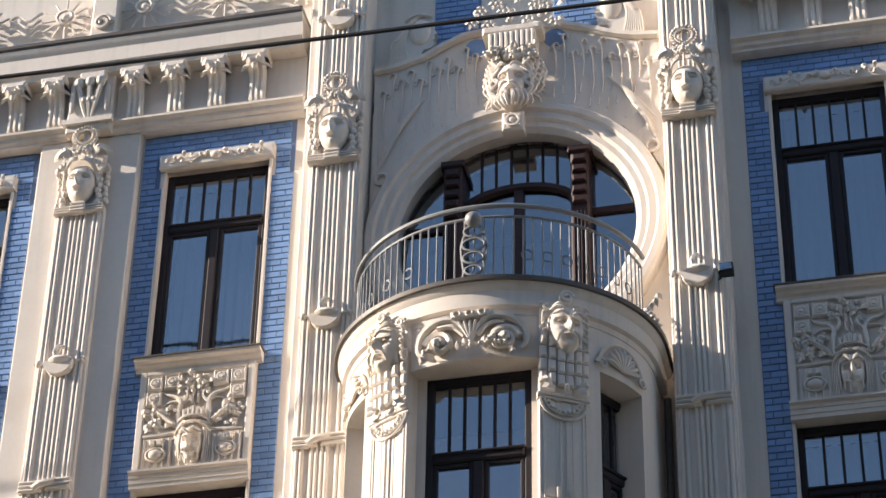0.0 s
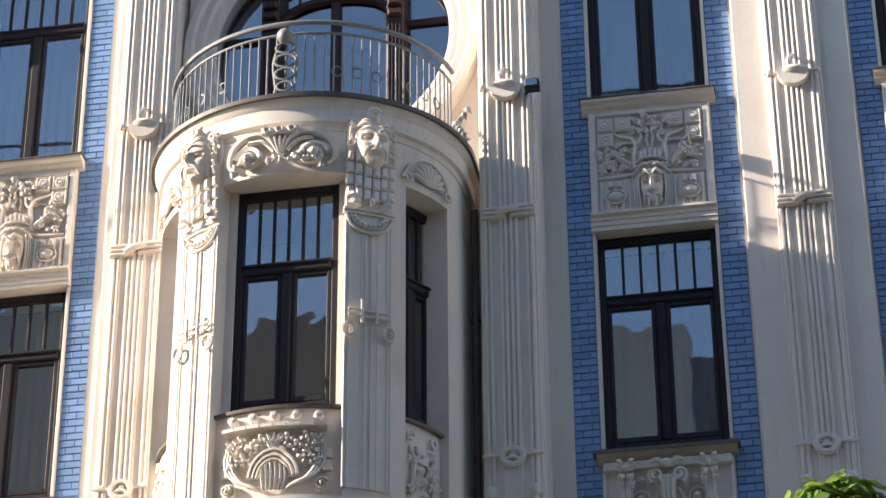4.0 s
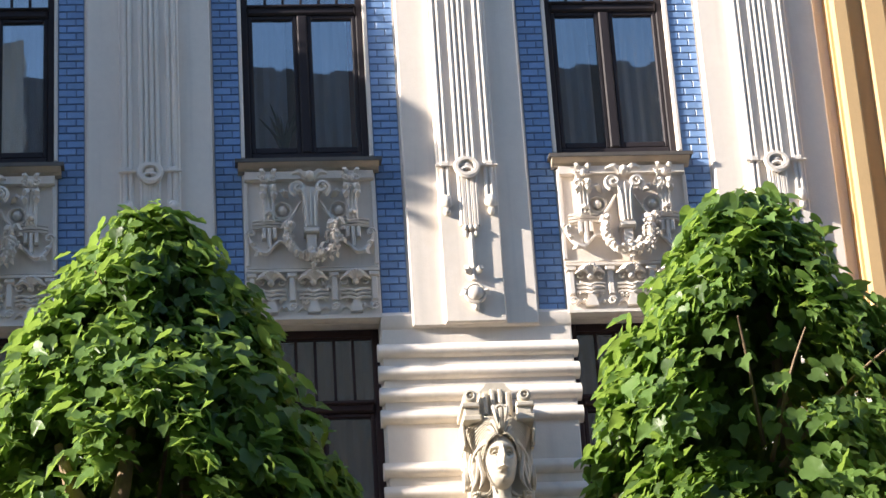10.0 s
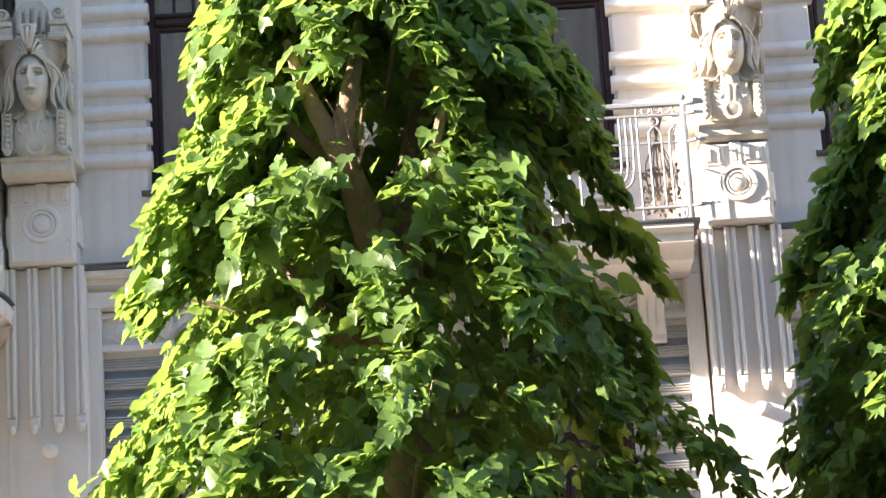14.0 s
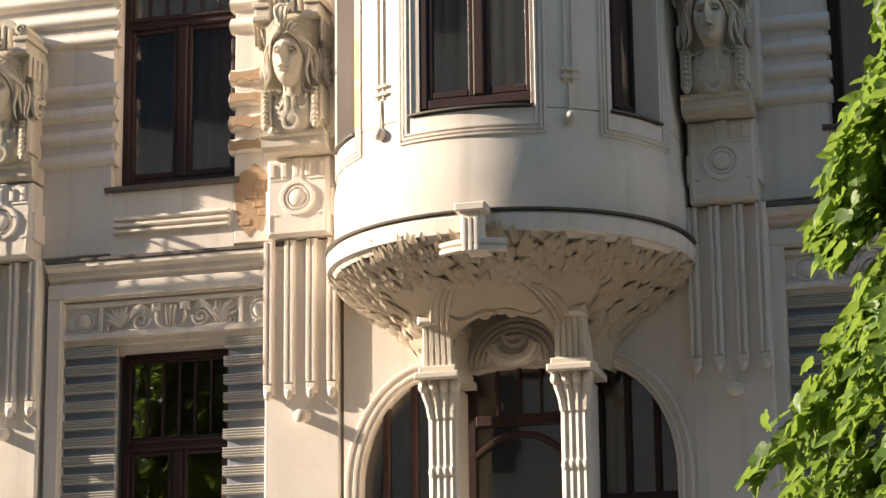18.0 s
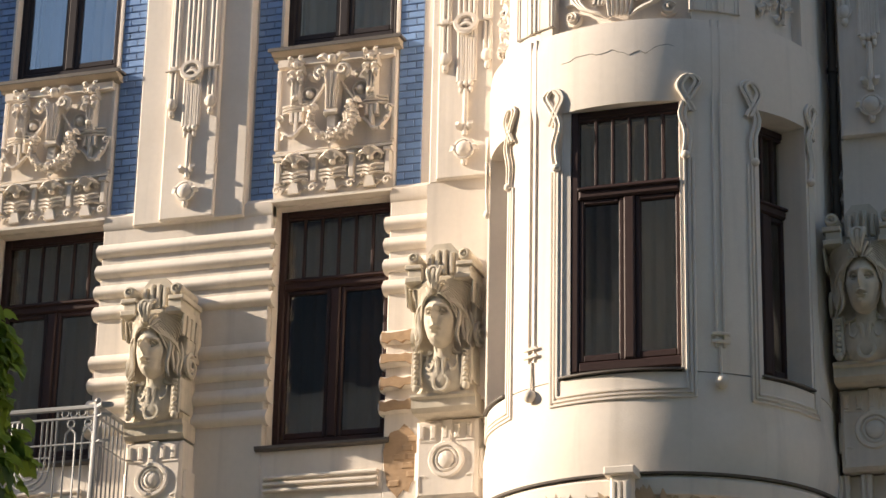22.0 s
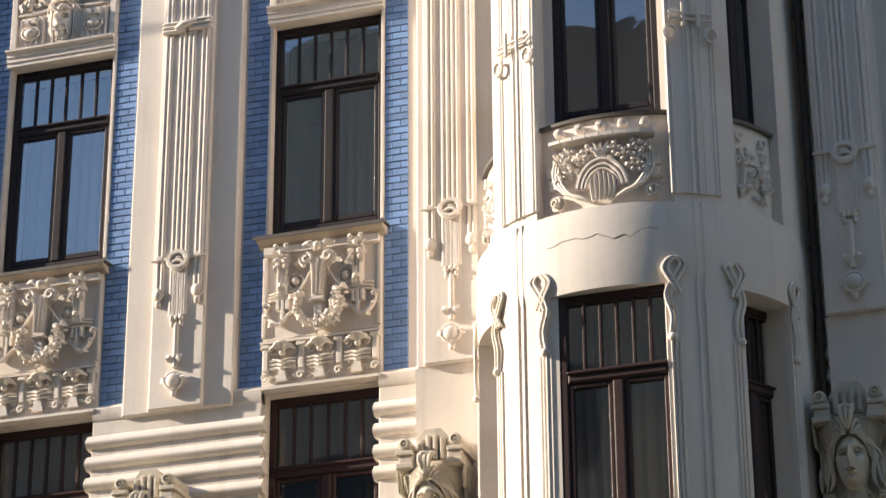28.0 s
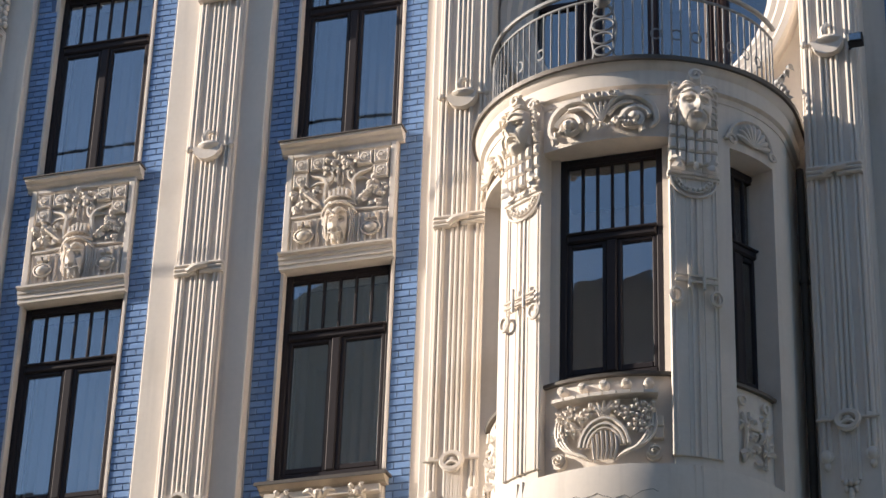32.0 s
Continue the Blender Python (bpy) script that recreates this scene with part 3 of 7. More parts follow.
    for s in (-1, 1):
        for k in range(4):
            mk.tube([(s * (0.125 + 0.022 * k), -0.085 + 0.008 * k, 0.66), (s * (0.14 + 0.022 * k), -0.09 + 0.01 * k, 0.45), (s * (0.12 + 0.024 * k), -0.07 + 0.008 * k, 0.215)], [0.010, 0.013, 0.008], 5)
        mk.tube([(s * 0.20, -0.06, 0.655), (s * 0.35, -0.062, 0.64), (s * 0.55, -0.058, 0.635)], 0.020, 6)
        mk.tube([(s * 0.02, -0.165, 0.56), (s * 0.06, -0.165, 0.60), (s * 0.115, -0.12, 0.60)], [0.010, 0.015, 0.008], 6)
        mk.tube([(s * 0.015, -0.15, 0.40), (s * 0.07, -0.145, 0.37), (s * 0.09, -0.11, 0.26)], [0.009, 0.014, 0.008], 6)
        mk.tube([(s * 0.03, -0.13, 0.285), (s * 0.035, -0.12, 0.215)], 0.013, 5)
    face(mk, 0, -0.075, 0.455, 0.25, 0.50, 0.17, True)
    for s in (-1, 1):
        mk.tube([(s * 0.012, -0.20, 0.535), (s * 0.055, -0.205, 0.585), (s * 0.12, -0.13, 0.575)], [0.012, 0.022, 0.010], 6)
        mk.tube([(s * 0.03, -0.20, 0.655), (s * 0.07, -0.17, 0.69), (s * 0.16, -0.10, 0.66), (s * 0.20, -0.08, 0.60)], [0.010, 0.016, 0.014, 0.006], 6)
        mk.tube([(s * 0.02, -0.16, 0.31), (s * 0.075, -0.14, 0.34), (s * 0.10, -0.11, 0.27)], [0.008, 0.014, 0.006], 6)
    part("mask", mk.moved(lambda a, b, c: (a, -0.045 + (b + 0.045) * 1.2, c)), ORNAMENT, p)
    for s in (-1, 1):
        pn = Mesh()
        pn.block(s * 0.38 - 0.165, s * 0.38 + 0.165, -0.06, -0.045, 0.2, 0.6, 0.005)
        for k in range(5):
            a = s * 0.38 - 0.14 + 0.07 * k
            pn.tube([(a, -0.062, 0.21), (a, -0.062, 0.58)], 0.016, 5)
        pn.ball(s * 0.38, -0.07, 0.38, 0.085, 0.04, 0.062, 12, 6).ring(s * 0.38, -0.075, 0.38, 0.105, 0.014, 14, 5, 0.75)
        pn.block(s * 0.38 - 0.07, s * 0.38 - 0.008, -0.1, -0.05, 0.48, 0.55, 0.01).block(s * 0.38 + 0.008, s * 0.38 + 0.07, -0.1, -0.05, 0.48, 0.55, 0.01)
        part("rib_panel", pn.moved(deep), ORNAMENT, p)
    return p


def top_sill(x):
    s = thing("window_sill", (x, 0, 16.37), "moulded yellowish cream sill under the top window", "window sill", "sills under the top windows")
    part("moulding", Mesh().run([(0.08, 0.0), (-0.06, 0.0), (-0.075, 0.03), (-0.11, 0.05), (-0.125, 0.08), (-0.17, 0.095), (-0.175, 0.125), (0.08, 0.14)], -0.70, 0.70), ORNAMENT, s, smooth=20)
    part("flashing", Mesh().block(-0.715, 0.715, -0.19, 0.09, 0.125, 0.146, 0.004), LEAD, s, "dark sheet metal strip")
    return s


def sill(x, z, half=0.71, out=0.2):
    s = thing("window_sill", (x, 0, z), "cream moulded sill with a dark sheet metal cover", "window sill", "sills under the windows")
    part("moulding", Mesh().run([(0.08, -0.085), (-0.10, -0.085), (-0.115, -0.06), (-0.15, -0.05), (-out + 0.02, -0.03), (-out + 0.015, -0.012), (0.08, 0.0)], -half + 0.03, half - 0.03), TAN, s, smooth=20)
    part("flashing", Mesh().run([(0.08, 0.0), (-out + 0.014, -0.011), (-out + 0.012, -0.03), (-out, -0.032), (-out, 0.008), (0.08, 0.03)], -half, half), LEAD, s, "dark sheet metal cover", smooth=20)
    return s


def lower_panel(x):
    """The relief under a window of the lower blue storey."""
    deep = lambda a, b, c: (a, -0.06 + (b + 0.06) * 1.5, c)
    p = thing("relief_panel", (x, 0, 10.75), "cream plaster relief panel with an urn, wreath and columns", "relief", "relief panels under the middle windows")
    part("backing", Mesh().block(-0.635, 0.635, -0.06, 0, 0.0, 1.55, 0.008), CREAM, p)
    part("foot_moulding", Mesh().run([(-0.05, 0.0), (-0.12, 0.005), (-0.12, 0.035), (-0.085, 0.05), (-0.05, 0.05)], -0.635, 0.635), ORNAMENT, p, smooth=20)
    part("middle_moulding", Mesh().run([(-0.05, 0.535), (-0.085, 0.545), (-0.085, 0.56), (-0.05, 0.57)], -0.62, 0.62), ORNAMENT, p, smooth=20)
    part("head_moulding", Mesh().run([(-0.05, 1.46), (-0.12, 1.47), (-0.12, 1.55), (-0.05, 1.55)], -0.62, 0.62), ORNAMENT, p, smooth=20)
    for s in (-1, 1):
        c = Mesh()
        q = s * 0.40
        c.block(q - 0.055, q + 0.055, -0.12, -0.05, 1.0, 1.38, 0.01)
        for k in (-0.035, 0, 0.035):
            c.tube([(q + k, -0.12, 1.03), (q + k, -0.12, 1.36)], 0.012, 5)
        c.block(q - 0.075, q + 0.075, -0.13, -0.05, 1.37, 1.41, 0.01).block(q - 0.06, q + 0.06, -0.14, -0.05, 1.41, 1.50, 0.015)
        for k in (-1, 1):
            c.spiral(q + k * 0.055, -0.135, 1.445, 0.042, 0.014, 1.4, k, 0.6, 12).leafy(q + k * 0.02, -0.13, 1.40, 0.11, -1.1 if k > 0 else math.pi + 1.1, 0.35)
            c.leafy(q + k * 0.045, -0.11, 1.36, 0.13, -1.45 if k > 0 else math.pi + 1.45, 0.3).leafy(q + k * 0.03, -0.13, 1.47, 0.09, 1.0 if k > 0 else 2.1, 0.4)
        c.ball(q, -0.145, 1.44, 0.03, 0.03, 0.035, 8, 6).block(q - 0.045, q + 0.045, -0.14, -0.05, 1.06, 1.12, 0.015).ball(q, -0.135, 1.09, 0.03, 0.025, 0.028, 8, 5)
        for dz in (0.965, 1.0, 1.035):
            c.tube([(q - 0.16, -0.075, dz), (q - 0.06, -0.10, dz), (q + 0.06, -0.10, dz), (q + 0.16, -0.075, dz)], 0.013, 5)
        for k in (-0.05, 0, 0.05):
            c.block(q + k - 0.02, q + k + 0.02, -0.11, -0.05, 0.80 + 0.04 * abs(k) / 0.05 - (0.06 if k == 0 else 0), 0.955, 0.008)
        c.tube([(s * 0.60, -0.07, 0.93), (s * 0.57, -0.085, 0.80), (s * 0.50, -0.10, 0.71), (s * 0.43, -0.10, 0.69), (s * 0.37, -0.09, 0.76), (s * 0.30, -0.085, 0.82), (s * 0.25, -0.08, 0.80)], [0.010, 0.018, 0.024, 0.024, 0.020, 0.018, 0.010], 6)
        c.spiral(s * 0.575, -0.08, 0.90, 0.045, 0.015, 1.2, s, 0.2, 12).leafy(s * 0.46, -0.09, 0.70, 0.10, -0.4 if s > 0 else math.pi + 0.4, 0.4).leafy(s * 0.52, -0.085, 0.76, 0.09, 0.5 if s > 0 else math.pi - 0.5, 0.4)
        part("column", c.moved(deep), ORNAMENT, p)
    u = Mesh()
    u.plate([(-0.055, 0.9), (0.055, 0.9), (0.075, 1.25), (0.12, 1.34), (-0.12, 1.34), (-0.075, 1.25)], -0.16, -0.05)
    for k in (-0.03, 0.0, 0.03):
        u.tube([(k * 1.2, -0.165, 0.92), (k * 1.6, -0.165, 1.22), (k * 3.2, -0.165, 1.32)], 0.013, 5)
    u.block(-0.075, 0.075, -0.17, -0.05, 0.86, 0.91, 0.01).block(-0.05, 0.05, -0.14, -0.05, 0.66, 0.86, 0.01)
    for s in (-1, 1):
        u.spiral(s * 0.115, -0.15, 1.33, 0.075, 0.024, 1.5, s, -1.2)
        u.tube([(s * 0.09, -0.12, 1.22), (s * 0.17, -0.11, 1.08), (s * 0.26, -0.095, 1.0), (s * 0.36, -0.075, 1.02), (s * 0.38, -0.07, 1.12)], [0.012, 0.015, 0.014, 0.012, 0.008], 6)
        u.ball(s * 0.27, -0.085, 1.14, 0.045, 0.04, 0.045, 10, 6).ring(s * 0.27, -0.085, 1.14, 0.085, 0.016, 14, 5)
        u.tube([(s * 0.03, -0.13, 1.44), (s * 0.09, -0.15, 1.50), (s * 0.17, -0.14, 1.49)], [0.025, 0.035, 0.012], 6)
        u.leafy(s * 0.20, -0.06, 1.28, 0.12, 0.6 if s > 0 else 2.5, 0.5)
    u.ball(0, -0.15, 1.46, 0.05, 0.05, 0.05, 8, 6)
    part("urn", u.moved(deep), ORNAMENT, p)
    wr = Mesh()
    wrnd = random.Random(12)
    n = 24
    for i in range(n):
        a = math.pi * (0.80 + 1.40 * i / (n - 1))
        cx, cz = 0.215 * math.cos(a), 0.86 + 0.225 * math.sin(a)
        for k in (-1.0, 1.0, 0.0):
            wr.leafy(cx + 0.04 * math.cos(a) * k, -0.095 - 0.03 * (k == 0), cz + 0.04 * math.sin(a) * k, wrnd.uniform(0.06, 0.095), a + (1.57 if i < n / 2 else -1.57) + 0.6 * k + wrnd.uniform(-0.7, 0.7), wrnd.uniform(0.35, 0.65))
    for i in range(19):
        a = math.pi * (0.82 + 1.36 * i / 18)
        wr.ball(0.215 * math.cos(a), -0.10, 0.86 + 0.225 * math.sin(a), wrnd.uniform(0.034, 0.048), 0.045, wrnd.uniform(0.034, 0.048), 8, 5)
    wr.ball(0, -0.13, 0.64, 0.05, 0.045, 0.04, 8, 6)
    tagged(part("wreath", wr.moved(lambda a, b, c: deep(a * 1.06, b - 0.025, c - 0.01)), ORNAMENT, p), kind="stuff")
    fz = Mesh()
    for k in (-0.4, 0, 0.4):
        for i in range(7):
            a = math.pi * (0.1 + 0.8 * i / 6)
            fz.tube([(k, -0.08, 0.40), (k + 0.07 * math.cos(a), -0.12, 0.42 + 0.06 * math.sin(a)), (k + 0.15 * math.cos(a), -0.085, 0.38 + 0.11 * math.sin(a))], [0.014, 0.022, 0.010], 5)
        fz.ball(k, -0.085, 0.39, 0.036, 0.032, 0.034, 8, 6)
        for j in range(3):
            z = 0.31 - 0.04 * j
            fz.tube([(k - 0.14, -0.075, z), (k - 0.05, -0.085, z), (k, -0.10, z - 0.025), (k + 0.05, -0.085, z), (k + 0.14, -0.075, z)], 0.014, 5)
        fz.plate([(k - 0.03, 0.20), (k + 0.03, 0.20), (k + 0.06, 0.08), (k - 0.06, 0.08)], -0.10, -0.05)
    for k in (-0.58, -0.2, 0.2, 0.58):
        fz.block(k - 0.03, k + 0.03, -0.09, -0.05, 0.20, 0.47, 0.01).block(k - 0.05, k + 0.05, -0.1, -0.05, 0.44, 0.49, 0.01)
        fz.spiral(k, -0.08, 0.13, 0.045, 0.014, 1.2, 1, 0.5)
    frnd = random.Random(8)
    for k in (-0.5, -0.3, -0.1, 0.1, 0.3, 0.5):
        fz.spiral(k, -0.068, 0.40, 0.04, 0.012, 1.3, 1 if k > 0 else -1, frnd.uniform(0, 3), 12).ball(k, -0.06, 0.27, 0.022, 0.022, 0.022, 8, 5)
        fz.tube([(k - 0.05, -0.06, 0.10), (k, -0.075, 0.14), (k + 0.05, -0.06, 0.11)], [0.008, 0.014, 0.008], 5)
        for j in range(4):
            fz.leafy(k + frnd.uniform(-0.05, 0.05), -0.055, frnd.uniform(0.14, 0.44), 0.07, TAU * frnd.random(), 0.4)
    fz.run([(-0.05, 0.49), (-0.10, 0.495), (-0.10, 0.52), (-0.05, 0.53)], -0.635, 0.635)
    part("frieze", fz.moved(deep), ORNAMENT, p)
    for s in (-1, 1):
        part("edge_strip", Mesh().block(s * 0.615 - 0.022, s * 0.615 + 0.022, -0.085, -0.05, 0.575, 1.455, 0.008), CREAM, p)
    return p


def top_lintel(x):
    m = thing("window_lintel", (x, 0, 19.12), "cream lintel carved with leaf scrolls over the top window", "lintel", "lintels over the top windows")
    part("bar", Mesh().block(-0.67, 0.67, -0.10, 0.05, 0.0, 0.19, 0.015), CREAM, m)
    o = Mesh()
    rnd = random.Random(8)
    o.ball(0, -0.11, 0.09, 0.07, 0.05, 0.05, 10, 6)
    for s in (-1, 1):
        for i in range(9):
            o.leafy(s * (0.10 + 0.055 * i), -0.10, 0.09 + 0.04 * math.sin(i * 1.7), 0.085, TAU * rnd.random(), 0.5)
        o.tube([(s * (0.1 + 0.05 * i), -0.105, 0.09 + 0.04 * math.sin(i * 1.3)) for i in range(10)], 0.014, 5)
    part("leaf_scroll", o, ORNAMENT, m)
    return m


panel_a, panel_b, sill_a, sill_b, lint_a = upper_panel(BAYS[0]), lower_panel(BAYS[0]), top_sill(BAYS[0]), sill(BAYS[0], 12.40), top_lintel(BAYS[0])
for c in BAYS[1:]:
    copy_thing(panel_a, pose(c, 0, 14.93))
    copy_thing(panel_b, pose(c, 0, 10.75))
    copy_thing(sill_a, pose(c, 0, 16.37))
    copy_thing(sill_b, pose(c, 0, 12.40))
    copy_thing(lint_a, pose(c, 0, 19.12))
jamb = Mesh()
for c in BAYS:
    for z0, z1 in OPENINGS[2:]:
        for s in (-1, 1):
            jamb.block(c + s * 0.625 - 0.018, c + s * 0.625 + 0.018, -0.03, 0.10, z0, z1, 0.006)
solid("trim", jamb, CREAM, "narrow cream plaster jambs round the blue storeys' windows", kind="structure")

# ---- pilasters of the blue storeys ----
RODS = (-0.235, -0.185, -0.078, -0.028, 0.028, 0.078, 0.185, 0.235)


def pilaster(x, top=18.58, lo=-0.60, hi=0.60, out=0.0, low_lo=0.0, low_hi=0.0):
    """A broad cream pier with a slender bundle of rods, a clasp, a hooked disc and hanging drops."""
    p = thing("pilaster", (x, -out, 10.4), "cream pilaster with a fluted strip, clasps and hanging drops", "pilaster", "pilasters of the blue storeys")
    part("field", Mesh().block(lo, hi, -0.13, out, 0.25, max(top, 19.66) - 10.4, 0.012), CREAM, p)
    if out:
        part("lower_pier", Mesh().run([(-0.126, 0.25), (-0.10, 0.10), (-0.10, -1.94), (out, -1.94), (out, 0.25)], low_lo, low_hi), CREAM, p)
    strip = part("strip", Mesh().block(-0.29, 0.29, -0.185, -0.13, 0.26, top - 10.4, 0.012), CREAM, p)
    for i, r in enumerate(RODS):
        outer = abs(r) > 0.15
        z0 = 1.55 if outer else 1.25
        part("rod", Mesh().tube([(r, -0.192, z0), (r, -0.192, top - 10.4 - 0.02)], 0.024, 8), CREAM, strip)
    for s in (-1, 1):
        d = Mesh()
        d.ball(s * 0.215, -0.205, 1.50, 0.055, 0.05, 0.075, 10, 6).ring(s * 0.215, -0.215, 1.50, 0.055, 0.016, 12, 5)
        d.ball(s * 0.215, -0.20, 1.40, 0.035, 0.035, 0.045, 8, 5).tube([(s * 0.215, -0.2, 1.4), (s * 0.215, -0.2, 1.56)], 0.03, 6)
        part("side_clasp", Mesh().block(s * 0.215 - 0.045, s * 0.215 + 0.045, -0.235, -0.18, 1.865, 1.925, 0.012), ORNAMENT, p)
        part("side_drop", d, ORNAMENT, p)
    c = Mesh()
    c.tube([(-0.30, -0.215, 1.885), (0.30, -0.215, 1.885)], 0.018, 6)
    c.ring(0, -0.235, 1.86, 0.10, 0.032, 18, 6, 0.85).ring(0, -0.24, 1.80, 0.07, 0.02, 14, 5, 0.7).ball(0, -0.225, 1.88, 0.05, 0.03, 0.03, 8, 5)
    for k in (-0.05, 0, 0.05):
        c.tube([(k, -0.20, 1.78), (k, -0.20, 1.20)], 0.019, 6)
        c.ball(k, -0.21, 1.22, 0.03, 0.03, 0.035, 8, 5).ball(k, -0.205, 1.16 - (0.0 if k else 0.02), 0.022, 0.022, 0.04, 8, 5)
    part("buckle", c, ORNAMENT, p)
    d = Mesh()
    d.tube([(0, -0.205, 1.15), (0, -0.205, 0.68)], 0.028, 8)
    for s in (-1, 1):
        d.leafy(s * 0.02, -0.20, 0.72, 0.12, 1.0 if s > 0 else 2.14, 0.4).leafy(s * 0.03, -0.20, 0.58, 0.13, -0.5 if s > 0 else 3.6, 0.4)
    d.ball(0, -0.22, 0.53, 0.085, 0.07, 0.085, 12, 8).ring(0, -0.235, 0.53, 0.095, 0.018, 14, 5).ball(0, -0.21, 0.41, 0.035, 0.035, 0.05, 8, 5)
    part("end_drop", d, ORNAMENT, p)
    for z in (4.53, 4.578, 4.626):
        part("clasp_bar", Mesh().block(-0.28, -0.02, -0.255, -0.17, z, z + 0.038, 0.014), ORNAMENT, p)
        part("clasp_bar", Mesh().block(0.02, 0.28, -0.255, -0.17, z + 0.008, z + 0.046, 0.014), ORNAMENT, p)
    part("clasp_knot", Mesh().tube([(-0.11, -0.25, 4.56), (-0.03, -0.27, 4.60), (0.03, -0.27, 4.61), (0.11, -0.25, 4.63)], 0.04, 7), ORNAMENT, p)
    h = Mesh()
    n = 20
    h.plate([(0.165 * math.cos(math.pi + math.pi * i / n), 6.12 + 0.165 * math.sin(math.pi + math.pi * i / n)) for i in range(n + 1)] + [(0.10, 6.16), (-0.02, 6.13)], -0.29, -0.17)
    h.ball(0.02, -0.25, 6.13, 0.15, 0.09, 0.06, 10, 6)
    h.tube([(-0.01, -0.24, 6.12), (-0.03, -0.30, 6.22), (0.0, -0.28, 6.30), (0.03, -0.2, 6.33)], [0.03, 0.035, 0.03, 0.015], 6)
    for s in (-1, 1):
        h.tube([(s * 0.14, -0.21, 6.14), (s * 0.29, -0.21, 6.15)], 0.022, 6).ball(s * 0.25, -0.21, 6.145, 0.035, 0.035, 0.045, 8, 5)
    part("hooked_disc", h, ORNAMENT, p)
    if top > 20:
        part("hooked_disc", Mesh().add(h.v, h.f).moved(lambda a, b, c: (a, b - 0.02, c + 4.10)), ORNAMENT, p)
    if top < 20:
        k = Mesh()
        head_crown(k, top - 10.4)
        part("mask_capital", k, ORNAMENT, p)
    return p


def head_crown(m, z):
    """A garlanded plain mask on a band, the cap of a pilaster."""
    m.block(-0.27, 0.27, -0.25, -0.13, z - 0.06, z + 0.035, 0.012)
    for k in range(3):
        m.block(-0.285, -0.075, -0.268, -0.13, z - 0.055 + 0.034 * k, z - 0.033 + 0.034 * k, 0.006).block(0.075, 0.285, -0.268, -0.13, z - 0.055 + 0.034 * k, z - 0.033 + 0.034 * k, 0.006)
        m.block(-0.085, 0.085, -0.31, -0.13, z - 0.07 + 0.046 * k, z - 0.035 + 0.046 * k, 0.01)
    m.block(-0.08, 0.08, -0.285, -0.13, z - 0.062, z + 0.052, 0.006)
    for k in (-0.06, -0.02, 0.02, 0.06):
        m.tube([(k, -0.23, z + 0.03), (k, -0.25, z + 0.15)], 0.017, 6)
    m.block(-0.23, 0.23, -0.18, -0.13, z, z + 0.80, 0.03)
    face(m, 0, -0.27, z + 0.325, 0.355, 0.53, 0.20)
    rnd = random.Random(5)
    for s in (-1, 1):
        for i in range(6):                           # strings of fruit beside the cheeks
            zz = z + 0.075 + 0.082 * i
            m.ball(s * (0.205 + 0.012 * math.sin(i * 2.3)), -0.215, zz, 0.042, 0.05, 0.046, 8, 6)
            m.ball(s * (0.275 + 0.010 * math.cos(i * 1.7)), -0.185, zz + 0.035, 0.036, 0.045, 0.044, 8, 6)
            m.ball(s * 0.240, -0.19, zz + 0.02, 0.022, 0.03, 0.025, 6, 5)
        for i in range(3):                           # thin waved locks that frame the brow
            m.tube([(s * 0.015, -0.40, z + 0.575 + 0.018 * i), (s * 0.08, -0.405, z + 0.57 + 0.014 * i), (s * 0.145, -0.36, z + 0.52 + 0.012 * i), (s * (0.18 + 0.01 * i), -0.29, z + 0.44), (s * (0.188 + 0.012 * i), -0.26, z + 0.33)], [0.008, 0.017, 0.018, 0.016, 0.007], 6)
        m.tube([(s * 0.20, -0.25, z + 0.50), (s * 0.27, -0.24, z + 0.58), (s * 0.31, -0.22, z + 0.52), (s * 0.28, -0.22, z + 0.47)], [0.02, 0.028, 0.022, 0.012], 6)
        for i in range(5):                           # long leaves that spread from the crown
            m.leafy(s * (0.10 + 0.02 * i), -0.30 + 0.012 * i, z + 0.70 + 0.025 * i, 0.20, (0.55 - 0.28 * i) if s > 0 else math.pi - 0.55 + 0.28 * i, 0.30)
            m.leafy(s * (0.05 + 0.035 * i), -0.36 + 0.012 * i, z + 0.635 - 0.006 * i * i, 0.13, (-0.9 + 0.1 * i) if s > 0 else math.pi + 0.9 - 0.1 * i, 0.35)
    for i in range(16):                              # blossoms over the brow
        x = -0.21 + 0.42 * ((i * 0.618) % 1)
        zz = z + 0.65 + 0.17 * rnd.random() - 1.1 * x * x
        m.ball(x, -0.355 + 0.2 * abs(x), zz, 0.028, 0.03, 0.028, 8, 5)
        for k in range(4):
            m.leafy(x, -0.335 + 0.2 * abs(x), zz, 0.062, 0.4 + i + TAU * k / 4, 0.5)
    m.ring(0, -0.27, z + 0.985, 0.115, 0.026, 20, 7)
    for i in range(22):
        a = TAU * i / 22
        m.leafy(0.115 * math.cos(a), -0.275, z + 0.985 + 0.115 * math.sin(a), 0.068, a + 0.9, 0.5).leafy(0.115 * math.cos(a), -0.275, z + 0.985 + 0.115 * math.sin(a), 0.060, a + 2.4, 0.6)
    m.plate([(-0.03, z + 0.82), (0.03, z + 0.82), (0.03, z + 1.07), (-0.03, z + 1.07)], -0.27, -0.13)
    m.ball(0, -0.26, z + 1.13, 0.035, 0.035, 0.03, 8, 5)


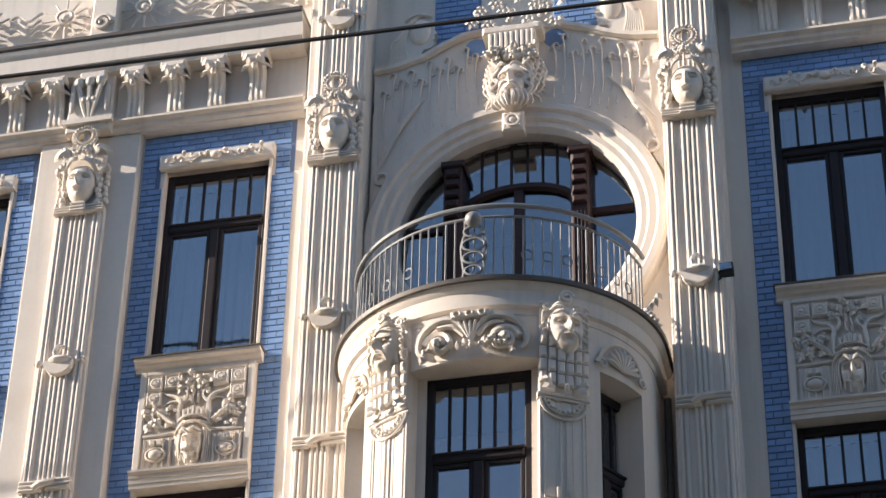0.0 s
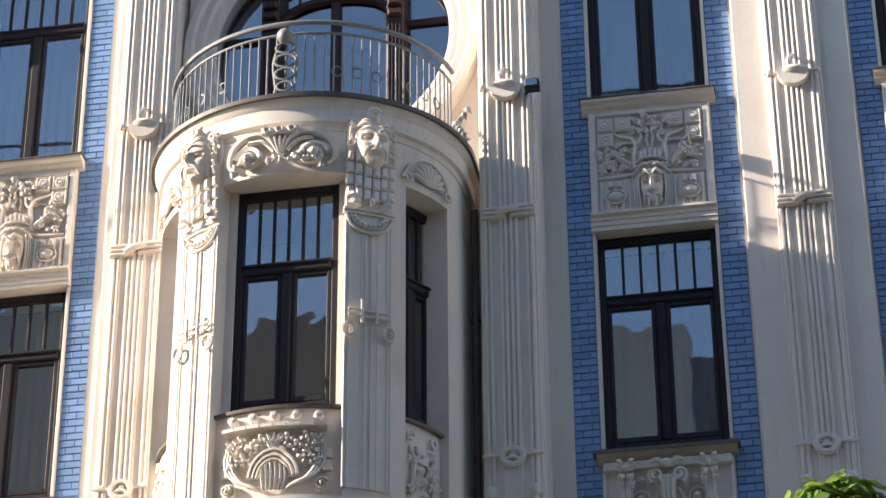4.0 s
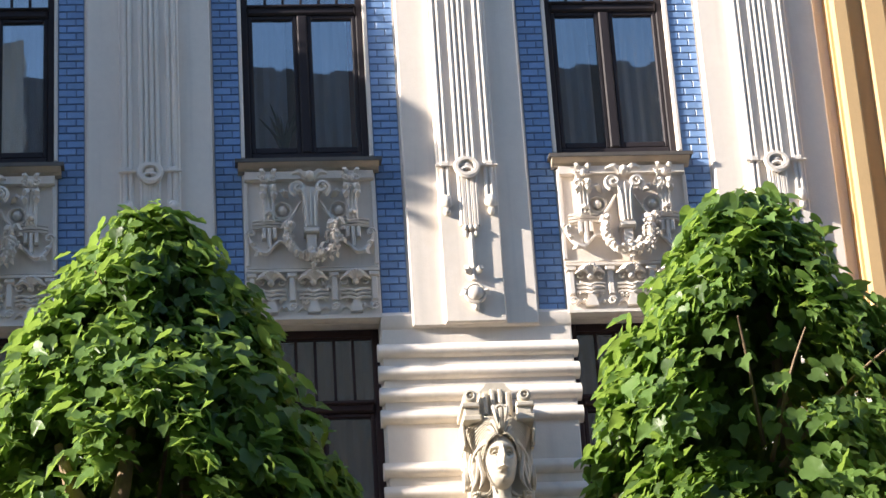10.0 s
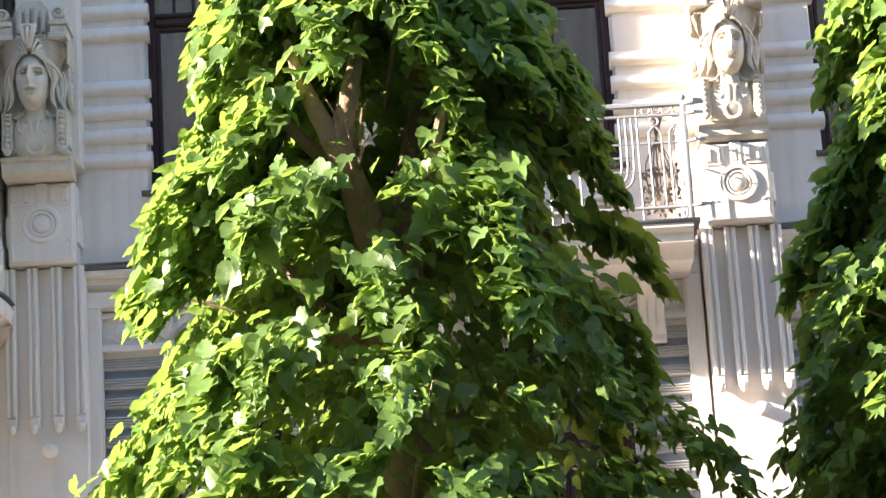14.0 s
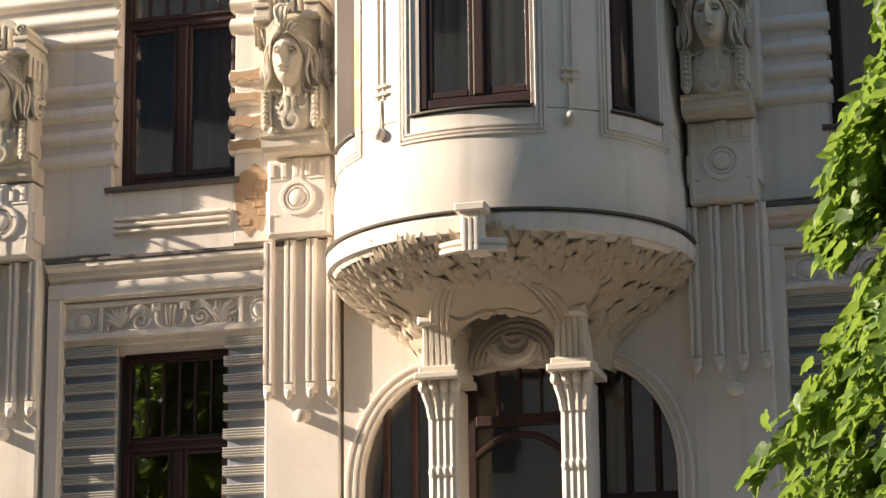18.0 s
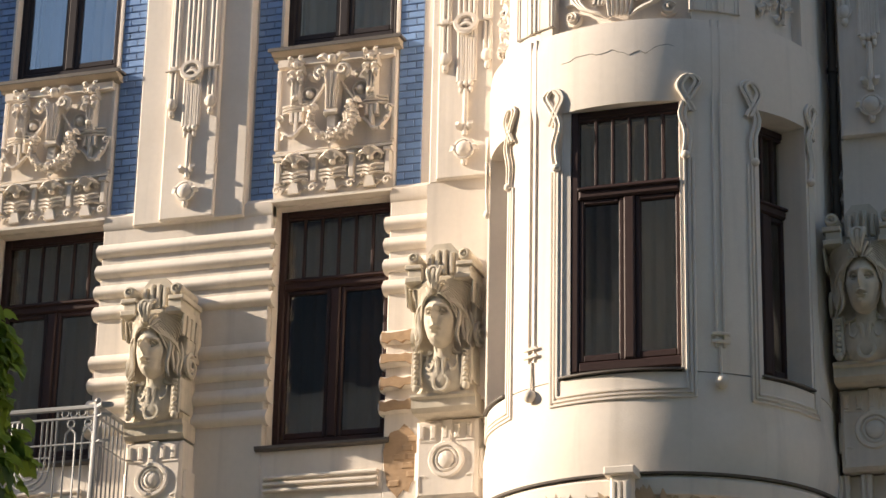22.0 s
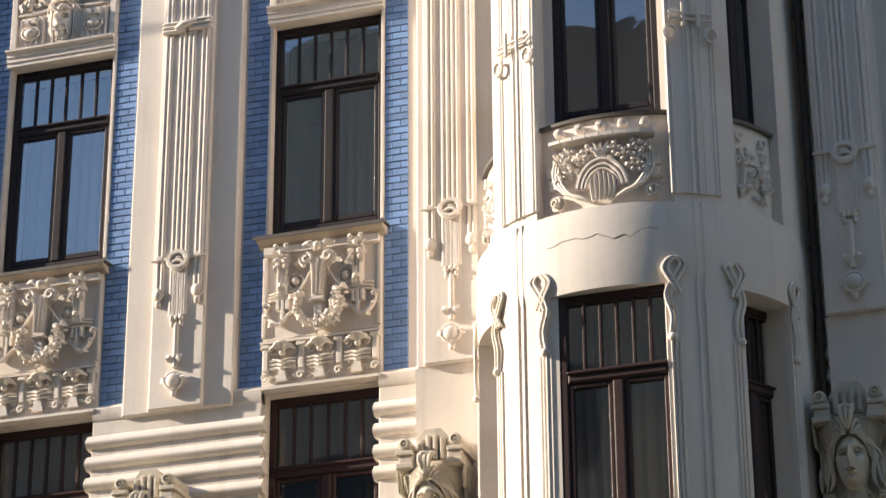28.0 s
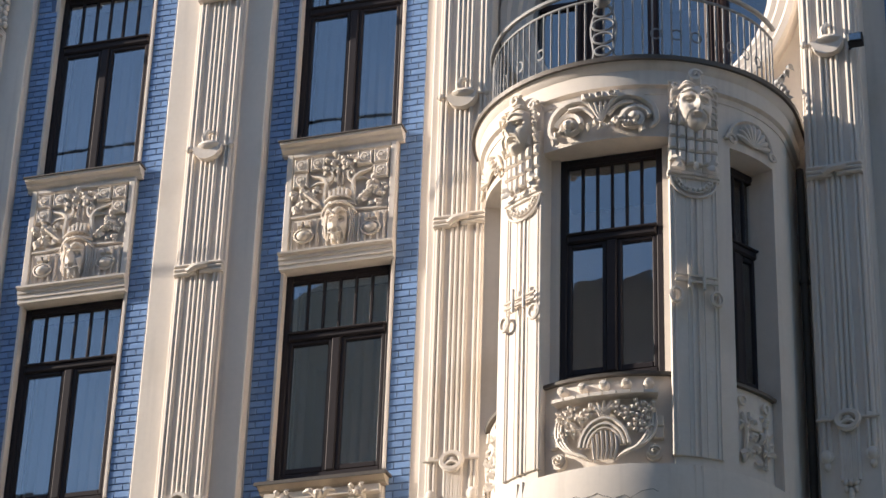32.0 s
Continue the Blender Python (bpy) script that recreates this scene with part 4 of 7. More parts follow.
pil = pilaster(PIERS[0])
for c in (PIERS[1], PIERS[2], PIERS[5], PIERS[6]):
    copy_thing(pil, pose(c, 0, 10.4))
tall = pilaster(-1.93, 22.6, -0.38, 0.27, 0.30, -0.40, 0.268)
pilaster(1.96, 22.6, -0.27, 0.31, 0.30, -0.30, 0.25)
edge = pilaster(PIERS[7])
for c in (-1.93, 1.96):
    k = Mesh()
    head_crown(k, 0.08)
    solid("mask_capital", k.moved(lambda x, y, z: (x, y - 0.03, z)), ORNAMENT, "garlanded plain plaster mask on a tall pilaster", "mask", "masks on the tall pilasters", at=(c, -0.30, 18.52))

# ---- cornice ----
for a, b in ((-12.0, -2.42), (2.42, 11.75)):
    side = thing("cornice", ((a + b) / 2, 0, 19.66), "deep cream cornice with a dark metal edge on carved brackets", "cornice")
    h = (b - a) / 2
    part("lower_moulding", Mesh().run([(0, 0.0), (-0.15, 0.0), (-0.15, 0.03), (-0.19, 0.05), (-0.19, 0.10), (-0.25, 0.12), (-0.25, 0.15), (0, 0.17)], -h, h), CREAM, side, smooth=20)
    part("frieze", Mesh().box(-h, h, -0.14, 0, 0.17, 0.80), CREAM, side, smooth=0)
    part("upper_slab", Mesh().run([(0, 0.80), (-0.34, 0.80), (-0.36, 0.86), (-0.40, 0.88), (-0.42, 0.90), (-0.42, 1.10), (-0.45, 1.14), (-0.47, 1.20), (0, 1.26)], -h, h), CREAM, side, smooth=20)
    part("metal_edge", Mesh().block(-h, h, -0.49, -0.02, 1.205, 1.29, 0.02), LEAD, side, "dark sheet metal edge")
    dn = Mesh()
    for q in np.arange(a + 0.13, b - 0.3, 0.485):
        dn.block(q - (a + b) / 2, q + 0.30 - (a + b) / 2, -0.39, -0.14, 0.70, 0.80, 0.012)
    tagged(part("soffit_blocks", dn, CREAM, side), kind="stuff")
    first = None
    for c in [q for q in np.arange(-11.7, 11.7, 0.485) if a + 0.1 < q < b - 0.1 and min(abs(q - p) for p in PIERS) > 0.36]:
        if first is None:
            m = Mesh()
            for s in (-0.065, 0.0, 0.065):
                m.tube([(s, -0.16, 0.17), (s, -0.21, 0.20), (s, -0.22, 0.30), (s, -0.225, 0.44), (s, -0.27, 0.57), (s, -0.34, 0.64), (s, -0.36, 0.71)], [0.02, 0.038, 0.036, 0.036, 0.042, 0.05, 0.03], 7)
            m.block(-0.125, 0.125, -0.40, -0.13, 0.70, 0.78, 0.02)
            for i in range(5):
                m.leafy(0, -0.37, 0.69, 0.15, math.pi * (1.1 + 0.2 * i), 0.5)
            for q in (-1, 1):
                m.tube([(q * 0.06, -0.34, 0.60), (q * 0.13, -0.33, 0.60), (q * 0.18, -0.30, 0.56)], [0.025, 0.022, 0.012], 5)
            m.ball(0, -0.40, 0.56, 0.035, 0.04, 0.06, 8, 5)
            first = part("bracket", m, ORNAMENT, side)
            first.location.x = c - (a + b) / 2
        else:
            twin(first, side, (c - (a + b) / 2, 0, 0))
    for c in [p for p in PIERS if a + 0.3 < p < b - 0.3]:
        m = Mesh()
        m.block(-0.27, 0.27, -0.28, -0.13, 0.0, 0.80, 0.02)
        m.run([(-0.13, 0.1), (-0.33, 0.1), (-0.33, 0.17), (-0.13, 0.17)], -0.30, 0.30)
        for s in (-0.1, 0, 0.1):
            m.tube([(s * 0.3, -0.29, 0.2), (s * 0.8, -0.33, 0.38), (s * 1.3, -0.36, 0.60)], [0.02, 0.03, 0.03], 6)
            m.ball(s * 1.3, -0.36, 0.66, 0.06, 0.06, 0.075, 8, 6)
            m.ball(s * 2.1, -0.31, 0.45, 0.035, 0.03, 0.2, 8, 6)
            m.ball(s * 0.6, -0.33, 0.42, 0.045, 0.045, 0.05, 8, 6)
        o = part("flower_bracket", m, ORNAMENT, side)
        o.location.x = c - (a + b) / 2
    attic = Mesh()
    rnd = random.Random(2)
    for c in np.arange(a + 0.5, b, 1.0):
        attic.ring(c, -0.12, 21.62, 0.10, 0.02, 16, 5).ball(c, -0.1, 21.62, 0.06, 0.04, 0.06, 10, 6)
        for i in range(12):
            t = TAU * i / 12
            attic.tube([(c + 0.13 * math.cos(t), -0.08, 21.62 + 0.13 * math.sin(t)), (c + 0.30 * math.cos(t), -0.07, 21.62 + 0.30 * math.sin(t))], 0.014, 5)
        for j in range(3):
            attic.tube([(c + 0.3 + 0.03 * i, -0.08, 21.5 + 0.11 * j + 0.05 * math.sin(i * 0.6)) for i in range(14)], 0.018, 5)
    for p in PIERS:
        if a < p < b:
            attic.block(p - 0.16, p + 0.16, -0.2, 0, 20.7, 22.3, 0.02).spiral(p, -0.22, 21.35, 0.12, 0.035)
    attic.block(a, b, -0.06, 0, 20.7, 21.3, 0.02)
    solid("attic_relief", attic, ORNAMENT, "cream attic band with sun and wave reliefs above the cornice", "relief")
solid("roof", Mesh().run([(-0.15, 23.2), (0.3, 23.4), (9.0, 26.0), (9.0, 23.2)], -12.0, 11.75), FAR_ROOF, "dark metal roof of the house", kind="structure", smooth=0)
# ---- round bay window ----
OX, OY, OA, OB = -0.07, -0.45, 1.55, 1.40           # centre and half axes of its plan
ARC = [0.0]
for i in range(1, 201):
    a0, a1 = math.pi / 2 * (i - 1) / 200, math.pi / 2 * i / 200
    ARC.append(ARC[-1] + math.hypot(OA * (math.sin(a1) - math.sin(a0)), OB * (math.cos(a1) - math.cos(a0))))


def angle_at(s):
    return math.copysign(float(np.interp(abs(s), ARC, np.linspace(0, math.pi / 2, 201))), s) if abs(s) < ARC[-1] else math.copysign(math.pi / 2 + (abs(s) - ARC[-1]) / OB, s)


def length_at(a):
    return math.copysign(float(np.interp(abs(a), np.linspace(0, math.pi / 2, 201), ARC)), a)


def on_bay(x, y, z):
    """Bends a flat piece round the bay: x runs along its face, -y stands out from it."""
    a = angle_at(x)
    n = Vector((math.sin(a) / OA, -math.cos(a) / OB, 0)).normalized()
    return (OX + OA * math.sin(a) - n.x * y, OY - OB * math.cos(a) - n.y * y, z)


def hoop(profile, a0=-90.0, a1=90.0, n=48, straight=True):
    """Bends a moulding profile of (stand-out, z) round the bay, with short straight returns to the wall."""
    m = Mesh()
    cols = []
    for i in range(n + 1):
        a = radians(a0 + (a1 - a0) * i / n)
        nv = Vector((math.sin(a) / OA, -math.cos(a) / OB, 0)).normalized()
        cols.append([(OX + OA * math.sin(a) + nv.x * d, OY - OB * math.cos(a) + nv.y * d, z) for d, z in profile])
    if straight:
        cols.insert(0, [(p[0], 0.1, p[2]) for p in cols[0]])
        cols.append([(p[0], 0.1, p[2]) for p in cols[-1]])
    k = len(profile)
    v = [p for c in cols for p in c]
    f = [(i * k + j, i * k + (j + 1) % k, (i + 1) * k + (j + 1) % k, (i + 1) * k + j) for i in range(len(cols) - 1) for j in range(k)]
    f += [tuple(range(k)), tuple(range(len(v) - 1, len(v) - k - 1, -1))]
    return m.add(v, f)


bay = thing("bay_window", (0, 0, 6.4), "cream plastered round bay window on a carved corbel", "bay window")


def bay_part(name, m, material, label="", smooth=40):
    return part(name, m.moved(lambda x, y, z: (x, y, z - 6.4)), material, bay, label, smooth)


bay_part("bowl", hoop([(-0.3, 7.2), (0.0, 7.22), (0.025, 7.42), (0.025, 7.7), (0.0, 7.87), (0.0, 8.12), (-0.3, 8.14)]), CREAM)
bay_part("foot_moulding", hoop([(-0.3, 6.98), (0.02, 6.98), (0.05, 7.02), (0.09, 7.03), (0.10, 7.16), (0.06, 7.2), (-0.3, 7.22)]), CREAM, smooth=25)
bay_part("foot_edge", hoop([(0.0, 7.20), (0.105, 7.203), (0.11, 7.22), (0.06, 7.235), (0.0, 7.235)]), LEAD, "dark metal drip edge")
bay_part("middle_band", hoop([(-0.3, 10.62), (0.0, 10.62), (0.015, 10.75), (0.015, 11.30), (0.0, 11.42), (-0.3, 11.42)]), CREAM)
bay_part("upper_band", hoop([(-0.3, 14.88), (0.0, 14.88), (0.0, 15.40), (-0.3, 15.40)]), CREAM)
bay_part("head_moulding", hoop([(-0.3, 15.36), (0.01, 15.36), (0.02, 15.42), (0.06, 15.44), (0.065, 15.60), (0.10, 15.64), (0.12, 15.69), (-0.3, 15.70)]), CREAM, smooth=25)
bay_part("head_edge", hoop([(0.0, 15.685), (0.15, 15.685), (0.155, 15.73), (0.0, 15.75)]), LEAD, "dark metal edge of the balcony floor")
ring = [on_bay(length_at(radians(-90 + 180 * i / 40)), 0.0, 15.735) for i in range(41)]
bay_part("balcony_floor", Mesh().add([(p[0], p[1], z) for z in (15.6, 15.738) for p in ring + [(1.54, 0.1, 0), (-1.62, 0.1, 0)]],
                                     [tuple(range(43)), tuple(range(85, 42, -1))]), LEAD, "dark sheet metal floor of the balcony", smooth=0)
# uprights of the two storeys: solid stretches between the openings, in degrees from the front
for z0, z1, e in ((8.13, 10.63, 20.0), (11.41, 14.89, 24.5)):
    for a0, a1 in ((-90, -72), (-48, -e), (e, 48), (72, 90)):
        bay_part("upright", hoop([(-0.3, z0), (0.0, z0), (0.0, z1), (-0.3, z1)], a0, a1, 10, False), CREAM)
    for s in (-1, 1):
        x = OX + s * OA
        bay_part("return", Mesh().box(min(x, x - s * 0.28), max(x, x - s * 0.28), -0.46, 0.05, z0, z1), CREAM, smooth=0)
for s in (-1, 1):
    bay_part("jamb", Mesh().box(*sorted((-0.055 + s * 0.51, -0.05 + s * 0.72)), -1.58, -1.40, 12.3, 14.89), CREAM, smooth=0)
bay_part("jamb", Mesh().box(-0.63, -0.527, -1.755, -1.55, 8.14, 10.62), CREAM, smooth=0)
for a0, a1 in ((-24.5, 24.5), (-72, -48), (48, 72)):
    bay_part("apron", hoop([(-0.3, 11.41), (-0.10, 11.41), (-0.10, 12.36), (-0.3, 12.36)], a0, a1, 10, False), CREAM)
    bay_part("bay_sill", hoop([(-0.3, 12.345), (-0.055, 12.345), (-0.05, 12.375), (-0.3, 12.42)], a0, a1, 10, False), LEAD, "dark metal sill")
    a0, a1 = max(a0, -20.0) if a0 < -20 < a1 and a1 > 0 else a0, min(a1, 20.0) if a1 > 20 and a0 < 0 else a1
    bay_part("bay_sill", hoop([(-0.3, 8.125), (0.035, 8.135), (0.035, 8.15), (-0.3, 8.19)], a0 - 0.6, a1 + 0.6, 10, False), LEAD, "dark metal sill")
    m = Mesh()                                      # nested frames round the lower windows
    s0, s1 = length_at(radians(a0)), length_at(radians(a1))
    for k in range(3):
        d = 0.045 + 0.035 * k
        n = 8
        path = [(s0 - d, 0.0, 10.2 - 0.06 * k), (s0 - d, 0.0, 9.0), (s0 - d, 0.0, 8.02 - d)] + [(s0 - d + (s1 - s0 + 2 * d) * i / n, 0.0, 8.02 - d) for i in range(n + 1)] + \
               [(s1 + d, 0.0, 9.0), (s1 + d, 0.0, 10.2 - 0.06 * k)]
        m.tube([on_bay(p[0], -0.006, p[2]) for p in path], 0.014, 5)
    bay_part("window_surround", m, CREAM)
    m = Mesh()
    for s, e in ((-1, s0), (1, s1)):                 # knotted cord beside each lower window
        for k in (0.03, 0.075):
            pts = [(e + s * k, -0.02, 10.1), (e + s * (k + 0.02), -0.03, 10.3), (e + s * (k - 0.03), -0.03, 10.5), (e + s * (k + 0.05), -0.035, 10.68),
                   (e + s * (k + 0.11), -0.035, 10.80), (e + s * (k + 0.03), -0.03, 10.86), (e + s * (k - 0.05), -0.03, 10.76), (e + s * (k + 0.0), -0.035, 10.64), (e + s * (k + 0.06), -0.03, 10.52)]
            m.tube([on_bay(*p) for p in pts], 0.018, 5)
        m.ball(*on_bay(e + s * 0.05, -0.02, 10.1), 0.045, 0.045, 0.04, 8, 5)
    bay_part("knotted_cord", m, ORNAMENT)
for s in (-1, 1):
    m = Mesh()                                       # cords running down the uprights
    e = length_at(radians(32.5)) * s
    for k in (-0.035, 0.035):
        m.tube([on_bay(e + k, -0.006, z) for z in (8.35, 9.0, 10.0, 10.62, 11.42)], 0.014, 5)
    for dz in (8.40, 8.47):
        m.tube([on_bay(e - 0.08, -0.02, dz), on_bay(e, -0.025, dz), on_bay(e + 0.08, -0.02, dz)], 0.016, 5)
    m.tube([on_bay(e, -0.01, 8.35), on_bay(e, -0.02, 8.08)], 0.012, 5)
    m.ball(*on_bay(e, -0.03, 8.04), 0.06, 0.06, 0.06, 10, 6)
    bay_part("drop_cord", m, ORNAMENT)
    m = Mesh()                                       # pilaster of the upper storey with mask, armour scales and swag
    for x0, x1 in ((-0.235, -0.08), (-0.08, 0.08), (0.08, 0.235)):
        m.block(x0, x1, -0.022, 0.03, 11.5, 14.44, 0.006)
    for k in (-0.028, 0.028):
        m.tube([(k, -0.024, 11.5), (k, -0.024, 13.0), (k, -0.024, 14.22)], 0.014, 6)
    for k in (-0.225, -0.19, 0.19, 0.225):
        m.tube([(k, -0.022, 11.5), (k, -0.022, 13.0), (k, -0.022, 14.40)], 0.011, 6)
    for k in (-0.19, -0.064, 0.064, 0.19):
        m.block(k - 0.064, k + 0.064, -0.06, 0.0, 14.44, 14.48, 0.008).block(k - 0.064, k + 0.064, -0.045, 0.0, 14.41, 14.44, 0.006)
    m.ring(0, -0.04, 14.42, 0.225, 0.014, 16, 5, 0.95, math.pi, TAU).ring(0, -0.035, 14.42, 0.185, 0.012, 16, 5, 0.85, math.pi, TAU)
    for j in range(9):                               # garland in the swag
        a = math.pi * (1.08 + 0.84 * j / 8)
        m.ball(0.15 * math.cos(a), -0.04, 14.41 + 0.12 * math.sin(a), 0.022, 0.025, 0.022, 6, 5)
        m.leafy(0.15 * math.cos(a), -0.03, 14.41 + 0.12 * math.sin(a), 0.05, a, 0.5)
    for k in range(6):                               # long armour scales under the mask
        x = -0.20 + 0.08 * k
        bow = 0.035 * (1 - (abs(k - 2.5) / 2.5) ** 2)
        for r in range(4):
            z = 14.53 + 0.135 * r + 0.02 * abs(k - 2.5)
            m.block(x - 0.035, x + 0.035, -0.075 - bow - 0.01 * r, -0.01, z, z + 0.128, 0.018)
    m.ball(0, -0.12, 14.51, 0.026, 0.03, 0.045, 8, 6)
    for q in (-1, 1):
        m.leafy(q * 0.10, -0.085, 14.53, 0.13, -0.3 if q > 0 else math.pi + 0.3, 0.4).leafy(q * 0.12, -0.08, 14.55, 0.12, 0.5 if q > 0 else math.pi - 0.5, 0.4)
    for x0, x1 in ((-0.235, -0.08), (-0.08, 0.08), (0.08, 0.235)):
        m.block(x0, x1, -0.05, 0.02, 14.48, 15.52, 0.008)
    face(m, 0, -0.125, 15.16, 0.335, 0.54, 0.17)
    for q in (-1, 1):                                # brow ridge, cheek lines and side curls
        m.tube([(q * 0.015, -0.275, 15.235), (q * 0.07, -0.275, 15.275), (q * 0.14, -0.21, 15.265)], [0.014, 0.02, 0.010], 6)
        m.tube([(q * 0.03, -0.26, 15.08), (q * 0.085, -0.23, 15.045), (q * 0.10, -0.19, 14.97)], [0.010, 0.016, 0.008], 6)
        for i in range(5):
            m.tube([(q * (0.155 + 0.006 * i), -0.13 + 0.01 * i, 15.36 - 0.07 * i), (q * 0.205, -0.12, 15.35 - 0.075 * i), (q * 0.215, -0.09, 15.29 - 0.075 * i)], [0.010, 0.020, 0.006], 6)
        m.tube([(q * 0.03, -0.24, 15.33), (q * 0.10, -0.22, 15.36), (q * 0.155, -0.15, 15.34)], [0.008, 0.018, 0.008], 6).tube([(q * 0.03, -0.21, 15.385), (q * 0.09, -0.19, 15.41), (q * 0.14, -0.12, 15.38)], [0.008, 0.018, 0.008], 6)
        m.spiral(q * 0.175, -0.10, 15.42, 0.055, 0.020, 1.4, q, 0.4)
    m.spiral(0.0, -0.15, 15.52, 0.065, 0.024, 1.5, 1, 0.4).ball(0, -0.11, 15.50, 0.07, 0.05, 0.07, 10, 6)
    for z in (13.28, 13.34):
        m.tube([(-0.2, -0.07, z), (0.2, -0.07, z)], 0.016, 5)
    for q in (-1, 1):
        m.tube([(q * 0.07, -0.07, 13.45), (q * 0.07, -0.07, 13.2)], 0.016, 5)
        m.ring(q * 0.19, -0.07, 13.12, 0.055, 0.018, 12, 5, 1.3)
    # finer steps so that the flat strip follows the curve
    m.moved(lambda x, y, z: on_bay(x + e, y, z))
    bay_part("mask_pilaster", m, ORNAMENT)
    m = Mesh()                                       # shell over the side window
    e2 = length_at(radians(59)) * s
    for i in range(9):
        a = math.pi * (0.06 + 0.88 * i / 8)
        m.tube([(0, -0.02, 14.98), (0.17 * math.cos(a), -0.045, 14.98 + 0.17 * math.sin(a)), (0.22 * math.cos(a), -0.03, 14.98 + 0.24 * math.sin(a))], [0.014, 0.028, 0.014], 5)
    m.ring(0, -0.02, 14.97, 0.30, 0.02, 14, 5, 0.95, 0, math.pi)
    for q in (-1, 1):
        m.spiral(q * 0.27, -0.03, 14.96, 0.07, 0.018, 1.2, q, 0)
    m.moved(lambda x, y, z: on_bay(x + e2, y, z))
    bay_part("shell", m, ORNAMENT)
    m = Mesh()                                       # small relief under the side window
    rnd = random.Random(4)
    for k in range(34):
        m.leafy(-0.2 + 0.4 * rnd.random(), 0.09, 11.6 + 0.5 * rnd.random(), 0.10, TAU * rnd.random(), 0.5)
    for q in (-0.16, 0.16):
        m.ring(q, 0.07, 12.22, 0.04, 0.016, 10, 5)
        m.tube([(q, 0.08, 11.6), (q * 0.8, 0.06, 11.9), (q, 0.08, 12.1)], 0.02, 5)
    m.block(-0.09, 0.09, 0.06, 0.1, 11.95, 12.12, 0.01)
    m.moved(lambda x, y, z: on_bay(x + e2, y, z))
    bay_part("side_apron_relief", m, ORNAMENT)
m = Mesh()                                           # scrolls over the front window
for s in (-1, 1):
    m.spiral(s * 0.30, -0.03, 15.06, 0.14, 0.035, 1.6, s, 0.2)
    m.tube([(s * 0.04, -0.03, 15.18), (s * 0.16, -0.05, 15.30), (s * 0.32, -0.05, 15.30), (s * 0.46, -0.04, 15.20), (s * 0.50, -0.03, 15.04), (s * 0.44, -0.03, 14.96)], [0.02, 0.035, 0.04, 0.035, 0.03, 0.015], 6)
    m.tube([(s * 0.06, -0.03, 15.12), (s * 0.16, -0.05, 15.22), (s * 0.30, -0.05, 15.235)], 0.022, 5)
    for i in range(9):
        m.leafy(s * (0.04 + 0.045 * i), -0.03, 14.98 + 0.03 * math.sin(i * 2.1), 0.10, (0.5 * i), 0.55)
    m.ball(s * 0.30, -0.06, 15.06, 0.05, 0.05, 0.05, 8, 6)
for i in range(5):
    m.tube([(0, -0.03, 15.05), (0.05 * (i - 2), -0.06, 15.26)], 0.016, 5)
m.block(-0.17, 0.17, -0.09, 0, 15.28, 15.37, 0.015)
for k in (-0.11, 0, 0.11):
    m.ring(k, -0.09, 15.325, 0.03, 0.010, 10, 4)
bay_part("scroll_frieze", m.moved(lambda x, y, z: on_bay(x * 1.05, y * 1.35, z)), ORNAMENT)
m = Mesh()                                           # lyre relief under the front window
for R, w in ((0.225, 0.020), (0.185, 0.016), (0.155, 0.012)):
    m.ring(0, 0.065, 11.60, R, w, 22, 6, 1.35, 0.12, math.pi - 0.12)
for i in range(6):
    a = 0.042 * (i - 2.5)
    m.tube([(a * 0.8, 0.07, 11.50), (a + 0.012, 0.06, 11.60), (a, 0.065, 11.66 + 0.12 * math.cos((i - 2.5) * 0.42))], 0.014, 5)
for s in (-1, 1):
    for k in range(3):                               # crossing stems
        m.tube([(s * (0.44 - 0.02 * k), 0.075, 12.05 - 0.03 * k), (s * (0.46 - 0.03 * k), 0.065, 11.80), (s * (0.36 - 0.03 * k), 0.06, 11.63 - 0.01 * k), (s * (0.20 - 0.02 * k), 0.06, 11.56 - 0.015 * k), (s * 0.10, 0.075, 11.49)], [0.008, 0.014, 0.017, 0.014, 0.006], 5)
    m.disc(s * 0.44, 0.07, 0.1, 11.55, 0.075).spiral(s * 0.44, 0.068, 11.55, 0.062, 0.014, 1.6, s, 0.5)
    m.block(*sorted((s * 0.44, s * 0.53)), 0.07, 0.1, 11.82, 11.92, 0.006).block(*sorted((s * 0.44, s * 0.53)), 0.075, 0.1, 11.70, 11.81, 0.006)
    for bx, bz in ((0.12, 12.0), (0.20, 11.93), (0.30, 12.02), (0.34, 11.90), (0.40, 12.00), (0.28, 11.82), (0.38, 11.78)):
        for k in range(4):                           # broad petals
            m.leafy(s * bx, 0.085, bz, 0.085, (0.7 + bx * 20 + TAU * k / 4), 0.42)
        m.ball(s * bx, 0.06, bz, 0.02, 0.02, 0.02, 6, 5)
for i in range(5):
    m.tube([(0.012 * (i - 2), 0.075, 11.90), (0.03 * (i - 2), 0.06, 12.0), (0.07 * (i - 2), 0.07, 12.09)], [0.010, 0.018, 0.008], 5)
for k in range(8):
    m.block(-0.48 + 0.12 * k, -0.36 + 0.12 * k, 0.03, 0.1, 12.115, 12.16, 0.006)
for k in range(5):
    m.ball(-0.4 + 0.2 * k, 0.085, 12.25, 0.05, 0.045, 0.05, 10, 6).ring(-0.4 + 0.2 * k, 0.055, 12.25, 0.03, 0.010, 12, 5)
bay_part("lyre_relief", m.moved(lambda x, y, z: on_bay(x * 1.06, 0.1 + (y - 0.1) * 1.7, z)), ORNAMENT)
m = Mesh()                                           # hair crack in the band
rnd = random.Random(11)
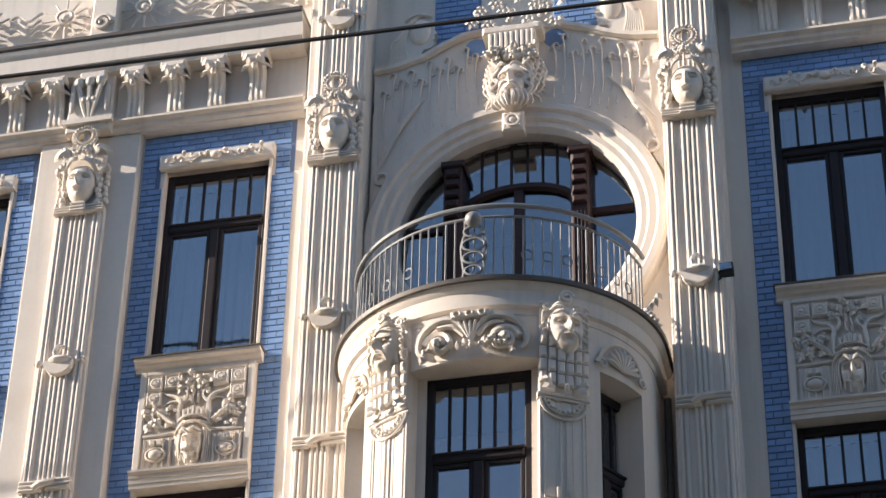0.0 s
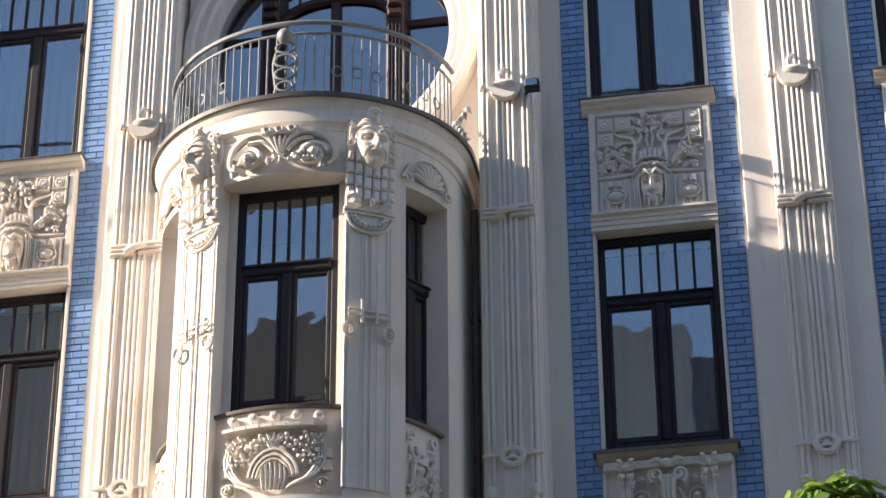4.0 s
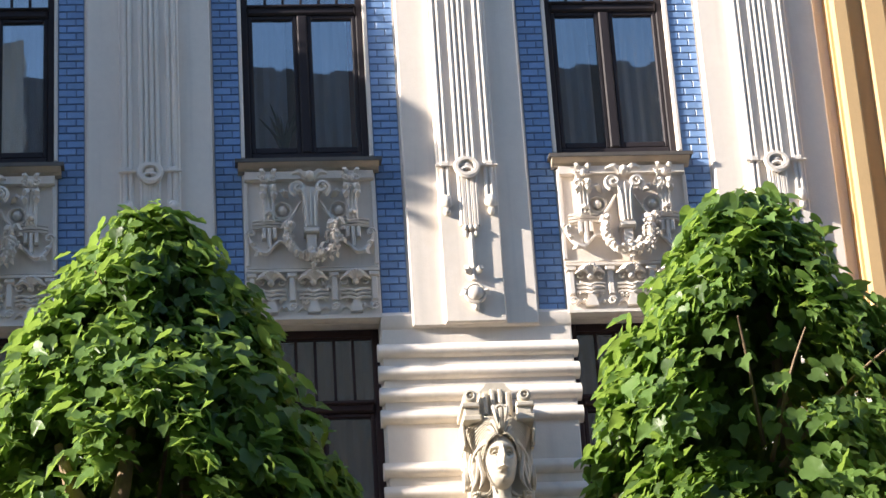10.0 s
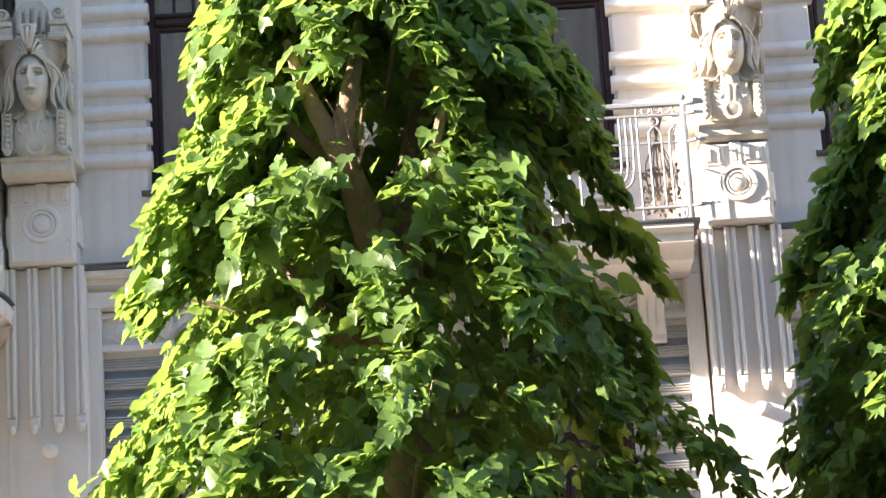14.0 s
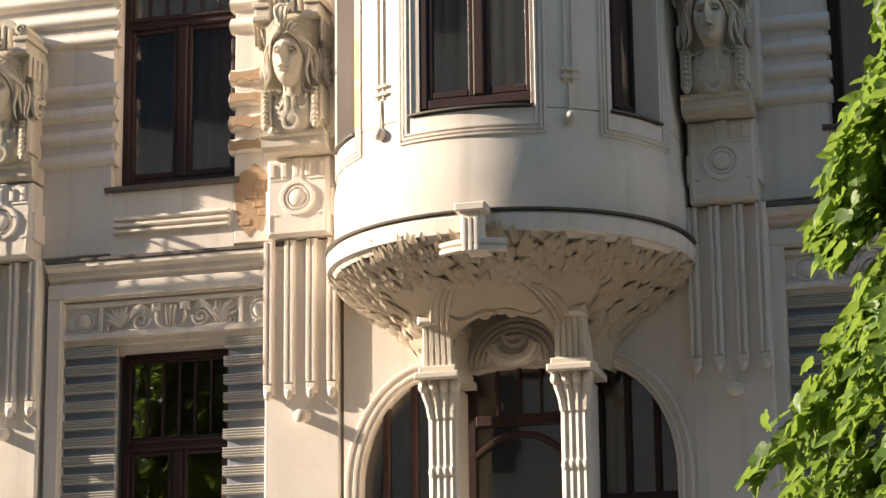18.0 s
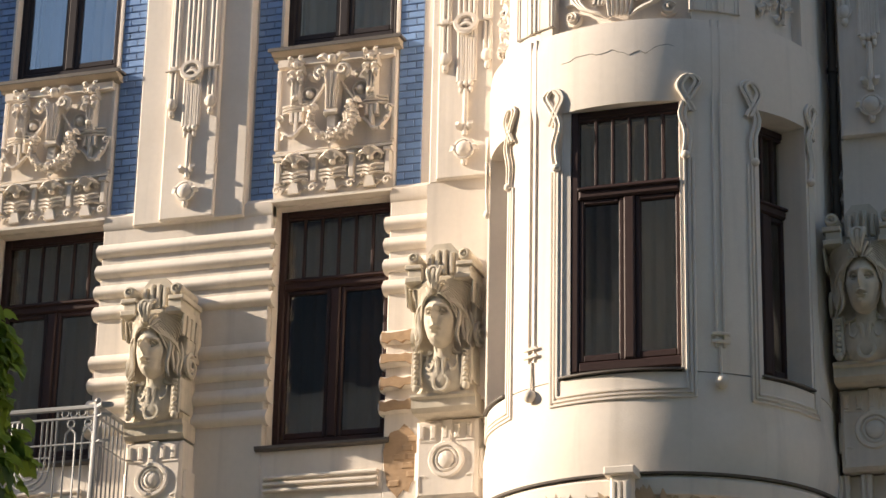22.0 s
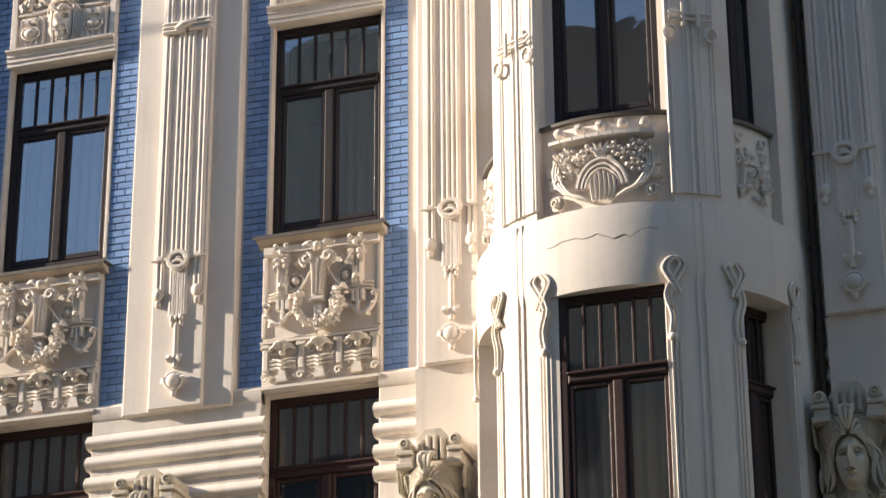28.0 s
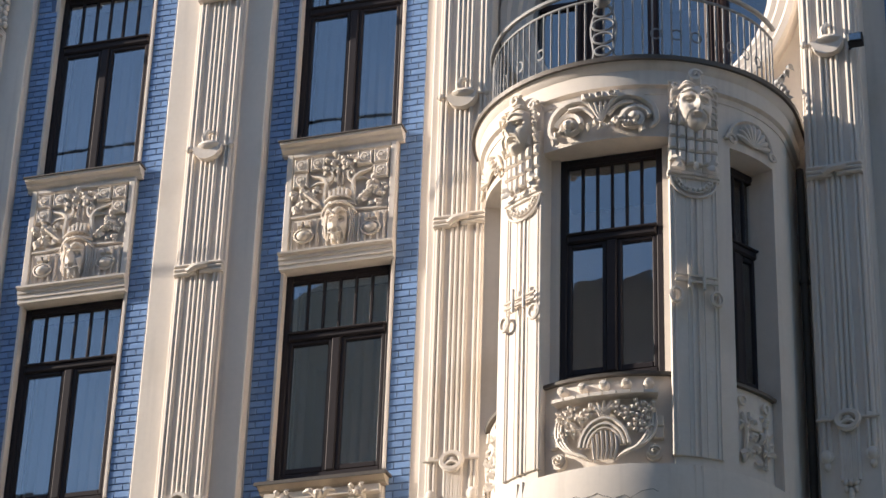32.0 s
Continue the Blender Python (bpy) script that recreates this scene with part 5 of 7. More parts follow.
pts, x, z = [], -0.55, 11.10
for i in range(22):
    pts.append(on_bay(x, -0.0165, z))
    x += 0.05
    z += rnd.uniform(-0.035, 0.035)
bay_part("crack", m.tube(pts, 0.0022, 4), LEAD, "thin dark hair crack")

front = window(0.0, -1.72, 8.19, 10.62, 0.525, 9.83, 5, BROWN, SHOP_GLASS, "brown wooden bay window with a barred upper light")
front3 = window(-0.055, -1.53, 12.42, 14.88, 0.51, 13.98, 5, WOOD, GLASS, "black-painted bay window with a barred upper light")
for s in (-1, 1):
    p = on_bay(s * length_at(radians(60.0)), 0.29, 0)
    turn = math.degrees(math.atan2(math.sin(radians(60.0)) / OA, math.cos(radians(60.0)) / OB)) * s
    for z0, z1, t, wood, pane in ((8.19, 10.62, 9.83, BROWN, SHOP_GLASS), (12.42, 14.88, 13.98, WOOD, GLASS)):
        window(p[0], p[1], z0, z1, 0.335, t, 3, wood, pane, "narrow side window of the round bay", turn)
for c0 in (-1, 1):
    curtain(OX + c0 * 0.27, -1.40, 8.2, 10.6, -0.24, 0.24, CURTAIN, "grey curtain gathered behind the bay window")
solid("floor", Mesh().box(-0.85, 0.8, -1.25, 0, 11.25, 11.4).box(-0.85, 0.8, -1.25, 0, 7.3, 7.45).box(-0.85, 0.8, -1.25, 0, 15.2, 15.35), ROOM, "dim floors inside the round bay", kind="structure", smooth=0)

# carved corbel under the bay
LEVELS = ((6.99, 1.0, 1.0), (6.92, 0.975, 0.95), (6.84, 0.92, 0.86), (6.74, 0.84, 0.74), (6.63, 0.745, 0.61), (6.51, 0.66, 0.51), (6.38, 0.60, 0.45), (6.26, 0.565, 0.425), (6.12, 0.55, 0.415))


def hollow(x, z):
    """The small arch that cuts the corbel's foot between the column heads."""
    d = (x - OX) / 0.47
    return max(z, 6.28 + 0.30 * math.sqrt(1 - d * d)) if abs(d) < 1 else z


m = Mesh()
n = 48
for z, ka, kb in LEVELS:
    for i in range(n + 1):
        a = math.pi * (i / n - 0.5)
        x = OX + (OA + 0.02) * ka * math.sin(a)
        m.v.append((x, -0.1 - (OB + 0.36) * kb * math.cos(a), hollow(x, z)))
for r in range(len(LEVELS) - 1):
    m.f += [(r * (n + 1) + i, r * (n + 1) + i + 1, (r + 1) * (n + 1) + i + 1, (r + 1) * (n + 1) + i) for i in range(n)]
corbel = bay_part("corbel", m, TAN)
m = Mesh()
rnd = random.Random(21)


def corbel_at(a, u):
    i = min(int(u), len(LEVELS) - 2)
    w = u - i
    z, ka, kb = [LEVELS[i][j] * (1 - w) + LEVELS[i + 1][j] * w for j in range(3)]
    x = OX + (OA + 0.02) * ka * math.sin(a)
    return Vector((x, -0.1 - (OB + 0.36) * kb * math.cos(a), hollow(x, z)))


for k in range(860):                                # leaves carved in overlapping rows over the rim and the flanks
    a = math.pi * (rnd.random() - 0.5) * 0.98
    u = 0.6 + rnd.random() * (1.9 + 0.9 * math.cos(a) ** 2) if k < 620 else rnd.uniform(2.2, 6.5)
    if k >= 620:
        a = math.copysign(rnd.uniform(0.80, 1.50), a)
    p = corbel_at(a, u)
    t = (corbel_at(a + 0.03, u) - p).normalized()
    g = (p - corbel_at(a, u + 0.05)).normalized()
    nrm = t.cross(g).normalized()
    turn = 1.57 + math.copysign(0.45, -a) + 0.45 * math.sin(a * 7.0 + u) + rnd.uniform(-0.22, 0.22)
    q = Mesh().leafy(0, 0, 0, rnd.uniform(0.13, 0.21), turn, 0.20)
    q.moved(lambda x, y, zz: tuple(p + t * x * 0.8 + g * zz * 1.3 - nrm * (y * 1.1 + 0.002)))
    m.add(q.v, q.f)
for s in (-1, 1):                                    # low ridges that run to the column heads
    for k in range(4):
        m.tube([corbel_at(s * (0.10 + 0.09 * k + 0.10 * i), 2.5 + 0.28 * k + 0.75 * i * (0.6 + 0.1 * i)) for i in range(5)], [0.010, 0.024, 0.030, 0.026, 0.012], 6)
    m.tube([corbel_at(s * 0.02, 5.6), corbel_at(s * 0.10, 5.2), corbel_at(s * 0.24, 5.3), corbel_at(s * 0.34, 5.0), corbel_at(s * 0.44, 4.5)], [0.05, 0.045, 0.035, 0.03, 0.012], 7)
    m.ball(*corbel_at(s * 0.13, 5.9), 0.07, 0.05, 0.06, 8, 6)
tagged(part("corbel_leaves", m.moved(lambda x, y, z: (x, y, z - 6.4)), TAN, corbel), kind="stuff")
m = Mesh().block(-0.09, 0.09, -2.10, -1.7, 6.86, 7.20, 0.02).block(-0.13, 0.13, -2.14, -1.7, 7.16, 7.23, 0.01)
for k in (-0.05, 0, 0.05):
    m.tube([(k, -2.11, 6.82), (k, -2.11, 7.1)], 0.02, 6)
for k in (6.84, 6.90):
    m.tube([(-0.28, -2.0, k), (-0.1, -2.08, k), (0.1, -2.08, k), (0.28, -2.0, k)], 0.03, 6)
bay_part("corbel_clasp", m, ORNAMENT)

# balcony rail on the bay
railing = thing("balcony_railing", (0, 0, 15.73), "grey wrought-iron railing curving round the bay's balcony", "railing")
A = 82.0


def rail_at(deg, z, inset=0.06):
    p = on_bay(length_at(radians(deg)), inset, z)
    return (p[0], p[1], z - 15.73)


for z, r, nm in ((16.70, 0.026, "top_rail"), (16.58, 0.015, "upper_bar"), (15.82, 0.015, "lower_bar")):
    part(nm, Mesh().tube([rail_at(-A + 2 * A * i / 40, z, 0.06 if nm != "top_rail" else 0.04) for i in range(41)], r, 8), IRON, railing)
for i in range(45):
    d = -A + 2 * A * i / 44
    part("baluster", Mesh().tube([rail_at(d, 15.73), rail_at(d, 16.58)], 0.010, 5), IRON, railing)
for d in (-68, -60, -52, -40, -28, 20, 28, 36, 52, 60, 68):
    p = rail_at(d, 16.12)
    part("ring_ornament", Mesh().ring(0, 0, 0, 0.06, 0.011, 14, 5).moved(lambda x, y, z: (p[0] + x * math.cos(radians(d)) * 0.9, p[1] + x * math.sin(radians(d)) * 0.9, p[2] + z)), IRON, railing)
p = rail_at(0, 16.52)
part("ball_knob", Mesh().ball(p[0], p[1] - 0.06, p[2], 0.085, 0.085, 0.085, 14, 9), IRON, railing)
m = Mesh()
for k, (w, z) in enumerate(((0.10, 16.40), (0.115, 16.24), (0.105, 16.08), (0.085, 15.93))):
    q = rail_at(0, z, 0.03)
    m.ring(q[0], q[1], q[2], w, 0.014, 14, 5, 0.62)
for s in (-1, 1):
    m.tube([(OX + s * 0.06, p[1] - 0.01, 0.74), (OX + s * 0.13, p[1] - 0.01, 0.5), (OX + s * 0.10, p[1] - 0.01, 0.2), (OX + s * 0.12, p[1] - 0.01, 0.12)], 0.014, 5)
part("centre_ornament", m, IRON, railing)
for s in (-1, 1):
    m = Mesh()
    for k in range(12):
        m.leafy(OX + s * 1.56, -0.55 + 0.02 * k, 0.05 + 0.06 * k, 0.12, 0.5 * k, 0.6)
    part("leaf_end", m, IRON, railing)

# round arch behind the balcony
arch = thing("round_arch", (0, 0, 15.7), "cream moulded round arch framing the balcony window", "arch")
m = Mesh()
prof = ((1.30, 0.12), (1.30, -0.08), (1.36, -0.13), (1.42, -0.13), (1.45, -0.17), (1.53, -0.17), (1.56, -0.21), (1.63, -0.21), (1.66, -0.17), (1.66, 0.0))
n = 64
for i in range(n):
    a = TAU * i / n
    m.v += [(r * math.cos(a), y, ARCH_Z - 15.7 + r * math.sin(a)) for r, y in prof]
k = len(prof)
m.f += [(i * k + j, i * k + j + 1, (i + 1) % n * k + j + 1, (i + 1) % n * k + j) for i in range(n) for j in range(k - 1)]
part("ring_moulding", m, CREAM, arch, smooth=25)
m = Mesh().block(-0.12, 0.12, -0.27, -0.1, 3.19, 3.45, 0.02).ring(0, -0.275, 3.32, 0.075, 0.022, 14, 6).ball(0, -0.275, 3.32, 0.042, 0.035, 0.042, 8, 6).leafy(-0.11, -0.27, 3.21, 0.07, 0.8, 0.3).leafy(0.11, -0.27, 3.21, 0.07, 2.3, 0.3).leafy(-0.11, -0.27, 3.43, 0.07, -0.8, 0.3).leafy(0.11, -0.27, 3.43, 0.07, -2.3, 0.3)
part("keystone", m, ORNAMENT, arch)
door = thing("balcony_window", (0, 0.12, 15.7), "dark wooden round balcony window with carved posts and arched panes", "window")
cz = ARCH_Z - 15.7
m = Mesh()
for i in range(64):
    a, b = TAU * i / 64, TAU * (i + 1) / 64
    m.add([(r * math.cos(t), y, cz + r * math.sin(t)) for t in (a, b) for r in (1.30, 1.40) for y in (-0.05, 0.08)], [(0, 2, 6, 4), (0, 4, 5, 1), (1, 5, 7, 3), (2, 3, 7, 6)])
part("ring_frame", m, BROWN, door)
for s in (-1, 1):
    m = Mesh().block(s * 0.70 - 0.10, s * 0.70 + 0.10, -0.22, 0.02, 0, 2.95, 0.02)
    for j in range(5):
        m.block(s * 0.70 - 0.075, s * 0.70 + 0.075, -0.27, -0.2, 2.2 + 0.14 * j, 2.29 + 0.14 * j, 0.02)
    for q in (-0.06, -0.02, 0.02, 0.06):
        m.tube([(s * 0.70 + q, -0.225, 0.2), (s * 0.70 + q, -0.225, 2.1)], 0.014, 5)
    m.block(s * 0.70 - 0.13, s * 0.70 + 0.13, -0.25, 0.02, 2.9, 2.99, 0.02)
    part("carved_post", m, BROWN, door)
part("arched_transom", Mesh().tube([(0.62 * math.cos(math.pi * i / 16), -0.03, 2.38 + 0.28 * math.sin(math.pi * i / 16)) for i in range(17)], 0.055, 6), BROWN, door)
part("mullion", Mesh().block(-0.055, 0.055, -0.05, 0.05, 0, 2.64, 0.012), BROWN, door)
part("side_transom", Mesh().block(-1.25, -0.72, -0.04, 0.04, 2.18, 2.27, 0.01).block(0.72, 1.25, -0.04, 0.04, 2.18, 2.27, 0.01), BROWN, door)
for q in (-0.42, -0.26, -0.09, 0.09, 0.26, 0.42):
    part("glazing_bar", Mesh().block(q - 0.014, q + 0.014, -0.02, 0.03, 2.42 + 0.24 * math.cos(q * 2.4), cz + math.sqrt(1.3 ** 2 - q * q), 0.006), BROWN, door)
for a, b in ((-1.3, -0.7), (-0.7, 0.0), (0.0, 0.7), (0.7, 1.3)):
    o = []
    for i in range(13):
        x = a + (b - a) * i / 12
        o.append((x, cz + math.sqrt(max(1.36 ** 2 - x * x, 0.01)) - 0.02))
    part("pane", Mesh().plate([(a, 0.05), (b, 0.05)] + o[::-1], 0.0, 0.006), GLASS, door, smooth=0).visible_shadow = False
solid("curtain", Mesh().box(-1.2, 1.2, 0.9, 0.92, 15.75, 18.2), DRAPE, "grey curtain drawn in the balcony room", "curtain", smooth=0)

# carved crown over the arch
crown = thing("arch_relief", (0, 0, 19.0), "cream carved relief of plumes and a bearded mask over the arch", "relief")
m = Mesh()
top = [(-1.62, 20.10), (-1.35, 20.13), (-1.05, 20.22), (-0.84, 20.34), (-0.6, 20.45), (-0.3, 20.48), (0.3, 20.48), (0.5, 20.45), (0.75, 20.36), (1.17, 20.18), (1.35, 20.13), (1.62, 20.10)]
low = [(1.62, 18.2), (1.5, 18.45), (1.2, 18.88), (0.8, 19.14), (0.4, 19.28), (0, 19.32), (-0.4, 19.28), (-0.8, 19.14), (-1.2, 18.88), (-1.5, 18.45), (-1.62, 18.2)]
m.plate([(x, z - 19.0) for x, z in top + low], -0.10, 0.0)
part("field", m, CREAM, crown)
part("edge_moulding", Mesh().tube([(x, -0.12, z - 19.0) for x, z in top], 0.05, 6), CREAM, crown)
rnd = random.Random(9)
for s in (-1, 1):
    m = Mesh()
    for i in range(11):                              # hooked plumes in low relief
        x = s * (0.45 + 0.105 * i)
        z = 20.30 - 0.030 * i - (0.14, 0.0, 0.22, 0.05)[i % 4]
        q = 0.30 + 0.12 * (i % 3)
        m.tube([(x + s * 0.05, -0.105, z - 19.05), (x + s * 0.03, -0.12, z - 18.99), (x - s * 0.02, -0.12, z - 19.02), (x, -0.115, z - 19.12), (x + s * 0.01, -0.108, z - 19.05 - q), (x - s * 0.01, -0.102, z - 19.2 - q)], [0.008, 0.015, 0.017, 0.014, 0.010, 0.005], 6)
        m.spiral(x - s * 0.03, -0.104, z - 19.06 - 0.13 * (i % 2), 0.045, 0.010, 1.2, s, 0.6, 12)
        m.tube([(x * 0.96, -0.105, z - 19.3 - q), (x * 0.95, -0.108, z - 19.5 - q * 0.8)], 0.008, 5)
    for i in range(7):
        m.tube([(s * 1.55, -0.10, -0.35 + 0.05 * i), (s * (1.45 - 0.03 * i), -0.13, -0.1 + 0.07 * i), (s * (1.40 - 0.06 * i), -0.11, 0.12 + 0.08 * i)], [0.01, 0.03, 0.01], 6)
    m.ring(s * 1.5, -0.12, -0.45, 0.07, 0.025, 14, 5)
    part("plume_relief", m, ORNAMENT, crown)
m = Mesh()
face(m, 0, -0.27, 0.50, 0.41, 0.64, 0.28)
for s in (-1, 1):
    for i in range(13):                              # wild locks round the head
        q = i / 12
        pts = [(s * (0.175 + 0.15 * q + 0.045 * math.sin(1.9 * i + 2.4 * j)), -0.36 + 0.22 * q + 0.02 * math.cos(2.0 * j + i), 0.88 + 0.03 * q - 0.095 * j) for j in range(5 + (i * 3) % 4)]
        m.tube(pts, [0.012] + [0.022] * (len(pts) - 2) + [0.005], 6)
    for i in range(5):                               # beard
        m.tube([(s * (0.025 + 0.038 * i), -0.43 + 0.03 * i, 0.33 + 0.02 * i), (s * (0.04 + 0.045 * i), -0.45 + 0.04 * i, 0.24), (s * (0.015 + 0.035 * i), -0.42 + 0.04 * i, 0.12 + 0.02 * i)], [0.016, 0.026, 0.008], 6)
    m.tube([(s * 0.015, -0.50, 0.385), (s * 0.07, -0.50, 0.375), (s * 0.13, -0.43, 0.31)], [0.012, 0.020, 0.008], 6)
    m.tube([(s * 0.02, -0.52, 0.60), (s * 0.08, -0.52, 0.635), (s * 0.17, -0.43, 0.62)], [0.012, 0.022, 0.010], 6)
    part("blue_roundel", Mesh().disc(s * 0.45, -0.106, -0.06, 1.27, 0.13), BRICK, crown, "round spot of blue brick")
for i in range(22):
    m.leafy(rnd.uniform(-0.32, 0.32), -0.38, rnd.uniform(0.84, 1.0), 0.085, TAU * rnd.random(), 0.55)
    m.ball(rnd.uniform(-0.3, 0.3), -0.36, rnd.uniform(0.84, 0.98), 0.045, 0.05, 0.04, 8, 5)
for i in range(9):
    m.block(-0.26 + 0.06 * i, -0.21 + 0.06 * i, -0.36, -0.1, 1.0, 1.24, 0.015)
m.block(-0.34, 0.34, -0.34, -0.1, 1.24, 1.36, 0.03)
for i in range(11):                                  # blossoms heaped over the slab
    fx, fz = -0.45 + 0.09 * i, 1.52 + 0.16 * math.sin(i * 2.4) + 0.12 * math.cos((i - 5) * 0.35)
    m.ball(fx, -0.27, fz, 0.032, 0.035, 0.032, 8, 5)
    for k in range(6):
        m.leafy(fx, -0.25, fz, 0.10, i + TAU * k / 6, 0.4)
for i in range(20):
    m.leafy(rnd.uniform(-0.5, 0.5), -0.20, rnd.uniform(1.38, 1.85), 0.12, TAU * rnd.random(), 0.4)
part("mask", m, ORNAMENT, crown)
for s in (-1, 1):                                    # facing pair of profile heads beside the blue field
    m = Mesh()
    prof_line = ((1.27, 20.80), (1.12, 20.89), (1.0, 20.87), (0.958, 20.76), (0.966, 20.68), (0.905, 20.555), (0.945, 20.53), (0.925, 20.485), (0.952, 20.46), (0.930, 20.415), (0.965, 20.35), (1.06, 20.33), (1.10, 20.22), (1.36, 20.12), (1.45, 20.42))
    m.plate([(s * a, b) for a, b in prof_line], -0.13, 0)
    m.ball(s * 1.10, -0.12, 20.60, 0.13, 0.06, 0.20, 12, 8).ball(s * 1.01, -0.14, 20.66, 0.03, 0.02, 0.018, 8, 5)
    for i in range(9):
        m.tube([(s * (1.02 + 0.02 * i), -0.14, 20.87 - 0.012 * i), (s * (1.20 + 0.018 * i), -0.16, 20.74 - 0.03 * i), (s * (1.28 + 0.018 * i), -0.14, 20.45), (s * (1.22 + 0.03 * i), -0.12, 20.12)], [0.010, 0.022, 0.020, 0.008], 5)
    m.tube([(s * 0.97, -0.15, 20.80), (s * 1.12, -0.18, 20.83), (s * 1.28, -0.15, 20.78)], 0.018, 6)
    solid("profile_head", m, ORNAMENT, "plain plaster profile head beside the blue brick field", "relief", "profile heads")
# ---- banded storey ----
UPPER = (10.42, 10.20, 9.98, 9.76)
LOWER = (9.24, 9.01, 8.78, 8.55)


def banded_pier(a, b, out=0.0):
    """A wall stretch between two windows with rounded bands that wrap its corners."""
    w = b - a
    pier = thing("banded_pier", ((a + b) / 2, -out, 8.2), "cream wall pier with rounded plaster bands", "wall pier", "banded piers between the windows")
    part("core", Mesh().block(-w / 2, w / 2, -0.08, out, -0.6, 2.56, 0.01), CREAM, pier)
    part("cap", Mesh().run([(0, 2.44), (-0.08, 2.44), (-0.10, 2.47), (-0.10, 2.58), (-0.02, 2.64), (0, 2.64)], -w / 2 + 0.0, w / 2 - 0.0), CREAM, pier)
    first = None
    for z in UPPER + LOWER:
        h = 0.15
        if first is None:
            pr = [(0, 0.0), (-0.07, 0.0), (-0.115, 0.02), (-0.14, 0.055), (-0.135, 0.085), (-0.10, 0.13), (-0.08, h), (0, h)]
            first = part("band", Mesh().run(pr, -w / 2 - 0.045, w / 2 + 0.045), CREAM, pier, smooth=50)
            first.location.z = z - 8.2 - 0.075
        else:
            twin(first, pier, (0, 0, z - 8.2 - 0.075))
    return pier


stops = [-12.0]
for c in BAYS:
    stops += [c - HALF - 0.01, c + HALF + 0.01]
stops.append(11.75)
for i in range(0, len(stops), 2):
    a, b = stops[i], stops[i + 1]
    if a < 0 < b:
        banded_pier(a, -1.62)
        banded_pier(1.60, b)
    else:
        banded_pier(a, b)

# bare brick where the plaster has fallen beside one window
m = Mesh()
rnd = random.Random(14)
edge_pts = [(0.36 * math.cos(TAU * i / 22) * (0.45 + 0.12 * rnd.random()), 0.62 * math.sin(TAU * i / 22) * (0.45 + 0.16 * rnd.random())) for i in range(22)]
m.plate([(-2.64 + x, 8.02 + z) for x, z in edge_pts], -0.088, -0.05)
for j in range(6):
    for i in range(2):
        x, z = -2.76 + 0.13 * i + (0.05 if j % 2 else 0), 7.76 + 0.085 * j
        if rnd.random() < 0.4:
            m.block(x, x + 0.115, -0.096, -0.05, z, z + 0.07, 0.012)
solid("bare_brick_patch", m, BRICK_BARE, "patch of bare brownish brick where plaster has fallen off", "brickwork")
m = Mesh()
for z in (8.55, 8.78, 9.01, 9.24):
    k = [(-2.85 + 0.05 * i, z - 0.02 - 0.05 * rnd.random()) for i in range(9)]
    m.plate(k + [(x, z + 0.03 + 0.03 * rnd.random()) for x, _ in k[::-1]], -0.146, -0.1)
solid("bare_brick_patch", m, BRICK_BARE, "weathered brownish chips along the plaster bands", "brickwork")


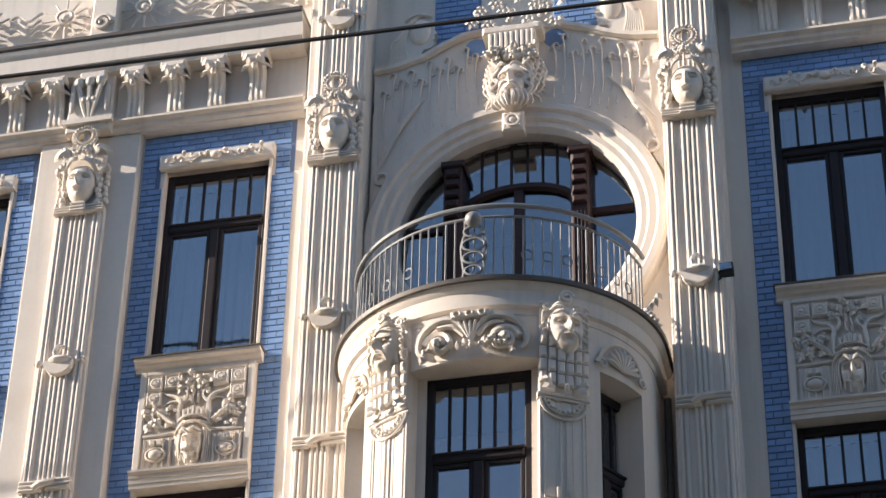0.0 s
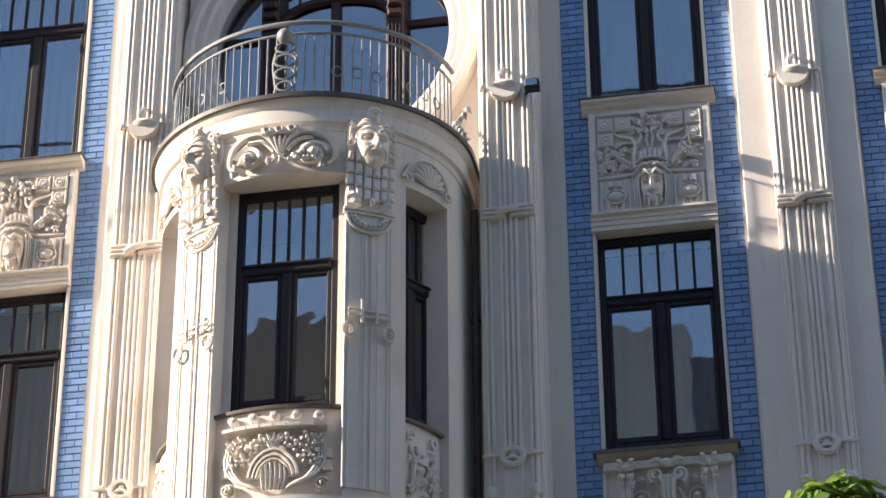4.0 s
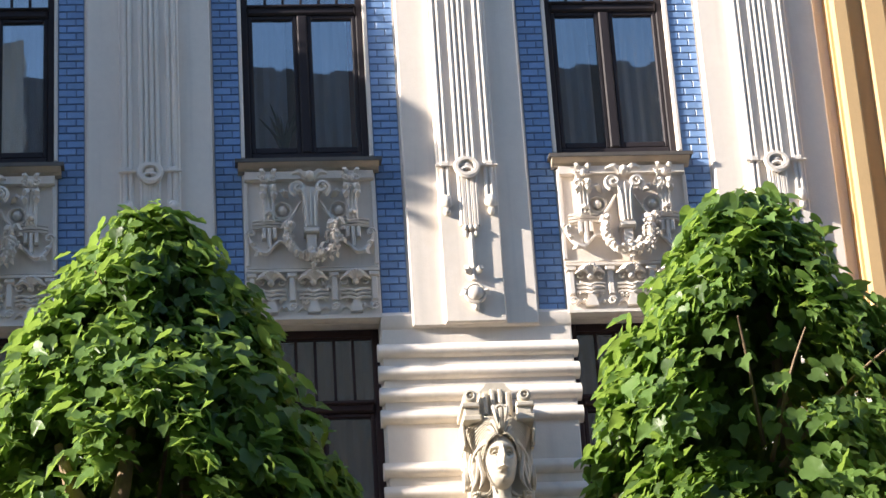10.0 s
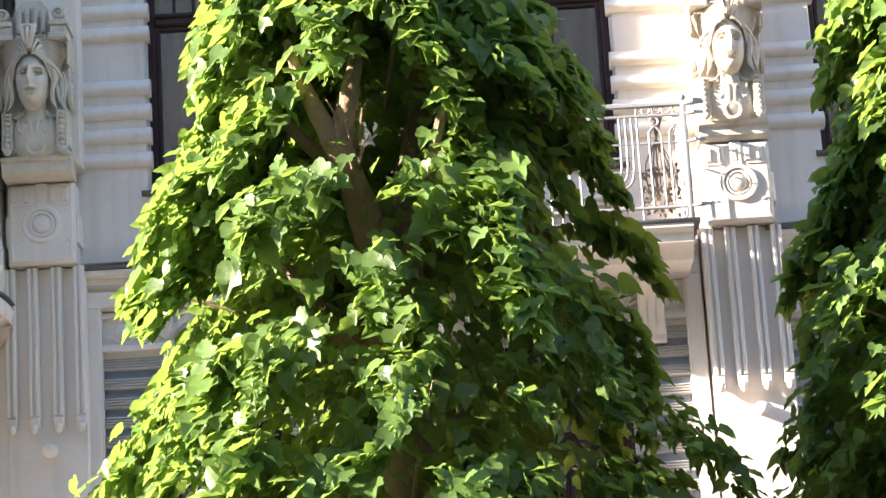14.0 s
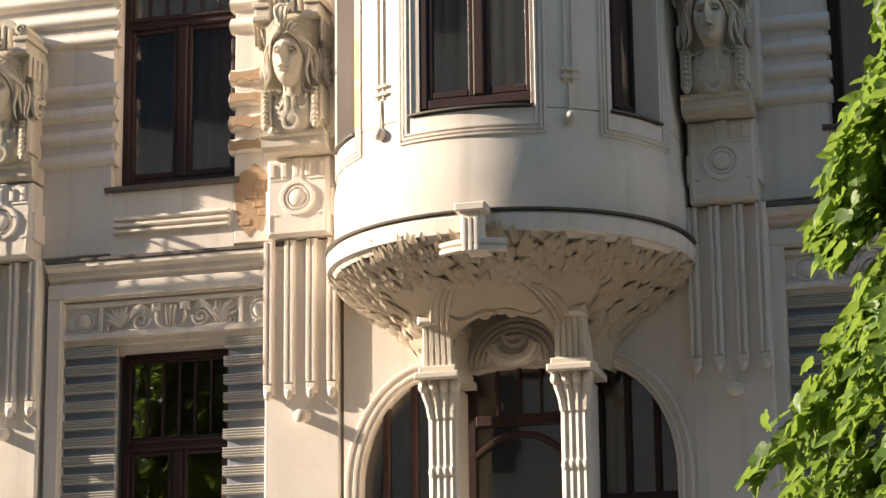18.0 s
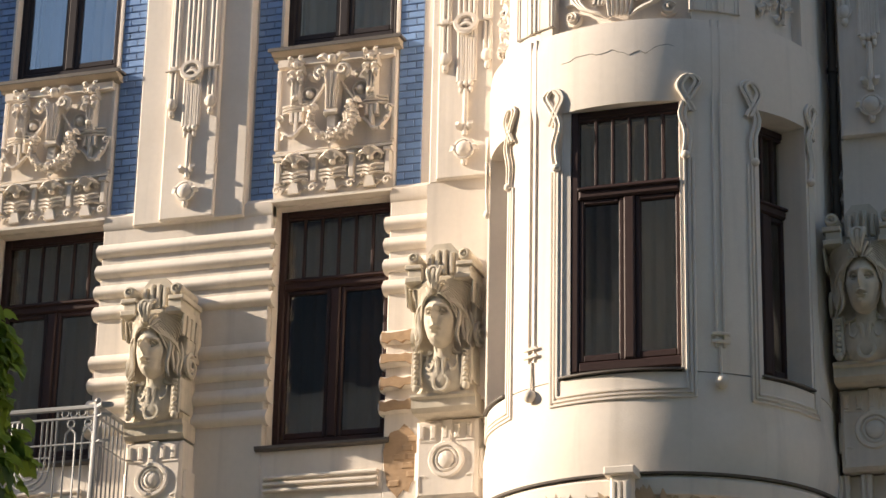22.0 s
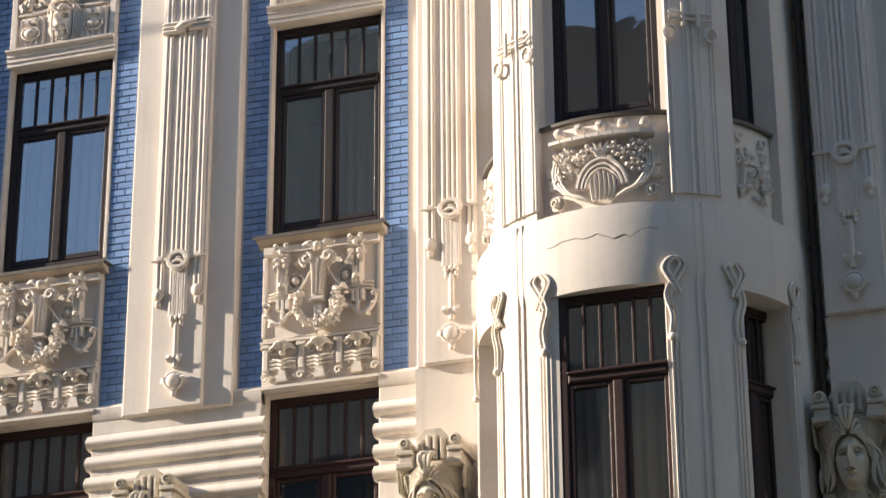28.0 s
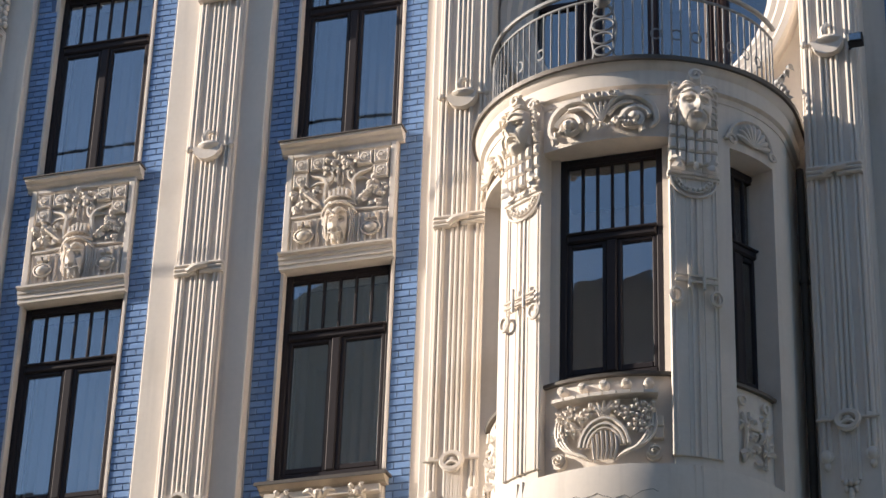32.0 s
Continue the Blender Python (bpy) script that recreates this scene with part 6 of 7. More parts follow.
# ---- keystone busts ----
def bust():
    m = Mesh()
    m.block(-0.29, 0.29, -0.26, 0, 0, 1.16, 0.03)
    m.run([(0, -0.14), (-0.26, -0.14), (-0.30, -0.10), (-0.30, -0.02), (-0.33, 0.0), (-0.33, 0.03), (0, 0.03)], -0.33, 0.33)
    # stepped headdress with a ribbed middle and coiled rollers
    m.block(-0.31, 0.31, -0.36, 0, 1.10, 1.16, 0.012).block(-0.29, 0.29, -0.38, 0, 1.16, 1.24, 0.012)
    m.plate([(-0.15, 1.22), (0.15, 1.22), (0.15, 1.44), (0.08, 1.53), (-0.08, 1.53), (-0.15, 1.44)], -0.38, 0)
    for k in (-0.105, -0.035, 0.035, 0.105):
        m.block(k - 0.020, k + 0.020, -0.43, -0.36, 1.20, 1.47 - abs(k) * 0.5, 0.010)
    for s in (-1, 1):
        m.block(*sorted((s * 0.16, s * 0.33)), -0.50, -0.05, 1.11, 1.17, 0.010).block(*sorted((s * 0.17, s * 0.31)), -0.47, -0.05, 1.17, 1.25, 0.010).block(*sorted((s * 0.17, s * 0.335)), -0.49, -0.05, 1.25, 1.30, 0.010)
        m.tube([(s * 0.25, -0.48, 1.365), (s * 0.25, -0.10, 1.365)], 0.062, 10).ring(s * 0.25, -0.485, 1.365, 0.042, 0.016, 12, 5).ball(s * 0.25, -0.48, 1.365, 0.018, 0.02, 0.018, 6, 4)
        for j in range(4):                           # beads and dentils under the blocks
            m.block(*sorted((s * 0.325, s * 0.345)), -0.46 + 0.10 * j, -0.40 + 0.10 * j, 0.90, 1.10, 0.004)
        m.block(*sorted((s * 0.27, s * 0.325)), -0.30, 0, 0.72, 1.10, 0.01)
        vol = Mesh().spiral(0, 0, 0, 0.125, 0.03, 1.7, 1, 1.4)
        m.add([(s * (0.325 - p[1]), -0.20 + p[0], 0.64 + p[2]) for p in vol.v], vol.f)
        m.tube([(s * 0.315, -0.12, 1.08), (s * 0.325, -0.10, 0.90), (s * 0.325, -0.12, 0.77)], [0.02, 0.03, 0.03], 6)
        for i in (0, 0.45, 0.9, 1.35, 1.8, 2.25, 2.7, 3.15, 3.6, 4.05, 4.5, 4.95):     # hair combed back from the parting in separate ridges
            m.tube([(s * (0.012 + 0.008 * i), -0.60 + 0.022 * i, 0.945 + 0.032 * i), (s * (0.065 + 0.014 * i), -0.615 + 0.03 * i, 0.945 + 0.038 * i), (s * (0.128 + 0.018 * i), -0.575 + 0.03 * i, 0.895 + 0.042 * i),
                    (s * (0.168 + 0.024 * i), -0.50 + 0.024 * i, 0.80 + 0.054 * i), (s * (0.195 + 0.022 * i), -0.44 + 0.02 * i, 0.70 + 0.060 * i)], [0.004, 0.008, 0.010, 0.010, 0.006], 6)
        for i in range(7):                           # strands that fan out from the brow to the headdress
            m.tube([(s * (0.03 + 0.017 * i), -0.605 + 0.008 * i, 0.955 - 0.012 * i), (s * (0.045 + 0.025 * i), -0.615 + 0.020 * i, 1.01 - 0.024 * i), (s * (0.075 + 0.031 * i), -0.56 + 0.028 * i, 1.08 - 0.048 * i), (s * (0.085 + 0.033 * i), -0.49 + 0.030 * i, 1.04 - 0.070 * i)], [0.008, 0.017, 0.016, 0.008], 6)
        for i in range(5):                           # long locks that fall beside the cheeks and end in points
            x, y = 0.200 + 0.026 * i, -0.46 + 0.045 * i
            low = 0.46 + 0.045 * ((i * 2) % 3)
            pts = [(s * (x + 0.012 * math.sin(1.7 * i + 1.5 * j)), y, 0.86 - (0.86 - low) * j / 5) for j in range(5)] + [(s * (x + 0.030), y - 0.015, low - 0.02)]
            m.tube(pts, [0.010, 0.020, 0.022, 0.021, 0.017, 0.004], 6)
        m.block(*sorted((s * 0.20, s * 0.315)), -0.37, -0.1, 0.12, 0.47, 0.03)
        for i in range(7):                           # beaded shoulder straps
            m.ball(s * 0.258, -0.385, 0.12 + 0.05 * i, 0.030, 0.030, 0.024, 8, 5)
        m.tube([(s * 0.225, -0.365, 0.46), (s * 0.22, -0.37, 0.08)], 0.019, 6).tube([(s * 0.295, -0.355, 0.46), (s * 0.295, -0.36, 0.08)], 0.019, 6)
        m.ball(s * 0.258, -0.37, 0.07, 0.042, 0.035, 0.04, 8, 6)
        # curled collar
        m.tube([(s * 0.155, -0.34, 0.40), (s * 0.15, -0.365, 0.27), (s * 0.11, -0.38, 0.23), (s * 0.08, -0.37, 0.28), (s * 0.085, -0.36, 0.33)], [0.012, 0.020, 0.022, 0.020, 0.012], 6)
        m.tube([(s * 0.03, -0.37, 0.15), (s * 0.03, -0.40, 0.30), (s * 0.055, -0.395, 0.345), (s * 0.08, -0.38, 0.32)], [0.018, 0.022, 0.022, 0.012], 6)
        m.tube([(s * 0.09, -0.31, 0.50), (s * 0.13, -0.33, 0.42), (s * 0.20, -0.34, 0.40)], [0.02, 0.03, 0.02], 6)
    m.ring(0, -0.375, 0.11, 0.075, 0.020, 16, 6)
    m.ball(0, -0.27, 0.22, 0.27, 0.13, 0.24, 14, 8).block(-0.25, 0.25, -0.33, -0.1, 0.03, 0.40, 0.05)
    m.tube([(0, -0.31, 0.64), (0, -0.29, 0.45), (0, -0.26, 0.30)], [0.10, 0.105, 0.15], 12)
    face(m, 0, -0.455, 0.74, 0.33, 0.56, 0.28)
    m.block(-0.13, 0.13, -0.47, -0.05, 1.10, 1.165, 0.010)
    m.ball(0, -0.34, 0.88, 0.20, 0.20, 0.22, 14, 8)
    # knot over the brow
    for k in (-0.045, 0, 0.045):
        m.tube([(k, -0.50, 1.24), (k * 1.2, -0.60, 1.19), (k * 0.9, -0.635, 1.09), (k * 0.4, -0.625, 1.0)], [0.02, 0.026, 0.024, 0.010], 6)
    m.ring(0, -0.62, 1.16, 0.045, 0.016, 12, 5).block(-0.022, 0.022, -0.65, -0.5, 0.985, 1.07, 0.008)
    swell = lambda z: min(1, max(0, (z - 1.0) / 0.12))
    sink = lambda z: 0.055 * min(1, max(0, (z - 0.35) / 0.2))
    return m.moved(lambda x, y, z: (0.94 * x * (1 + 0.06 * swell(z)), y * (1 + 0.06 * swell(z)), z - sink(z) if z < 1.08 else 1.025 + (z - 1.08) * 0.97))


bust_ob = solid("bust_keystone", bust(), STONE, "weathered stone bust with a tall headdress on a console", "bust", "busts on the pilasters", at=(-2.07, -0.27, 8.46))
BUST_X = (-8.10, -5.07, -2.10, 1.85, 5.0, 8.06)
for x in BUST_X:
    if x != BUST_X[2]:
        copy_thing(bust_ob, pose(x, -0.27 if x == 1.85 else -0.08, 8.45 if x == 1.85 else 8.46))


# ---- lower pilasters with medallions ----
def low_pilaster(x):
    p = thing("medallion_pilaster", (x, 0, 0), "cream lower pilaster with a round medallion and flutes", "pilaster", "lower pilasters with medallions")
    part("shaft", Mesh().block(-0.36, 0.36, -0.20, 0, 0, 7.55, 0.015), CREAM, p)
    blk = part("medallion_block", Mesh().block(-0.30, 0.30, -0.34, 0, 7.56, 8.30, 0.02).block(-0.33, 0.33, -0.30, 0, 7.74, 8.02, 0.02), CREAM, p)
    part("medallion", Mesh().ring(0, -0.345, 7.92, 0.15, 0.03, 22, 6).ring(0, -0.35, 7.92, 0.105, 0.016, 20, 5).ball(0, -0.345, 7.92, 0.085, 0.04, 0.085, 14, 7), ORNAMENT, blk)
    m = Mesh()
    m.block(-0.28, 0.28, -0.348, -0.3, 7.58, 8.28, 0.01)
    for k in range(5):
        part("dentil", Mesh().block(-0.27 + 0.115 * k, -0.22 + 0.115 * k, -0.365, -0.34, 8.12, 8.25, 0.01), ORNAMENT, blk)
    for s in (-1, 1):
        m.tube([(s * 0.26, -0.345, 7.62), (s * 0.26, -0.345, 7.76), (s * 0.2, -0.345, 7.76)], 0.014, 5).tube([(s * 0.26, -0.345, 8.1), (s * 0.1, -0.345, 8.1)], 0.014, 5)
    m.block(-0.05, 0.05, -0.36, -0.3, 8.07, 8.3, 0.01)
    part("block_relief", m, ORNAMENT, blk)
    for k in (-0.305, -0.105, 0.105, 0.305):
        m = Mesh().block(k - 0.05, k + 0.05, -0.255, -0.19, 6.18, 7.55, 0.012)
        for d in (-0.028, 0.028):
            m.tube([(k + d, -0.262, 6.2), (k + d, -0.262, 7.54)], 0.021, 6)
        part("flute", m, CREAM, p)
        part("flute_foot", Mesh().block(k - 0.045, k + 0.045, -0.275, -0.19, 6.10, 6.19, 0.012).ball(k, -0.27, 6.09, 0.038, 0.04, 0.05, 8, 6), ORNAMENT, p)
    part("peg", Mesh().tube([(0.03, -0.19, 5.90), (0.03, -0.36, 5.87)], 0.06, 12).ball(0.03, -0.36, 5.87, 0.062, 0.03, 0.062, 12, 6), ORNAMENT, p)
    return p


lp = low_pilaster(BUST_X[0])
for x in BUST_X[1:]:
    copy_thing(lp, pose(x, 0, 0))

# ---- ledge, friezes and ribbed walls of the lower floor ----
for c in BAYS:
    s = 1 if c > 0 else -1
    lo, hi = c - 1.22, c + 1.22
    ledge = thing("ledge", (0, 0, 0), "cream moulded ledge with a dark metal cover over the lower floor", "ledge", "ledges over the lower floor")
    part("lower_moulding", Mesh().run([(0, 7.32), (-0.10, 7.32), (-0.12, 7.36), (-0.16, 7.38), (-0.16, 7.43), (0, 7.43)], lo, hi), CREAM, ledge, smooth=20)
    part("upper_moulding", Mesh().run([(0, 7.43), (-0.165, 7.43), (-0.22, 7.46), (-0.22, 7.50), (0, 7.53)], lo, hi), CREAM, ledge, smooth=20)
    part("cover", Mesh().block(lo, hi, -0.235, 0, 7.505, 7.54, 0.005), LEAD, ledge, "dark sheet metal cover")
    solid("wall_lower", Mesh().block(c - 1.22, c + 1.22, -0.05, 0.0, 6.72, 7.32, 0.004), CREAM, "cream plaster band under the ledge", kind="structure")
    fr = thing("window_surround", (c, 0, 3.6), "flat raised cream frame round the lower window and frieze", "moulding", "surrounds of the lower floor")
    for q in (-1, 1):
        part("side_strip", Mesh().block(*sorted((q * 1.085, q * 1.22)), -0.145, 0.0, 0.0, 3.57, 0.006).block(*sorted((q * 1.07, q * 1.09)), -0.12, 0.0, 0.0, 3.57, 0.004), CREAM, fr)
    part("head_strip", Mesh().block(-1.22, 1.22, -0.145, 0.0, 3.572, 3.715, 0.006).block(-1.07, 1.07, -0.12, 0.0, 3.552, 3.58, 0.004), CREAM, fr)
    fz = thing("frieze_panel", (c, 0, 6.78), "cream frieze with leaf scrolls between round bosses", "relief", "frieze panels over the lower windows")
    part("border", Mesh().run([(-0.04, 0.0), (-0.11, 0.0), (-0.11, 0.05), (-0.04, 0.06)], -1.08, 1.08).run([(-0.04, 0.30), (-0.09, 0.31), (-0.09, 0.35), (-0.04, 0.36)], -1.08, 1.08)
         .block(-0.72, -0.68, -0.09, -0.04, 0.06, 0.31, 0.008).block(0.68, 0.72, -0.09, -0.04, 0.06, 0.31, 0.008), CREAM, fz, smooth=20)
    for q in (-0.88, 0.88):
        m = Mesh().ring(q, -0.055, 0.18, 0.10, 0.016, 18, 5).ball(q, -0.05, 0.18, 0.07, 0.05, 0.07, 12, 6)
        m.block(q - 0.14, q + 0.14, -0.052, -0.04, 0.055, 0.305, 0.004).ring(q, -0.055, 0.18, 0.068, 0.010, 16, 5)
        boss = part("boss", m, ORNAMENT, fz)
        for i in range(8):
            part("petal", Mesh().leafy(q + 0.10 * math.cos(TAU * (i + 0.5) / 8), -0.052, 0.18 + 0.10 * math.sin(TAU * (i + 0.5) / 8), 0.045 if i % 2 else 0.07, TAU * (i + 0.5) / 8, 0.3), ORNAMENT, boss)
    m = Mesh()
    for i in range(3):                               # middle stems
        m.tube([(0.025 * (i - 1), -0.055, 0.07), (0.035 * (i - 1), -0.085, 0.18), (0.06 * (i - 1), -0.06, 0.30)], [0.010, 0.016, 0.009], 5)
    for q in (-1, 1):
        m.block(*sorted((q * 0.10, q * 0.185)), -0.095, -0.04, 0.225, 0.305, 0.012).ball(q * 0.1425, -0.095, 0.265, 0.022, 0.015, 0.022, 8, 5)
        m.tube([(q * 0.14, -0.07, 0.23), (q * 0.145, -0.075, 0.16), (q * 0.10, -0.075, 0.09), (q * 0.04, -0.065, 0.07)], [0.014, 0.016, 0.014, 0.008], 6)
        m.spiral(q * 0.30, -0.062, 0.15, 0.085, 0.018, 1.6, q, 3.0)
        for i in range(4):                           # leaves that arch over the scroll
            m.tube([(q * (0.21 + 0.01 * i), -0.055, 0.24 - 0.02 * i), (q * (0.29 + 0.01 * i), -0.08, 0.30 - 0.018 * i), (q * (0.38 + 0.012 * i), -0.075, 0.26 - 0.03 * i), (q * (0.42 + 0.012 * i), -0.055, 0.17 - 0.025 * i)], [0.006, 0.013, 0.012, 0.005], 5)
        for i in range(7):                           # outer fan of long leaves
            r = 0.16 + 0.02 * (i % 3)
            b = 0.55 + 0.28 * i
            m.tube([(q * 0.50, -0.055, 0.09), (q * (0.50 + 0.6 * r * math.cos(b)), -0.085, 0.09 + 0.75 * r * math.sin(b)), (q * (0.50 + r * math.cos(b) + 0.02), -0.06, 0.09 + 1.15 * r * math.sin(b))], [0.008, 0.017, 0.008], 5)
        m.ring(q * 0.61, -0.06, 0.10, 0.028, 0.012, 10, 5).tube([(q * 0.24, -0.055, 0.07), (q * 0.40, -0.065, 0.065), (q * 0.58, -0.055, 0.07)], [0.008, 0.014, 0.008], 5)
    part("leaf_scroll", m, ORNAMENT, fz)
    for q in (-1, 1):                                # ribbed grey wall beside the window
        x0, x1 = sorted((c + q * (HALF - 0.05), c + q * 1.08))
        rb = thing("ribbed_wall", ((x0 + x1) / 2, 0, 3.6), "grey-blue ribbed plaster wall beside the lower window", "wall", "ribbed walls of the lower floor")
        h = (x1 - x0) / 2
        part("core", Mesh().block(-h, h, -0.02, 0.03, 0, 3.16, 0.004), RIB, rb)
        first = None
        for j in range(18):
            z = 3.10 - 0.172 * j
            if first is None:
                m = Mesh()
                m.block(-h - 0.025, h + 0.025, -0.06, -0.015, -0.086, 0.004, 0.004)
                for r in range(4):
                    m.block(-h - 0.03, h + 0.03, -0.078, -0.05, -0.008 - 0.0245 * r, 0.006 - 0.0245 * r, 0.005)
                first = part("rib_band", m, RIB_EDGE, rb, "paler grey-cream ribs")
                first.location.z = z
            else:
                twin(first, rb, (0, 0, z))
    sl = thing("line_moulding", (c, 0, 7.78), "three thin plaster lines under the window", "moulding", "line mouldings under the windows")
    for z in (0.02, 0.085, 0.15):
        part("line", Mesh().block(-0.58, 0.58, -0.12, -0.07, z - 0.018, z + 0.018, 0.01), CREAM, sl)
    sl = Mesh().run([(0.1, 8.20), (-0.10, 8.20), (-0.13, 8.22), (-0.13, 8.245), (0.1, 8.29)], c - 0.68, c + 0.68)
    solid("window_sill", sl, LEAD, "dark thin sill under the brown window", "window sill", "sills of the banded storey", smooth=20)
    m = Mesh().block(c - HALF - 0.01, c + HALF + 0.01, -0.075, 0.0, 7.54, 8.20, 0.005)
    solid("wall_panel", m, CREAM, "plain cream wall panel under the window", kind="structure")


# ---- balconies of the banded storey ----
def balcony(x, spray=False):
    b = thing("balcony", (x, 0, 7.14), "cream balcony slab with a grey iron railing on scrolled brackets", "balcony", "balconies of the banded storey")

    def piece(name, mesh, material, label="", smooth=40):
        return part(name, mesh.moved(lambda u, v, w: (u * 1.05, v * 0.87, 0.82 * w if w < 0 else w if w < 0.3 else 0.3 + (w - 0.3) * 1.1)), material, b, label, smooth)

    piece("slab", Mesh().run([(0, 0.0), (-0.85, 0.0), (-0.90, 0.06), (-0.98, 0.10), (-1.04, 0.12), (-1.06, 0.20), (-1.12, 0.24), (-1.12, 0.28), (0, 0.30)], -1.06, 1.06), CREAM, smooth=25)
    piece("slab_edge", Mesh().block(-1.12, 1.12, -1.14, 0, 0.275, 0.31, 0.006), LEAD, label="dark metal edge")
    for s in (-1, 1):
        m = Mesh()
        for k in (-0.07, 0.0, 0.07):
            m.tube([(s * 0.72 + k, -0.05, -0.62), (s * 0.72 + k, -0.16, -0.55), (s * 0.72 + k, -0.2, -0.40), (s * 0.72 + k, -0.32, -0.22), (s * 0.72 + k, -0.52, -0.13), (s * 0.72 + k, -0.62, -0.03)], [0.03, 0.05, 0.04, 0.045, 0.05, 0.045], 8)
        m.block(s * 0.72 - 0.14, s * 0.72 + 0.14, -0.68, 0, -0.06, 0.0, 0.02).block(s * 0.72 - 0.12, s * 0.72 + 0.12, -0.14, 0, -0.70, -0.58, 0.02)
        m.tube([(s * 0.72 - 0.12, -0.12, -0.54), (s * 0.72 + 0.12, -0.12, -0.54)], 0.07, 10).tube([(s * 0.72 - 0.12, -0.58, -0.08), (s * 0.72 + 0.12, -0.58, -0.08)], 0.06, 10)
        piece("bracket", m, ORNAMENT)
    for z, r in ((1.27, 0.024), (1.18, 0.012), (0.42, 0.014), (0.95, 0.009)):
        piece("rail", Mesh().tube([(-1.06, 0, z), (-1.06, -1.06, z), (-1.06, -1.06, z), (1.06, -1.06, z), (1.06, -1.06, z), (1.06, 0, z)], r, 6), IRON)
    for s in (-1, 1):
        piece("corner_post", Mesh().block(s * 1.06 - 0.022, s * 1.06 + 0.022, -1.085, -1.04, 0.30, 1.29, 0.004).ball(s * 1.06, -1.06, 1.32, 0.03, 0.03, 0.03, 8, 5), IRON)
        for i in range(9):
            y = -0.1 - 0.105 * i
            piece("baluster", Mesh().tube([(s * 1.06, y, 0.31), (s * 1.06, y, 1.27)], 0.009, 5), IRON)
    for i in range(25):
        q = -1.0 + 2.0 * i / 24
        if abs(abs(q) - 0.42) > 0.24 and abs(q) < 0.74:
            piece("baluster", Mesh().tube([(q, -1.06, 0.31), (q, -1.06, 1.27)], 0.009, 5), IRON)
    for s in (-0.42, 0.42):
        m = Mesh()
        for k in range(3):
            w = 0.20 - 0.05 * k
            m.tube([(s - w, -1.06, 1.18), (s - w, -1.06, 0.80 + 0.02 * k), (s - w * 0.8, -1.06, 0.62 + 0.04 * k), (s, -1.06, 0.55 + 0.05 * k), (s + w * 0.8, -1.06, 0.62 + 0.04 * k), (s + w, -1.06, 0.80 + 0.02 * k), (s + w, -1.06, 1.18)], 0.010, 5)
        for z in (0.72, 0.84):
            m.tube([(s - 0.2, -1.06, z), (s + 0.2, -1.06, z)], 0.009, 5)
        piece("loop_ornament", m, IRON)
    for s in (-1, 1):                                # rings under the hand rail and loops beside each corner
        for i in range(4):
            piece("ring", Mesh().ring(s * (1.0 - 0.085 * i), -1.06, 1.225, 0.034, 0.008, 10, 4), IRON)
        for i in range(2):
            q = s * (0.98 - 0.17 * i)
            piece("corner_loop", Mesh().tube([(q - 0.05, -1.06, 0.42), (q - 0.05, -1.06, 0.98), (q - 0.035, -1.06, 1.05), (q, -1.06, 1.085), (q + 0.035, -1.06, 1.05), (q + 0.05, -1.06, 0.98), (q + 0.05, -1.06, 0.42)], 0.010, 5)
                 .ring(q, -1.06, 1.13, 0.035, 0.008, 10, 4), IRON)
        piece("corner_loop", Mesh().tube([(s * 1.06, -0.98, 0.62), (s * 1.06, -1.01, 0.82), (s * 1.06, -0.95, 1.12), (s * 1.06, -0.89, 0.82), (s * 1.06, -0.92, 0.62)], 0.010, 5), IRON)
    if spray:                                        # dried flowers tied inside the railing
        m = Mesh()
        rnd = random.Random(17)
        for k in range(8):
            q = 0.72 + 0.03 * k
            m.tube([(0.82, -1.0, 1.0), (q, -1.02, 0.8), (q + rnd.uniform(-0.05, 0.05), -1.0, 0.62), (q + rnd.uniform(-0.08, 0.08), -1.0, 0.42)], 0.006, 4)
            m.tube([(0.82, -1.0, 1.0), (0.80 + 0.012 * k, -1.0, 1.18)], 0.005, 4)
        for j in range(90):
            m.leafy(0.82 + rnd.uniform(-0.15, 0.15), -1.0 + rnd.uniform(-0.02, 0.04), 0.58 + rnd.uniform(-0.2, 0.2), 0.045, TAU * rnd.random(), 0.5)
        piece("flower_spray", m, BARK, "bunch of dried brown flowers")
    return b


balcony(BAYS[1])
balcony(BAYS[4], True)

# ---- portal under the bay ----
PY = -0.20
portal = thing("portal", (0, 0, 0), "cream portal with two fluted columns and three dark openings", "portal")
m = Mesh()


def arch_edge(s, inner=0.0):
    """Side opening: straight outer jamb rising to a curve that ends on the column."""
    pts = []
    for i in range(13):
        a = math.pi / 2 * i / 12
        pts.append((s * (0.72 + (0.737 - inner) * math.cos(a)) - 0.10, 5.20 + (1.0 - inner) * math.sin(a)))
    return pts


